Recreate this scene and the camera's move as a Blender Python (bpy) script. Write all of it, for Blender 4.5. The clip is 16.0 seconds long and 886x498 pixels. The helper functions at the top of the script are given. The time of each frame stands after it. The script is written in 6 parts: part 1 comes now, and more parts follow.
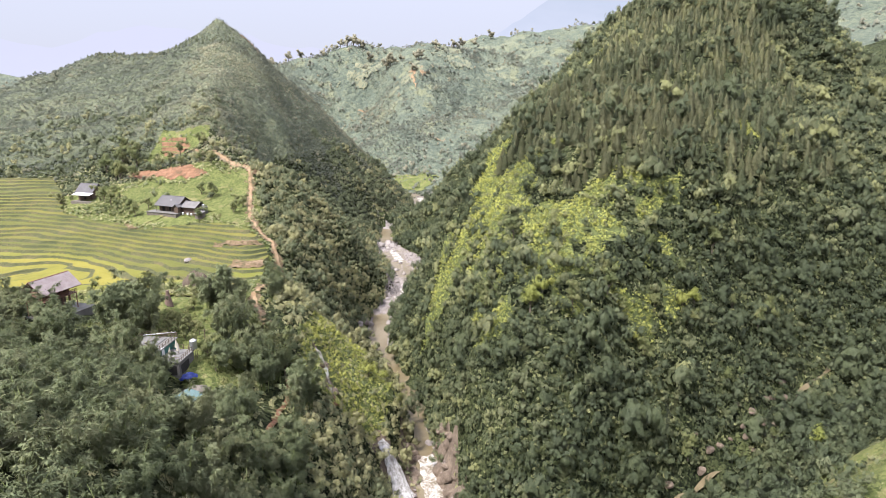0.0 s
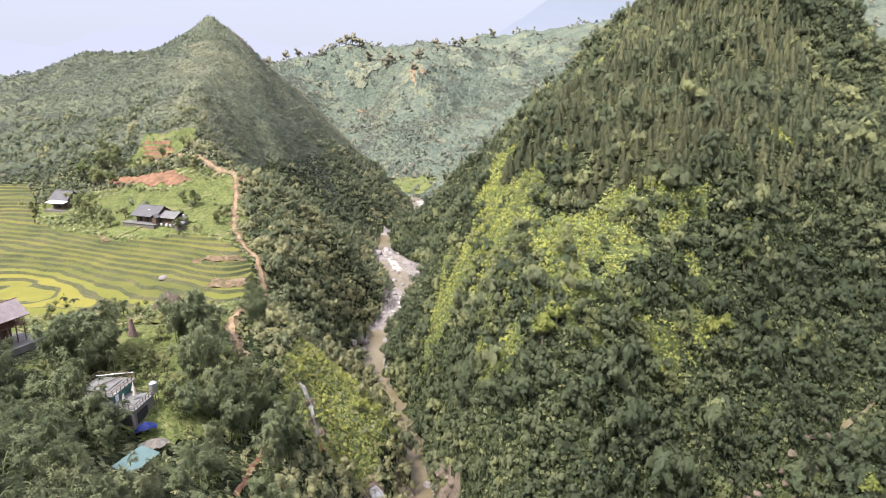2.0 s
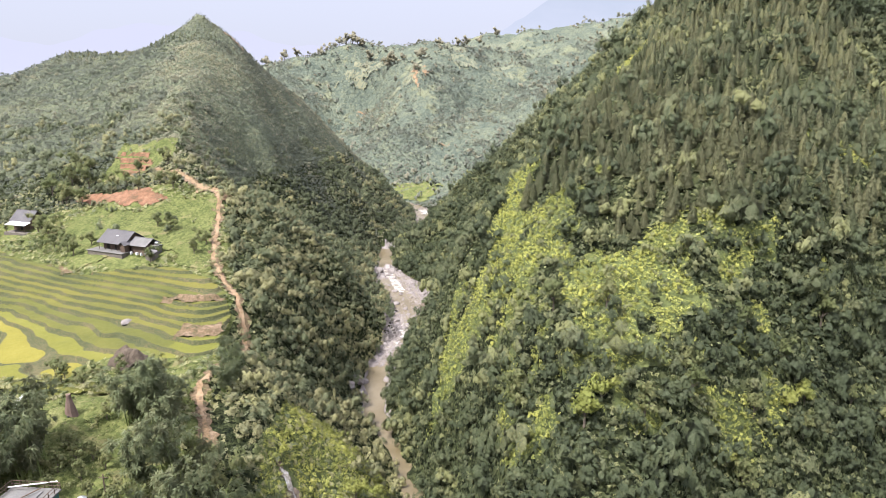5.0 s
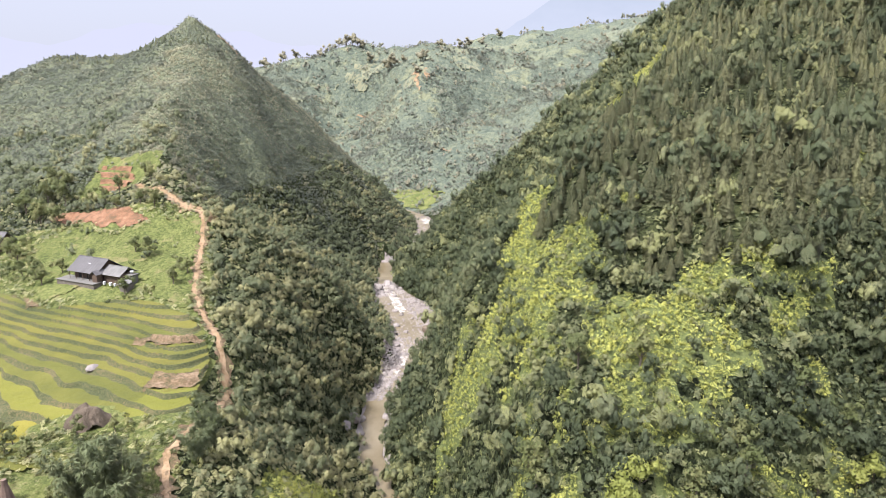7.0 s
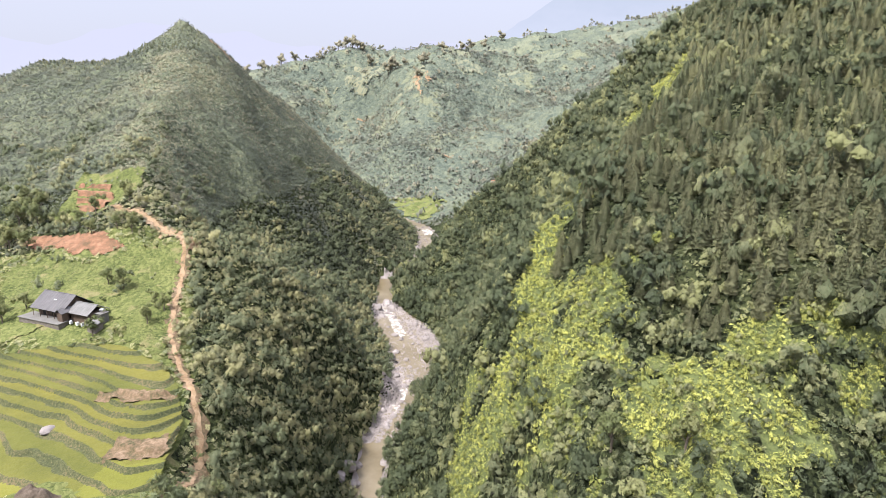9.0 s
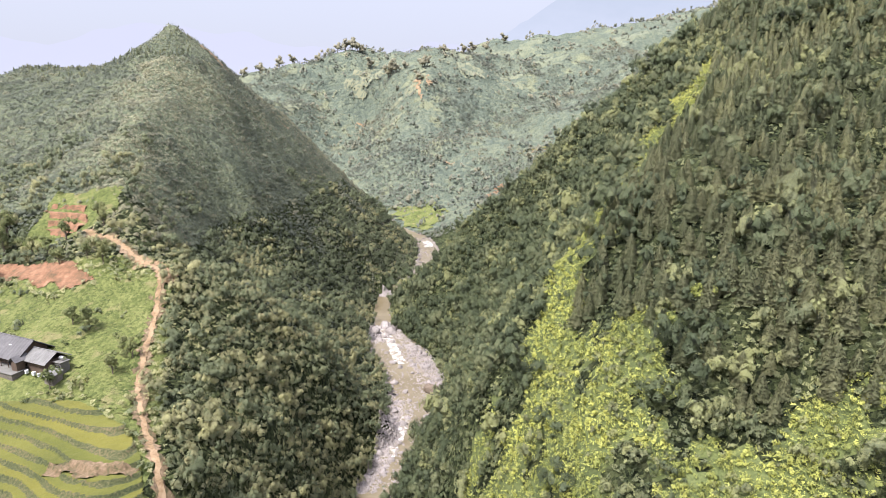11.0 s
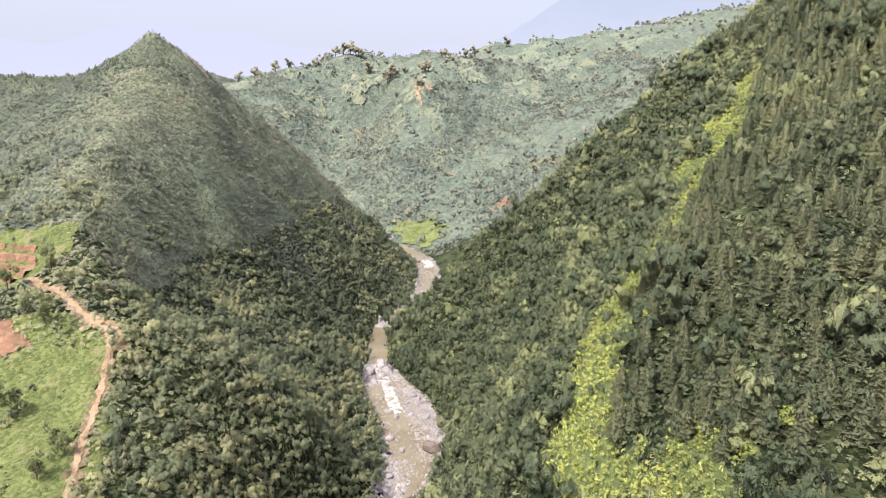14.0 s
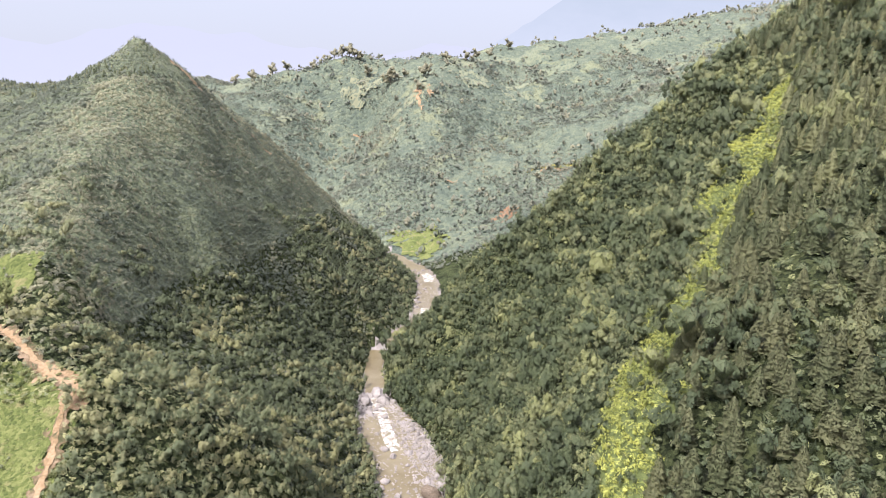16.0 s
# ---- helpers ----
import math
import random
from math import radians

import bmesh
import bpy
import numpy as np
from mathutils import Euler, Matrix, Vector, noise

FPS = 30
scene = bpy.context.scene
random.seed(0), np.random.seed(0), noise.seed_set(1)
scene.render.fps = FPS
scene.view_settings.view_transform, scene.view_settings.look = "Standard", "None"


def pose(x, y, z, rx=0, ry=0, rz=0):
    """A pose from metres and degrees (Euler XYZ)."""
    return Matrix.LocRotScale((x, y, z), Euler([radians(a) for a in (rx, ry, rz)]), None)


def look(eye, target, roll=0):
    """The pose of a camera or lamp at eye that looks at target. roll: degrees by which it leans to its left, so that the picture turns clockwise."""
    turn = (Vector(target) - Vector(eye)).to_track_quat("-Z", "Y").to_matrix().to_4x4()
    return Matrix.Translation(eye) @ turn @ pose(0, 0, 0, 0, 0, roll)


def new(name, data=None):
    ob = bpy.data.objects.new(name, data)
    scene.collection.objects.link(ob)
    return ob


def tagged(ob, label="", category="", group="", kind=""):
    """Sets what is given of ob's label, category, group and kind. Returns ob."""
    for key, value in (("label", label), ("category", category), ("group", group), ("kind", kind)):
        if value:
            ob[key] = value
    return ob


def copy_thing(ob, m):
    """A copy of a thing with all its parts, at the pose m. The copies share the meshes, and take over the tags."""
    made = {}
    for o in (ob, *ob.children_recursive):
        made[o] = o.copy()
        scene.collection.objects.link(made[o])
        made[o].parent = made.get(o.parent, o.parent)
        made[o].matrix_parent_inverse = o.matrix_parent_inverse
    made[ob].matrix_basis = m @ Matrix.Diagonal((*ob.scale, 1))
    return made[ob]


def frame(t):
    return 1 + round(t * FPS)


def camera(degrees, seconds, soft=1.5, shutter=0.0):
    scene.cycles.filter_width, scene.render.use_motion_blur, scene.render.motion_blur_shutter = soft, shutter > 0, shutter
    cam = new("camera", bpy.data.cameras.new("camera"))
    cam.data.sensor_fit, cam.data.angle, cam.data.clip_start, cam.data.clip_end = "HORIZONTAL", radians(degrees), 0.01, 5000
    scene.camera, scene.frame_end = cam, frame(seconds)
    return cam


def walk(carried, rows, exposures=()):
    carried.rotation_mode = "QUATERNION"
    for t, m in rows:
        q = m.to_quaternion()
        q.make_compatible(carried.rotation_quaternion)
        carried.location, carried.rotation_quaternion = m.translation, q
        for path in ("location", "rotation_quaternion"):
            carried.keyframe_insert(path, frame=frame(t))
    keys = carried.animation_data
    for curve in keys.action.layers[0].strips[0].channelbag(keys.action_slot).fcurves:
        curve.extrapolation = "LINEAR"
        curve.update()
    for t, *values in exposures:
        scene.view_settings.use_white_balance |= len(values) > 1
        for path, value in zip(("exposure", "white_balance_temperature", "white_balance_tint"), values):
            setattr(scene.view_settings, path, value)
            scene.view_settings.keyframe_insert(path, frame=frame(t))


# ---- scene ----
cam = camera(72.0, 16.0, soft=0.55)
METRES, EYE, TILT, LEAN, TURN = 150.0, 95.0, -14.0, 0.0, 0.0
ROWS = [
    (0.0, 0.0, 0.0, 0.0, 0.0, 0.0, 0.0),
    (0.5, 0.0009, 0.0287, 0.0083, 0.01, -0.02, -0.0),
    (1.0, 0.0014, 0.058, 0.0163, 0.03, -0.03, -0.01),
    (1.5, 0.0011, 0.0875, 0.0246, 0.04, -0.07, -0.01),
    (2.0, 0.0001, 0.1172, 0.0333, 0.05, -0.06, -0.02),
    (2.5, -0.0021, 0.1468, 0.0429, 0.06, -0.08, -0.05),
    (3.0, -0.0054, 0.1762, 0.0534, 0.07, -0.09, -0.07),
    (3.5, -0.0091, 0.2053, 0.0644, 0.1, -0.11, -0.08),
    (4.0, -0.0127, 0.2344, 0.0761, 0.11, -0.14, -0.09),
    (6.5, -0.0238, 0.3764, 0.1405, 0.19, -0.2, -0.16),
    (7.0, -0.0259, 0.4046, 0.1548, 0.2, -0.19, -0.2),
    (7.5, -0.0282, 0.4328, 0.169, 0.2, -0.17, -0.25),
    (8.0, -0.03, 0.4608, 0.1839, 0.22, -0.18, -0.26),
    (8.5, -0.0321, 0.4886, 0.1987, 0.23, -0.19, -0.29),
    (9.0, -0.0336, 0.5167, 0.2131, 0.24, -0.18, -0.33),
    (11.5, -0.0396, 0.6557, 0.2863, 0.27, -0.14, -0.5),
    (12.0, -0.0405, 0.6834, 0.3011, 0.27, -0.13, -0.52),
    (12.5, -0.0412, 0.7113, 0.3159, 0.28, -0.14, -0.54),
    (13.0, -0.0421, 0.7394, 0.3307, 0.28, -0.12, -0.58),
    (13.5, -0.0428, 0.7672, 0.3456, 0.27, -0.13, -0.61),
    (14.0, -0.0434, 0.795, 0.3605, 0.29, -0.13, -0.62),
    (14.5, -0.0441, 0.8229, 0.3752, 0.29, -0.11, -0.66),
    (15.0, -0.0444, 0.8511, 0.3899, 0.32, -0.1, -0.67),
    (15.5, -0.0447, 0.879, 0.4052, 0.34, -0.12, -0.68),
    (16.0, -0.0451, 0.9037, 0.4177, 0.32, -0.12, -0.73),
]
walk(cam, [(t, pose(0, 0, EYE, TILT, LEAN, TURN) @ pose(METRES * x, METRES * y, METRES * z, 90 + pitch, roll, yaw)) for t, x, y, z, yaw, pitch, roll in ROWS],
     exposures=[(0.0, 1.44, 6150, 14), (16.0, 1.44, 6150, 14)])

# ---- world and sun ----
world = bpy.data.worlds.new("hazy_sky")
scene.world = world
world.use_nodes = True
wn, wl = world.node_tree.nodes, world.node_tree.links
wn.clear()
SUN_AZ, SUN_EL = -134.0, 59.0         # degrees: from the valley's line towards the left, above the horizon
sky = wn.new("ShaderNodeTexSky")
sky.sky_type = "NISHITA"
sky.sun_disc = False
sky.sun_elevation, sky.sun_rotation = radians(SUN_EL), radians(SUN_AZ)
sky.air_density, sky.dust_density, sky.ozone_density, sky.altitude = 1.0, 6.0, 2.0, 900
bg = wn.new("ShaderNodeBackground")
bg.inputs["Strength"].default_value = 0.062
rise = wn.new("ShaderNodeTexGradient")      # a hazy sky is brighter overhead than at the horizon
rise.gradient_type = "QUADRATIC"
rise.texture_mapping.mapping_x = "Z"
lift = wn.new("ShaderNodeMath")
lift.operation = "MULTIPLY_ADD"
lift.inputs[1].default_value, lift.inputs[2].default_value = 3.2, 1.0
wl.new(rise.outputs["Fac"], lift.inputs[0])
glow = wn.new("ShaderNodeVectorMath")
glow.operation = "SCALE"
hz = wn.new("ShaderNodeMix")
hz.data_type = "RGBA"
hz.inputs["Factor"].default_value = 0.86
hz.inputs["B"].default_value = (4.72, 4.80, 5.40, 1)
wo = wn.new("ShaderNodeOutputWorld")
wl.new(sky.outputs[0], hz.inputs["A"])
wl.new(hz.outputs["Result"], glow.inputs[0])
wl.new(lift.outputs[0], glow.inputs["Scale"])
wl.new(glow.outputs[0], bg.inputs["Color"])
wl.new(bg.outputs[0], wo.inputs["Surface"])
sun_data = bpy.data.lights.new("sun", "SUN")
sun_data.energy, sun_data.angle, sun_data.color = 3.9, radians(10.0), (1.0, 0.96, 0.88)
sun = new("sun", sun_data)
toward = Vector((math.sin(radians(SUN_AZ)) * math.cos(radians(SUN_EL)), math.cos(radians(SUN_AZ)) * math.cos(radians(SUN_EL)), math.sin(radians(SUN_EL))))
sun.matrix_world = look(toward * 400, (0, 0, 0))


# ---- material helpers ----
def material(name, rough=0.9, metal=0.0, spec=0.3):
    m = bpy.data.materials.new(name)
    m.use_nodes = True
    b = m.node_tree.nodes["Principled BSDF"]
    b.inputs["Roughness"].default_value, b.inputs["Metallic"].default_value = rough, metal
    b.inputs["Specular IOR Level"].default_value = spec
    return m, m.node_tree.nodes, m.node_tree.links, b


def ramp(nodes, stops):
    r = nodes.new("ShaderNodeValToRGB")
    while len(r.color_ramp.elements) < len(stops):
        r.color_ramp.elements.new(0.5)
    for e, (p, c) in zip(r.color_ramp.elements, stops):
        e.position, e.color = p, (*c, 1)
    return r


def noise_node(nodes, links, scale, detail=4.0, rough=0.6, stretch=None):
    co = nodes.new("ShaderNodeNewGeometry")
    n = nodes.new("ShaderNodeTexNoise")
    n.inputs["Scale"].default_value, n.inputs["Detail"].default_value, n.inputs["Roughness"].default_value = scale, detail, rough
    if stretch:
        mp = nodes.new("ShaderNodeMapping")
        mp.inputs["Scale"].default_value = stretch
        links.new(co.outputs["Position"], mp.inputs["Vector"])
        links.new(mp.outputs[0], n.inputs["Vector"])
    else:
        links.new(co.outputs["Position"], n.inputs["Vector"])
    return n


def mixed(nodes, links, a, b, fac, mode="MIX"):
    """Mix two colours (sockets or tuples) by a factor (socket or number)."""
    x = nodes.new("ShaderNodeMix")
    x.data_type, x.blend_type = "RGBA", mode
    for key, v in (("A", a), ("B", b)):
        if isinstance(v, tuple):
            x.inputs[key].default_value = (*v, 1)
        else:
            links.new(v, x.inputs[key])
    if isinstance(fac, float):
        x.inputs["Factor"].default_value = fac
    else:
        links.new(fac, x.inputs["Factor"])
    return x.outputs["Result"]


def bumped(nodes, links, b, height, strength=0.5, distance=0.1):
    n = nodes.new("ShaderNodeBump")
    n.inputs["Strength"].default_value, n.inputs["Distance"].default_value = strength, distance
    links.new(height, n.inputs["Height"])
    links.new(n.outputs[0], b.inputs["Normal"])


def mottled(name, stops, scale, fine, rough=0.9, metal=0.0, spec=0.3, bump=0.4, dist=0.1, stretch=None):
    """A surface in a ramp of colours, blotched at one scale and grained at a finer one."""
    m, n, l, b = material(name, rough, metal, spec)
    big = noise_node(n, l, scale, 3, 0.6, stretch)
    small = noise_node(n, l, fine, 5, 0.65, stretch)
    r = ramp(n, stops)
    l.new(mixed(n, l, big.outputs[0], small.outputs[0], 0.45), r.inputs[0])
    l.new(r.outputs[0], b.inputs["Base Color"])
    bumped(n, l, b, small.outputs[0], bump, dist)
    return m


def foliage(name, dark, mid, dry, light, blotch=0.05, through_leaf=0.45, ragged=3.4, holes=0.515, blue=1.36, flutter=1.8):
    """Leaves: hue by plant (tint), by leaf and by patches of the hillside; some light comes through."""
    m, n, l, b = material(name, 0.6, 0.0, 0.2)
    # blue lifts the blue of the leaf colours in place of distance haze
    dark, mid, dry, light = [(c[0] * 1.29, c[1] * 1.12, c[2] * blue) for c in (tuple(0.6 * a + 0.4 * b for a, b in zip(dark, mid)), mid, dry, light)]
    tint = n.new("ShaderNodeAttribute")
    tint.attribute_name = "tint"
    puff = n.new("ShaderNodeAttribute")
    puff.attribute_name = "puff"
    turn = n.new("ShaderNodeVectorTransform")
    turn.vector_type, turn.convert_from, turn.convert_to = "NORMAL", "OBJECT", "WORLD"
    l.new(puff.outputs["Vector"], turn.inputs[0])
    leafy = noise_node(n, l, 4.5 if blotch > 0.02 else 0.5, 3, 0.7)
    shake = n.new("ShaderNodeVectorMath")
    shake.operation = "MULTIPLY_ADD"
    l.new(leafy.outputs["Color"], shake.inputs[0])
    shake.inputs[1].default_value, shake.inputs[2].default_value = (flutter,) * 3, (-flutter / 2,) * 3
    lean = n.new("ShaderNodeVectorMath")
    lean.operation = "ADD"
    l.new(turn.outputs[0], lean.inputs[0])
    l.new(shake.outputs[0], lean.inputs[1])
    unit = n.new("ShaderNodeVectorMath")
    unit.operation = "NORMALIZE"
    l.new(lean.outputs[0], unit.inputs[0])
    l.new(unit.outputs[0], b.inputs["Normal"])
    grain = noise_node(n, l, 2.4 if blotch > 0.02 else 0.35, 3, 0.7)
    geo = n.new("ShaderNodeNewGeometry")
    info = n.new("ShaderNodeObjectInfo")
    patch = noise_node(n, l, blotch, 4, 0.7)
    value = None
    for socket, weight in ((geo.outputs["Random Per Island"], 0.20), (tint.outputs["Fac"], 0.85), (info.outputs["Random"], 0.15), (patch.outputs[0], 1.1), (grain.outputs[0], 0.65)):
        step = n.new("ShaderNodeMath")
        step.operation = "MULTIPLY_ADD"
        l.new(socket, step.inputs[0])
        step.inputs[1].default_value = weight
        if value is None:
            step.inputs[2].default_value = -0.75
        else:
            l.new(value, step.inputs[2])
        value = step.outputs[0]
    r = ramp(n, [(0.22, dark), (0.5, mid), (0.72, dry), (0.95, light)])
    l.new(value, r.inputs[0])
    l.new(r.outputs[0], b.inputs["Base Color"])
    tr = n.new("ShaderNodeBsdfTranslucent")
    l.new(r.outputs[0], tr.inputs["Color"])
    mx = n.new("ShaderNodeMixShader")
    mx.inputs[0].default_value = through_leaf
    l.new(b.outputs[0], mx.inputs[1])
    l.new(tr.outputs[0], mx.inputs[2])
    if not ragged:
        l.new(mx.outputs[0], n["Material Output"].inputs["Surface"])
        return m
    gaps = noise_node(n, l, ragged, 2, 0.6)
    cut = n.new("ShaderNodeMath")
    cut.operation = "GREATER_THAN"
    l.new(gaps.outputs[0], cut.inputs[0])
    cut.inputs[1].default_value = holes
    clear = n.new("ShaderNodeBsdfTransparent")
    mx2 = n.new("ShaderNodeMixShader")
    l.new(cut.outputs[0], mx2.inputs[0])
    l.new(mx.outputs[0], mx2.inputs[1])
    l.new(clear.outputs[0], mx2.inputs[2])
    l.new(mx2.outputs[0], n["Material Output"].inputs["Surface"])
    return m


def canopy(name, stops, grass, cell, patch, relief, open_share=0.5):
    """Growth too fine or too far to stand leaf by leaf: rounded tufts of uneven colour with grassy openings."""
    m, n, l, b = material(name, 0.95, 0.0, 0.1)
    geo = n.new("ShaderNodeNewGeometry")
    warp = noise_node(n, l, cell * 1.5, 2)
    at = n.new("ShaderNodeMix")
    at.data_type, at.blend_type = "RGBA", "LINEAR_LIGHT"
    at.inputs["Factor"].default_value = 0.25 / cell
    l.new(geo.outputs["Position"], at.inputs["A"])
    l.new(warp.outputs["Color"], at.inputs["B"])
    tuft = n.new("ShaderNodeTexVoronoi")
    tuft.inputs["Scale"].default_value = cell
    l.new(at.outputs["Result"], tuft.inputs["Vector"])
    sep = n.new("ShaderNodeSeparateColor")
    l.new(tuft.outputs["Color"], sep.inputs[0])
    big, fine = noise_node(n, l, patch, 4, 0.65), noise_node(n, l, cell * 4, 3, 0.7)
    value = None
    for socket, weight in ((sep.outputs[0], 0.45), (big.outputs[0], 0.9), (fine.outputs[0], 0.6)):
        step = n.new("ShaderNodeMath")
        step.operation = "MULTIPLY_ADD"
        l.new(socket, step.inputs[0])
        step.inputs[1].default_value = weight
        if value is None:
            step.inputs[2].default_value = -0.46
        else:
            l.new(value, step.inputs[2])
        value = step.outputs[0]
    r = ramp(n, stops)
    l.new(value, r.inputs[0])
    gaps = noise_node(n, l, patch * 1.7, 5, 0.6)
    share = ramp(n, [(open_share, (0, 0, 0)), (open_share + 0.07, (1, 1, 1))])
    l.new(gaps.outputs[0], share.inputs[0])
    l.new(mixed(n, l, r.outputs[0], grass, share.outputs[0]), b.inputs["Base Color"])
    dome = n.new("ShaderNodeMath")
    dome.operation = "MULTIPLY_ADD"
    l.new(tuft.outputs["Distance"], dome.inputs[0])
    dome.inputs[1].default_value = -1.0
    l.new(fine.outputs[0], dome.inputs[2])
    bumped(n, l, b, dome.outputs[0], 1.0, relief)
    return m


# ---- numeric helpers ----
def vnoise(x, y, seed=0):
    """Smooth value noise in [-1, 1] on the plane."""
    xi, yi = np.floor(x).astype(np.int64), np.floor(y).astype(np.int64)
    fx, fy = x - xi, y - yi
    fx, fy = fx * fx * (3 - 2 * fx), fy * fy * (3 - 2 * fy)

    def h(a, b):
        v = (a * 374761393 + b * 668265263 + seed * 1442695041) & 0xFFFFFFFF
        v = ((v ^ (v >> 13)) * 1274126177) & 0xFFFFFFFF
        return ((v ^ (v >> 16)) & 0xFFFF) / 32767.5 - 1.0
    a, b, c, d = h(xi, yi), h(xi + 1, yi), h(xi, yi + 1), h(xi + 1, yi + 1)
    return (a * (1 - fx) + b * fx) * (1 - fy) + (c * (1 - fx) + d * fx) * fy


def fbm(x, y, seed=0, octaves=4):
    return sum(vnoise(x * 2 ** k, y * 2 ** k, seed + k) * 0.5 ** k for k in range(octaves))


def smooth(v, lo, hi):
    t = np.clip((v - lo) / (hi - lo), 0, 1)
    return t * t * (3 - 2 * t)


def polyline(points, step):
    """Evenly spaced points along a line of control points (any number of columns)."""
    p = np.array(points, float)
    s = np.r_[0, np.cumsum(np.hypot(np.diff(p[:, 0]), np.diff(p[:, 1])))]
    k = np.linspace(0, s[-1], max(2, int(s[-1] / step) + 1))
    return np.stack([np.interp(k, s, p[:, i]) for i in range(p.shape[1])], 1)


def spline(points, step):
    """As polyline, but rounded at the corners."""
    q = polyline(points, step)
    for _ in range(3):
        q[1:-1] = (q[:-2] + 2 * q[1:-1] + q[2:]) / 4
    return q


def line_distance(x, y, line):
    """Distance from each (x, y) to a polyline, and the polyline's other columns at the foot."""
    shape = np.shape(x)
    x, y = np.ravel(x), np.ravel(y)
    best, foot = np.full(x.shape, 1e9), np.zeros((len(x), line.shape[1]))
    for a, b in zip(line[:-1], line[1:]):
        d = b[:2] - a[:2]
        t = np.clip(((x - a[0]) * d[0] + (y - a[1]) * d[1]) / max(d @ d, 1e-9), 0, 1)
        r = np.hypot(x - a[0] - t * d[0], y - a[1] - t * d[1])
        m = r < best
        best[m] = r[m]
        foot[m] = a + t[m, None] * (b - a)
    return best.reshape(shape), foot.reshape(*shape, -1)


def inside(x, y, poly):
    r = np.zeros(np.shape(x), bool)
    for (x0, y0), (x1, y1) in zip(poly, poly[1:] + poly[:1]):
        if y0 != y1:
            c = ((y0 > y) != (y1 > y)) & (x < (x1 - x0) * (y - y0) / (y1 - y0) + x0)
            r ^= c
    return r


def grid_mesh(name, verts, faces, mats=(), index=None, smooth_faces=True, tint=None, puff=None):
    """A mesh from numpy arrays; faces all with the same number of corners."""
    me = bpy.data.meshes.new(name)
    n, k = faces.shape
    me.vertices.add(len(verts))
    me.vertices.foreach_set("co", np.ascontiguousarray(verts, np.float32).ravel())
    me.loops.add(n * k)
    me.loops.foreach_set("vertex_index", np.ascontiguousarray(faces, np.int32).ravel())
    me.polygons.add(n)
    me.polygons.foreach_set("loop_start", np.arange(0, n * k, k, dtype=np.int32))
    me.polygons.foreach_set("loop_total", np.full(n, k, np.int32))
    for m in mats:
        me.materials.append(m)
    if index is not None:
        me.polygons.foreach_set("material_index", np.ascontiguousarray(index, np.int32))
    me.polygons.foreach_set("use_smooth", np.full(n, smooth_faces))
    if tint is not None:
        me.attributes.new("tint", "FLOAT", "POINT").data.foreach_set("value", np.ascontiguousarray(tint, np.float32))
    if puff is not None:
        me.attributes.new("puff", "FLOAT_VECTOR", "POINT").data.foreach_set("vector", np.ascontiguousarray(puff, np.float32).ravel())
    me.update(calc_edges=True)
    return me


def sheet_faces(ny, nx):
    i = np.arange((ny - 1) * nx).reshape(ny - 1, nx)[:, :-1].ravel()
    return np.stack([i, i + 1, i + nx + 1, i + nx], 1)


def part(name, bm, mat, parent=None, label="", smooth_faces=False):
    me = bpy.data.meshes.new(name)
    bm.to_mesh(me)
    bm.free()
    me.materials.append(mat)
    if smooth_faces:
        for p in me.polygons:
            p.use_smooth = True
    ob = new(name, me)
    if parent is not None:
        ob.parent = parent
    return tagged(ob, label) if label else ob


def empty(name, m, label, category, group="", kind=""):
    ob = new(name)
    ob.empty_display_size = 0.5
    ob.matrix_world = m
    return tagged(ob, label, category, group, kind)


# ---- landforms: crests, valleys and slopes that carry the ground (x, y, z in metres) ----
RIVER = [(-1, 40, -5), (-1, 80, -3), (-1, 110, -1), (-2.5, 130, 0.6), (-5.5, 147, 1.5), (-8.6, 171, 2), (-12, 185, 2.2), (-15, 194, 2.4), (-20, 207, 2.6), (-25, 217, 2.8), (-26.5, 233, 3),
         (-26, 247, 3.2), (-22.5, 260, 3.4), (-18.5, 283, 3.8), (-15, 305, 4.2), (-18.5, 325, 4.4), (-26, 343, 4.7), (-33, 363, 5), (-36, 380, 5.3), (-38.5, 396, 5.5),
         (-38.5, 414, 5.8), (-32, 432, 6.1), (-22, 447, 6.3), (-17.5, 480, 6.9), (-17.5, 512, 7.4), (-24, 543, 8), (-45, 575, 8.6), (-75, 610, 9.5), (-120, 660, 11), (-200, 730, 14)]
SIDE_STREAM = [(190, 190, 45), (130, 172, 26), (96, 152, 16), (70, 133, 8), (50, 119, 4), (25, 106, 1), (0, 100, -2)]
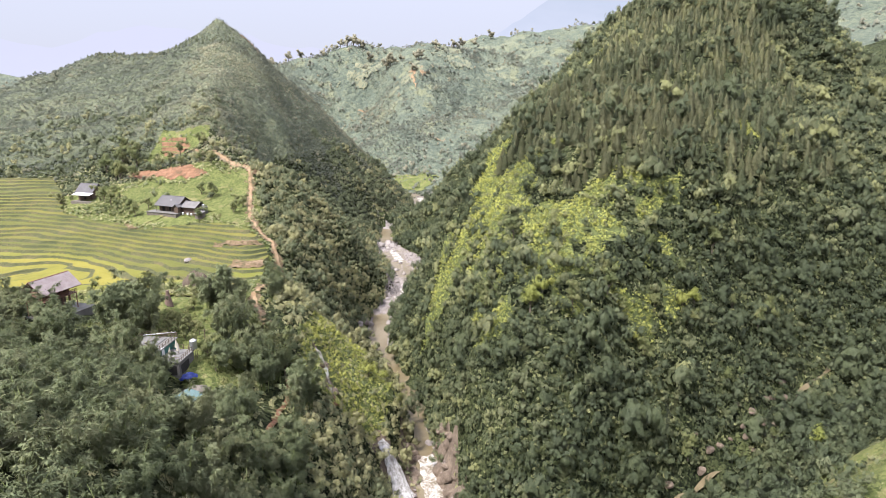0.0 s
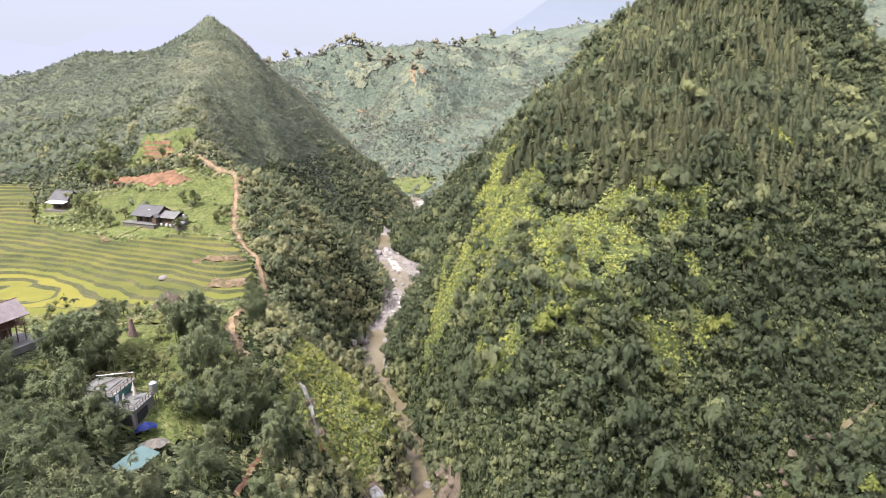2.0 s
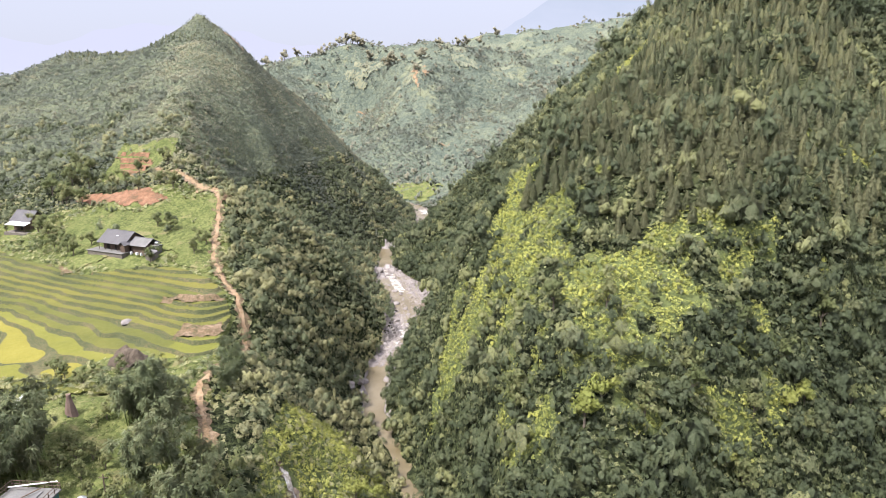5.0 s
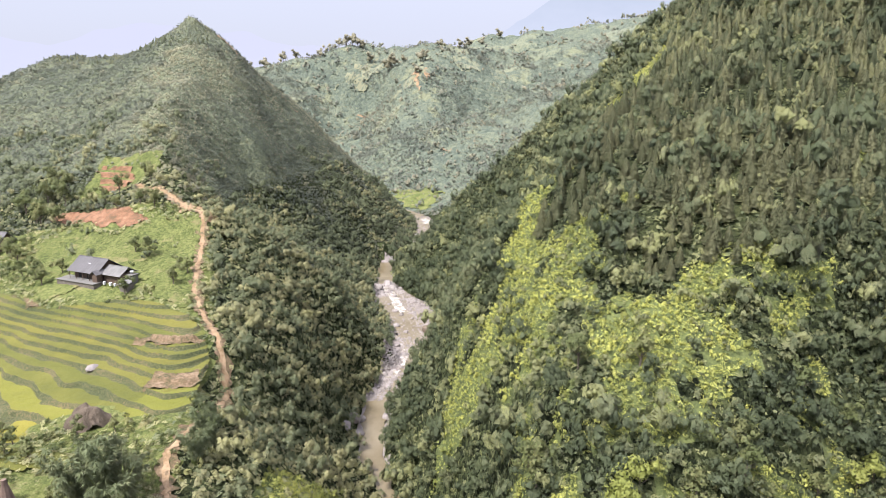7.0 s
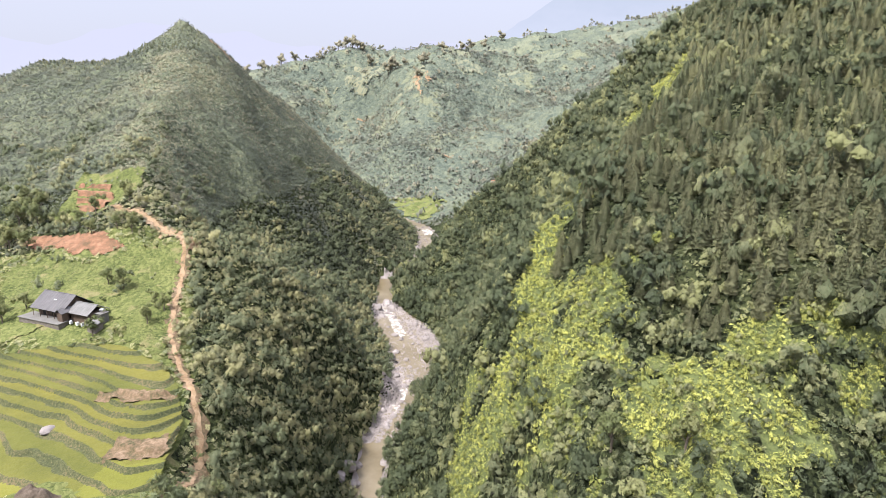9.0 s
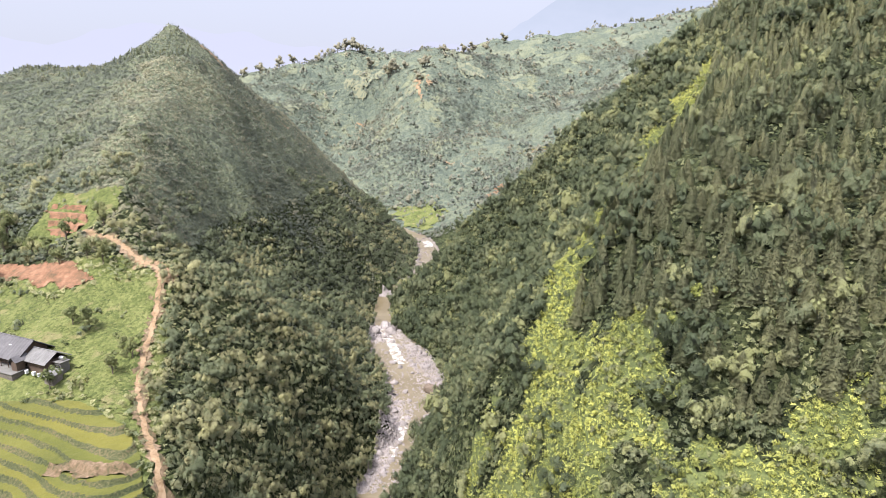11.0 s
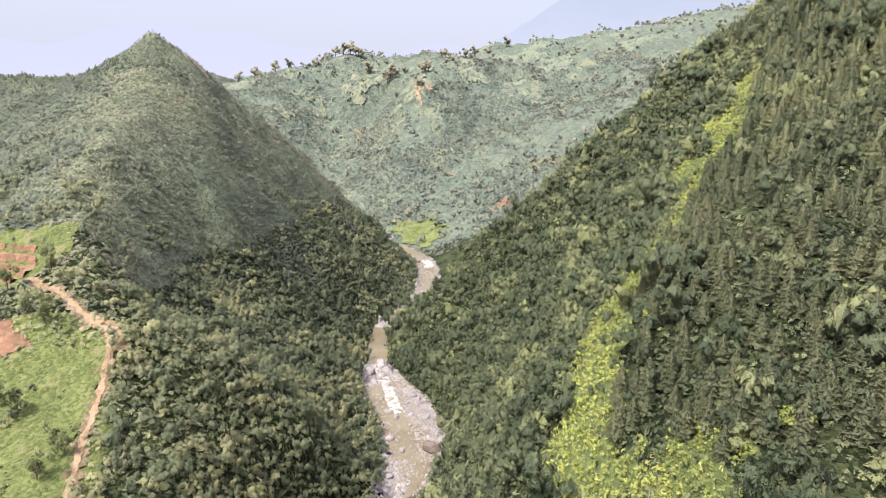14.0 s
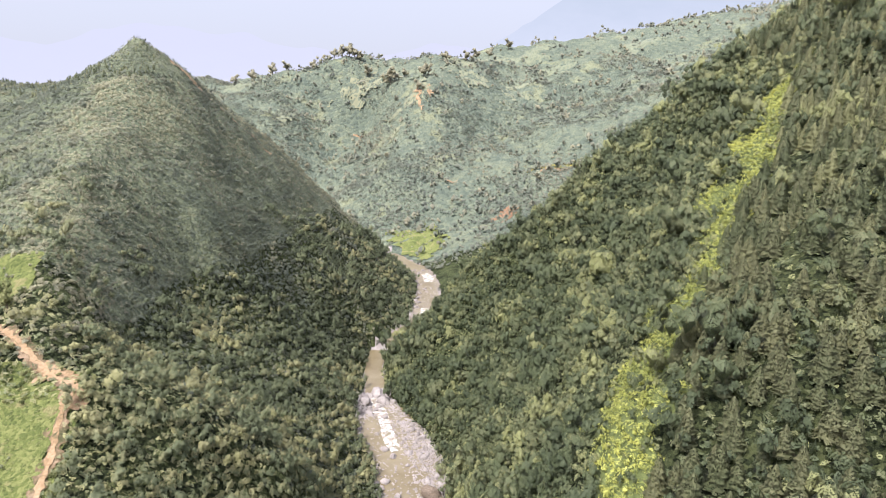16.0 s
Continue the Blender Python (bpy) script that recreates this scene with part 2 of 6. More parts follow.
LEFT_FORMS = {
    "trail_shoulder": [(-88, 262, 66), (-79, 256, 64.5), (-76, 243, 60), (-73, 230, 56), (-69, 217, 52), (-62, 205, 50), (-56, 196, 47.5), (-52, 187, 45.5), (-49, 175, 43), (-50, 158, 42), (-44, 143, 40)],
    "terrace_foot": [(-190, 200, 42), (-130, 190, 40), (-100, 178, 42), (-78, 165, 42), (-60, 160, 42)],
    "terrace_mid": [(-190, 235, 47), (-130, 207, 42.5), (-102, 197, 44.5), (-81, 190, 44.5), (-60, 190, 47)],
    "house_bench": [(-150, 251, 52), (-125, 232, 51), (-100, 218, 51.5), (-85, 216, 51), (-70, 220, 52)],
    "meadow": [(-118, 250, 57), (-100, 240, 57), (-85, 240, 58)],
    "cut_bench": [(-150, 285, 66), (-128, 287, 68), (-105, 275, 69)],
    "village_rise": [(-85, 127, 48), (-64, 136, 45), (-51, 115, 41), (-46, 99, 38), (-34, 122, 32), (-30, 136, 30)],
    "near_bank": [(-110, 90, 58), (-60, 88, 50), (-42, 60, 54), (-30, 40, 58), (-36, 100, 36), (-23, 82, 30)],
    "cliff_top": [(-22, 108, 23), (-14, 114, 15), (-17, 126, 16), (-20, 134, 17), (-16, 142, 16), (-13, 150, 18)],
    "near_slope": [(-22, 105, 23), (-25, 128, 24), (-21, 164, 22), (-31, 163, 30), (-40, 162, 40), (-39, 143, 39)],
    "gorge_wall": [(-46, 225, 40), (-40, 215, 28), (-36, 228, 13), (-48, 231, 39), (-36, 239, 26), (-45, 240, 36)],
    "spur_crest": [(-77, 255, 64), (-62, 262, 56), (-50, 268, 45), (-36, 275, 28), (-27, 280, 13)],
    "spur_back": [(-90, 300, 54), (-66, 315, 34), (-50, 325, 20), (-36, 330, 9)],
    "face_foot": [(-92, 350, 48), (-70, 357, 34), (-53, 349, 22), (-40, 362, 9)],
    "face_mid": [(-98, 368, 78), (-70, 407, 44), (-52, 434, 32), (-40, 420, 18)],
    "front_spur": [(-161, 463, 149), (-142, 415, 124), (-130, 360, 102), (-120, 325, 87), (-107, 292, 79), (-95, 273, 71), (-80, 258, 65)],
    "east_ridge": [(-161, 463, 149), (-151, 470, 142), (-138, 478, 128), (-118, 486, 107), (-99, 492, 86), (-74, 498, 62), (-50, 505, 38), (-30, 512, 15)],
    "back_shoulder": [(-140, 525, 112), (-110, 535, 79), (-85, 540, 55)],
    "west_ridge": [(-161, 463, 149), (-176, 467, 137), (-188, 471, 130), (-214, 488, 126), (-258, 510, 126), (-285, 515, 121), (-325, 505, 97), (-370, 500, 86), (-450, 510, 80), (-560, 560, 90)],
    "west_slope": [(-150, 351, 96), (-170, 347, 82), (-213, 358, 85), (-187, 306, 68), (-200, 420, 110)],
    "west_foot": [(-300, 300, 66), (-230, 285, 58), (-170, 275, 55), (-260, 200, 52), (-200, 120, 55), (-160, 60, 62)],
}
RIGHT_FORMS = {
    "gully_foot": [(10, 122, 16), (18, 115, 18), (32, 119, 19), (50, 127, 18), (77, 142, 18), (100, 160, 26), (140, 185, 44)],
    "low_ring": [(5, 139, 24), (7, 153, 33), (19, 133, 39), (31, 133, 36), (56, 145, 36), (67, 153, 41), (89, 171, 50), (125, 195, 66)],
    "nose": [(9, 196, 55), (14, 147, 48), (32, 151, 55), (45, 145, 49), (67, 164, 55)],
    "west_wall": [(-6, 190, 24), (0, 193, 38), (-8, 207, 18), (2, 213, 55), (-8, 235, 30), (-6, 262, 24), (2, 290, 30), (5, 334, 22), (-2, 320, 12)],
    "mid_ring": [(21, 318, 40), (35, 309, 60), (18, 229, 74), (17, 192, 63), (30, 197, 78), (31, 172, 60), (64, 171, 73), (115, 201, 81)],
    "high_ring": [(32, 397, 48), (50, 369, 74), (66, 361, 89), (36, 242, 88), (47, 250, 97), (60, 257, 105), (91, 223, 88), (123, 254, 108), (167, 270, 97)],
    "crown": [(77, 336, 106), (93, 328, 125), (67, 289, 107), (89, 297, 117), (100, 296, 121), (140, 290, 136)],
    "summit": [(125, 345, 151), (150, 325, 163), (175, 318, 149), (192, 312, 123), (212, 304, 91), (232, 298, 79), (290, 290, 70)],
    "north_ridge": [(150, 340, 163), (136, 400, 158), (107, 425, 134), (82, 430, 110), (58, 432, 89.5), (38, 434, 67), (17, 438, 54), (2, 441, 38), (-8, 446, 18)],
    "bank": [(10, 389, 28), (-14, 399, 20), (-27, 398, 13), (-24, 382, 9), (-24, 415, 13)],
    "near_right": [(60, 80, 37), (48, 56, 44), (100, 100, 42), (150, 120, 62), (30, 60, 30), (260, 150, 90)],
    "east_gully": [(200, 240, 70), (250, 260, 62), (320, 300, 70), (250, 200, 85)],
}
FAR_FORMS = {
    "meadow_bank": [(-51, 590, 18), (-28, 566, 10), (0, 574, 14), (30, 560, 30), (34, 615, 27)],
    "behind_ridge": [(20, 520, 20), (60, 530, 45), (100, 540, 62), (160, 520, 90), (75, 620, 48), (140, 640, 72)],
    "far_spur": [(-41, 831, 117), (-58, 760, 78), (-60, 690, 44), (-52, 640, 22)],
    "far_gully": [(-100, 880, 84), (-104, 780, 46), (-100, 700, 24)],
    "far_crest_west": [(-76, 896, 142), (-105, 940, 152), (-136, 978, 166), (-200, 965, 158), (-260, 946, 151), (-330, 930, 128), (-430, 900, 108), (-600, 950, 100)],
    "far_slope_west": [(-215, 850, 102), (-175, 760, 52), (-300, 800, 80)],
    "far_crest_east": [(-40, 864, 142), (0, 960, 162), (55, 1064, 186), (110, 1110, 196), (200, 1150, 204), (330, 1180, 225)],
    "far_slope_east": [(10, 760, 72), (60, 828, 84), (100, 700, 66), (150, 850, 112), (120, 960, 142), (250, 900, 160), (240, 760, 120), (350, 800, 176), (470, 700, 182), (600, 650, 205), (380, 560, 140), (330, 430, 110)],
    "mountain_foot": [(180, 1500, 215), (383, 1500, 250), (650, 1500, 300), (900, 900, 330)],
    "west_hills": [(-620, 1000, 118), (-690, 1000, 126), (-800, 1000, 138), (-950, 950, 170), (-900, 500, 150), (-600, 250, 120)],
}
ANCHORS = [(-3200, -800, 160), (0, -1200, 80), (3200, -800, 220), (3200, 4200, 300), (0, 4200, 120), (-3200, 4200, 120), (-3200, 1500, 130), (3200, 1500, 420),
           (300, 0, 90), (0, -150, 30), (-250, -50, 90), (-120, -20, 70), (-1500, 2800, 90), (1200, 2800, 200), (0, 3000, 110), (-200, 1250, 90), (-500, 1300, 80), (0, 1350, 140),
           (-800, 1700, 60), (0, 2200, 100), (1500, 400, 330), (-1400, 600, 140)]
"""Lone heights that carry the land on to the horizon, out of the valley."""
river = spline(RIVER, 5.0)
stream = spline(SIDE_STREAM, 5.0)


def river_width(y):
    """Half the width of the river's bed by how far up the valley."""
    return np.interp(y, [40, 120, 135, 160, 185, 200, 215, 240, 265, 285, 310, 345, 362, 376, 390, 430, 450, 480, 530, 560, 620],
                     [4, 4, 3.4, 2.9, 2.5, 1.8, 3.0, 4.2, 4.6, 7, 9.6, 10.6, 6.6, 3.6, 3.6, 3.6, 4.6, 6, 6.6, 6, 5])


def fit_ground():
    """A surface that passes through all landform lines (a sum of cones, solved once)."""
    lines = [polyline(v, 18.0) for forms in (LEFT_FORMS, RIGHT_FORMS) for v in forms.values()]
    lines += [polyline(v, 60.0) for v in FAR_FORMS.values()] + [np.array(ANCHORS, float)]
    w = river_width(river[:, 1])
    d = np.gradient(river[:, :2], axis=0)
    d /= np.linalg.norm(d, axis=1)[:, None]
    nrm = np.stack([d[:, 1], -d[:, 0]], 1)
    for side in (-1, 1):
        bank = river[::2].copy()
        bank[:, :2] += side * nrm[::2] * (w[::2, None] + 0.5)
        lines.append(bank)
    lines += [river[::3], polyline(SIDE_STREAM, 14.0)]
    p = np.concatenate(lines)
    keep = []
    for i in range(len(p)):
        if all(np.hypot(*(p[i, :2] - p[j, :2])) > 2.5 for j in keep):
            keep.append(i)
    p = p[keep]
    r = np.hypot(p[:, None, 0] - p[None, :, 0], p[:, None, 1] - p[None, :, 1])
    k = len(p)
    a = np.zeros((k + 1, k + 1))
    a[:k, :k] = -r - np.eye(k) * 0.6
    a[:k, k] = a[k, :k] = 1
    sol = np.linalg.solve(a, np.r_[p[:, 2], 0])
    return p, sol


FORM_POINTS, FORM_WEIGHTS = fit_ground()


def base_height(x, y):
    shape = np.shape(x)
    x, y = np.ravel(x), np.ravel(y)
    z = np.full(x.shape, FORM_WEIGHTS[-1])
    for (px, py, _), w in zip(FORM_POINTS, FORM_WEIGHTS):
        z -= w * np.hypot(x - px, y - py)
    return z.reshape(shape)


TERRACES = [(-225, 185), (-225, 288), (-180, 282), (-165, 262), (-152, 240), (-128, 226), (-106, 213), (-92, 213.5), (-79, 212), (-66, 204.5), (-60, 197.5), (-56, 189.5), (-54.5, 180), (-53, 170),
            (-65, 167), (-72, 172), (-80, 168), (-78, 158), (-100, 158), (-140, 165)]
"""Plan of the stepped rice fields."""
STEP = 0.85


FALL = [(-15.6, 136.2, 11.4), (-14.6, 135.4, 10.8), (-13.6, 134.3, 9.2), (-12.2, 133, 6.2), (-10.8, 131.2, 2.8), (-9.4, 129.2, 0.4), (-8.2, 127.2, -0.4), (-6.4, 125, -0.6)]
"""The line of the waterfall, from its lip to the pool."""
fall = spline(FALL, 0.6)


def rock_relief(x, y, d_river):
    """Hollows and ribs of the slopes, fading out towards water and fields."""
    far = smooth(y, 560, 740)
    n = fbm(x / 26, y / 26, 3, 4) * 2.6 + fbm(x / 10, y / 10, 9, 3) * 1.1 + far * fbm(x / 70, y / 70, 21, 4) * 11
    return n * smooth(d_river, 4, 22)


def ground(x, y):
    """Height of the ground sheet."""
    x, y = np.asarray(x, float), np.asarray(y, float)
    z = base_height(x, y)
    d, _ = line_distance(x, y, river[::2])
    d = d - river_width(y)
    flat = 1.0 - 0.9 * np.clip(smooth(x, -200, -180) * smooth(-x, 50, 62) * smooth(y, 145, 160) * smooth(-y, -262, -240), 0, 1)
    z = z + rock_relief(x, y, d) * flat
    z = np.where(d < 0, np.minimum(z, z - 0.6 * smooth(-d, 0, 2)), z)
    near = (np.abs(x + 12) < 16) & (np.abs(y - 131) < 16)
    if near.any():
        d, foot = line_distance(x[near], y[near], fall)
        z = np.array(z)
        z[near] = np.minimum(z[near], foot[..., 2] - 0.9 + np.maximum(d - 2.6, 0) * 1.7)
    return z


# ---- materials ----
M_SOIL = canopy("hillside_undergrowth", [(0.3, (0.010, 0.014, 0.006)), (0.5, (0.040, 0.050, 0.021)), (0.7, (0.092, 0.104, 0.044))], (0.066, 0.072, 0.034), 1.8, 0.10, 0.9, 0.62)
# Pale ground colours follow the painted haze of the hill's scrub.
M_HILL = canopy("dry_hill_growth", [(0.25, (0.066, 0.078, 0.052)), (0.5, (0.100, 0.112, 0.070)), (0.75, (0.135, 0.144, 0.086))], (0.130, 0.132, 0.080), 1.1, 0.05, 0.4, 0.6)
M_FERN_FLOOR = mottled("fern_floor", [(0.34, (0.034, 0.044, 0.015)), (0.5, (0.078, 0.094, 0.030)), (0.66, (0.138, 0.154, 0.055))], 0.35, 3.2, 0.95, bump=1.0, dist=0.4)
M_GRASS = canopy("meadow_grass", [(0.2, (0.044, 0.056, 0.018)), (0.5, (0.095, 0.110, 0.034)), (0.8, (0.148, 0.152, 0.056))], (0.160, 0.146, 0.066), 1.6, 0.12, 0.22, 0.58)
M_EARTH = mottled("red_earth", [(0.38, (0.070, 0.050, 0.025)), (0.5, (0.160, 0.080, 0.044)), (0.64, (0.235, 0.136, 0.080))], 0.35, 2.5, 0.95, bump=0.8, dist=0.3)
M_DUST = mottled("trail_dust", [(0.34, (0.090, 0.070, 0.034)), (0.45, (0.175, 0.112, 0.060)), (0.60, (0.260, 0.182, 0.110))], 0.3, 2.2, 0.95, bump=0.4, dist=0.1)
M_ROCK_BROWN = mottled("stained_rock", [(0.25, (0.045, 0.034, 0.026)), (0.5, (0.120, 0.090, 0.066)), (0.75, (0.225, 0.175, 0.130))], 0.4, 2.5, 0.85, bump=0.9, dist=0.35)
M_ROCK = mottled("river_rock", [(0.25, (0.09, 0.075, 0.068)), (0.5, (0.185, 0.160, 0.148)), (0.75, (0.295, 0.265, 0.25))], 0.35, 3.0, 0.8, bump=0.7, dist=0.2)


def rice(name, low, mid, high, bank=((0.022, 0.030, 0.010), (0.052, 0.056, 0.020), (0.115, 0.090, 0.045))):
    """Rice on the level, weeds and earth on the bank (by the mesh's tint), darkened for the risers' shadow, and each
    paddy a little different.
    """
    m, n, l, b = material(name, 0.9)
    big, small = noise_node(n, l, 0.11, 3), noise_node(n, l, 2.6, 5, 0.7)
    r = ramp(n, [(0.3, low), (0.5, mid), (0.72, high)])
    l.new(mixed(n, l, big.outputs[0], small.outputs[0], 0.45), r.inputs[0])
    info = n.new("ShaderNodeObjectInfo")
    own = ramp(n, [(0.0, (0.80, 0.86, 0.80)), (0.5, (1.0, 1.0, 1.0)), (1.0, (1.22, 1.12, 1.05))])
    l.new(info.outputs["Random"], own.inputs[0])
    crop = mixed(n, l, r.outputs[0], own.outputs[0], 1.0, "MULTIPLY")
    weeds = ramp(n, list(zip((0.38, 0.5, 0.62), bank)))
    l.new(mixed(n, l, big.outputs[0], small.outputs[0], 0.7), weeds.inputs[0])
    at = n.new("ShaderNodeAttribute")
    at.attribute_name = "tint"
    edge = n.new("ShaderNodeMath")
    edge.operation = "MULTIPLY_ADD"
    l.new(small.outputs[0], edge.inputs[0])
    edge.inputs[1].default_value = 0.45
    l.new(at.outputs["Fac"], edge.inputs[2])
    cut = ramp(n, [(0.54, (0, 0, 0)), (0.68, (1, 1, 1))])
    l.new(edge.outputs[0], cut.inputs[0])
    l.new(mixed(n, l, crop, weeds.outputs[0], cut.outputs[0]), b.inputs["Base Color"])
    bumped(n, l, b, small.outputs[0], 0.9, 0.2)
    return m


M_RICE_GREEN = rice("green_rice", (0.056, 0.060, 0.011), (0.086, 0.086, 0.014), (0.116, 0.110, 0.022))
M_RICE_GOLD = rice("ripening_rice", (0.094, 0.092, 0.014), (0.131, 0.124, 0.018), (0.162, 0.149, 0.029))
M_BANK = mottled("terrace_bank", [(0.38, (0.045, 0.046, 0.018)), (0.5, (0.120, 0.082, 0.046)), (0.64, (0.210, 0.148, 0.096))], 0.35, 1.6, 0.95, bump=1.0, dist=0.4)
M_BARK = mottled("bark", [(0.3, (0.05, 0.04, 0.03)), (0.7, (0.16, 0.13, 0.10))], 1.0, 8.0, 0.95)
M_CULM = mottled("bamboo_culm", [(0.3, (0.09, 0.13, 0.03)), (0.7, (0.22, 0.24, 0.08))], 0.5, 6.0, 0.6)
L_BROAD = foliage("broadleaf_leaves", (0.034, 0.051, 0.024), (0.078, 0.106, 0.044), (0.114, 0.138, 0.060), (0.195, 0.230, 0.085), ragged=5.0, holes=0.525, blue=1.35)
L_MIXED = foliage("gorge_leaves", (0.064, 0.090, 0.046), (0.140, 0.174, 0.080), (0.196, 0.212, 0.096), (0.250, 0.276, 0.116), ragged=5.0, holes=0.525, blue=1.3)
# Extra blue paints the haze in front of the pointed hill.
L_SCRUB = foliage("scrub_leaves_hazed", (0.066, 0.088, 0.052), (0.110, 0.138, 0.074), (0.154, 0.174, 0.092), (0.208, 0.226, 0.108), blue=1.5, flutter=1.7)
L_PINE = foliage("pine_needles", (0.042, 0.061, 0.026), (0.090, 0.115, 0.046), (0.124, 0.142, 0.060), (0.172, 0.198, 0.077), 0.05, 0.35, 4.5, 0.535, 1.4, 2.0)
L_FERN = foliage("fern_fronds", (0.110, 0.142, 0.044), (0.192, 0.238, 0.064), (0.258, 0.302, 0.080), (0.345, 0.398, 0.102), 0.09, 0.45, 4.2, 0.50, 1.15, 1.8)
L_BAMBOO = foliage("bamboo_leaves", (0.066, 0.095, 0.042), (0.142, 0.188, 0.080), (0.190, 0.222, 0.098), (0.280, 0.315, 0.140), 0.05, 0.45, 0.0)
L_YARD = foliage("yard_leaves", (0.050, 0.072, 0.024), (0.098, 0.130, 0.042), (0.135, 0.158, 0.055), (0.205, 0.232, 0.080))
# Distance haze is painted into the pale, bluish colours of far leaves and ground.
L_FAR = foliage("far_leaves_hazed", (0.100, 0.130, 0.088), (0.140, 0.170, 0.108), (0.182, 0.202, 0.122), (0.230, 0.246, 0.140), 0.012, 0.5, 0.0, 0.55, 1.36, 0.7)
M_FAR = canopy("far_growth_hazed", [(0.2, (0.074, 0.090, 0.070)), (0.5, (0.107, 0.125, 0.092)), (0.8, (0.146, 0.160, 0.108))], (0.165, 0.174, 0.108), 0.26, 0.02, 1.8, 0.58)


# Crop and bank paled and blued: painted haze here too.
M_RICE_FAR = rice("far_rice_hazed", (0.104, 0.115, 0.077), (0.124, 0.134, 0.086), (0.150, 0.154, 0.098), ((0.072, 0.086, 0.060), (0.092, 0.104, 0.070), (0.118, 0.122, 0.082)))


def water_material():
    m, n, l, b = material("muddy_water", 0.3, 0.0, 0.25)
    big = noise_node(n, l, 0.12, 4)
    rip = noise_node(n, l, 1.2, 5, 0.7)
    r = ramp(n, [(0.3, (0.098, 0.075, 0.039)), (0.7, (0.152, 0.124, 0.080))])
    l.new(big.outputs[0], r.inputs[0])
    l.new(r.outputs[0], b.inputs["Base Color"])
    bumped(n, l, b, rip.outputs[0], 0.25, 0.15)
    return m


M_WATER = water_material()
M_FOAM = mottled("white_water", [(0.42, (0.125, 0.10, 0.065)), (0.52, (0.30, 0.27, 0.235)), (0.64, (0.58, 0.57, 0.555))], 0.5, 2.2, 0.5, bump=0.8, dist=0.3)
M_FALL = mottled("falling_water", [(0.36, (0.13, 0.115, 0.095)), (0.5, (0.30, 0.285, 0.27)), (0.64, (0.50, 0.49, 0.48))], 0.9, 3.0, 0.5, bump=0.9, dist=0.4, stretch=(1.3, 1.3, 0.16))

# ---- plans of paths, fields and clearings ----
TRAIL = [(-118, 282), (-108, 275), (-99, 268), (-90, 262.5), (-82, 258.5), (-79.5, 251), (-76.5, 241), (-74, 231.5), (-70.5, 218), (-63.5, 206), (-57.5, 198), (-53, 190), (-51, 184), (-49.8, 176), (-50.5, 165), (-51, 155), (-46, 145), (-43, 139)]
MEADOW = [(-112, 216), (-97, 226), (-84, 223), (-79, 214), (-67, 207), (-74.5, 230), (-80.5, 253), (-99, 252), (-106, 247), (-120, 258), (-133, 252), (-126, 240)]
CUTS = {"lower_cut": [(-138, 275), (-124, 268), (-114, 265), (-98, 254), (-101, 251), (-108, 253), (-129, 264), (-140, 270)], "upper_cut": [(-138, 300), (-123, 297), (-118, 288), (-121, 284), (-131, 288)]}
SPUR_GRASS = [(-137, 279), (-116, 278), (-109, 288), (-114, 303), (-138, 306)]
YARD = [(-78, 120), (-62, 112), (-46, 108), (-40, 120), (-44, 134), (-56, 146), (-72, 146)]
HUT_LAWN = [(50, 62), (84, 64), (104, 100), (94, 112), (80, 108), (66, 99), (56, 88)]
BUILDING_PLOTS = [(-106, 225, 8), (-96, 221, 7), (-88, 222, 5), (-151, 256, 9), (-84, 129, 9), (-77, 134, 6), (-59, 116, 8), (-52, 112, 6), (-46.2, 99.5, 4), (64, 82, 4), (-66, 140, 2.5), (-70, 168, 5), (-95, 133, 6)]
CASCADE = [(-31.6, 143.4, 0), (-30.6, 141.6, 0), (-29.4, 139.6, 0), (-28.4, 138, 0), (-27.4, 136.4, 0), (-26.6, 134.8, 0)]
"""Plan of the small cascade below the trail."""
cascade = spline(CASCADE, 0.5)
trail = spline([(a, b, 0.0) for a, b in TRAIL], 2.0)
trail[:, 2] = ground(trail[:, 0], trail[:, 1])


# ---- plans of the plant cover ----
def river_x(y):
    return np.interp(y, river[:, 1], river[:, 0])


FERN_STRIP = np.array([(4, 188), (12, 206), (20, 222), (30, 241), (48, 268), (70, 298), (88, 330), (100, 350)], float)


def strip_side(x, y):
    """Positive to the east of the fern strip, in metres."""
    return x - np.interp(y, FERN_STRIP[:, 1], FERN_STRIP[:, 0])


FERN_SLOPE = [(6, 196), (9, 165), (13, 146), (24, 137), (42, 139), (58, 148), (72, 163), (80, 173), (64, 172), (52, 172.5), (41, 175), (34, 181), (29, 190), (24, 205), (16, 212)]
"""Plan of the open fern slope below the pines."""


def fern_zone(x, y, z):
    s = strip_side(x, y)
    wx, wy = x + 7 * fbm(x / 11, y / 11, 64, 4), y + 7 * fbm(x / 11, y / 11, 67, 4)
    slope = inside(wx, wy, FERN_SLOPE) & (fbm(x / 5, y / 5, 66, 3) > 0.16 - 0.62 * smooth(z, 44, 64) * smooth(-x, -72, -34))
    strip = (np.abs(s + 1.5) < 8.5 + 5 * fbm(x / 8, y / 8, 65, 2)) & (y > 185) & (y < 345) & (fbm(x / 7, y / 7, 68, 3) > -0.5)
    knoll = np.hypot((x - 97) / 9, (y - 200) / 5) < 1 + 0.5 * fbm(x / 4, y / 4, 69, 3)
    return slope | strip | knoll


BRIGHT_SLOPE = [(-35, 136), (-25, 130), (-16, 139), (-12, 160), (-17, 180), (-28, 187), (-37, 168)]
"""Open bright green slope above the river's left bank."""


def fern_plan(x, y, z):
    return fern_zone(x, y, z) | inside(x, y, BRIGHT_SLOPE)


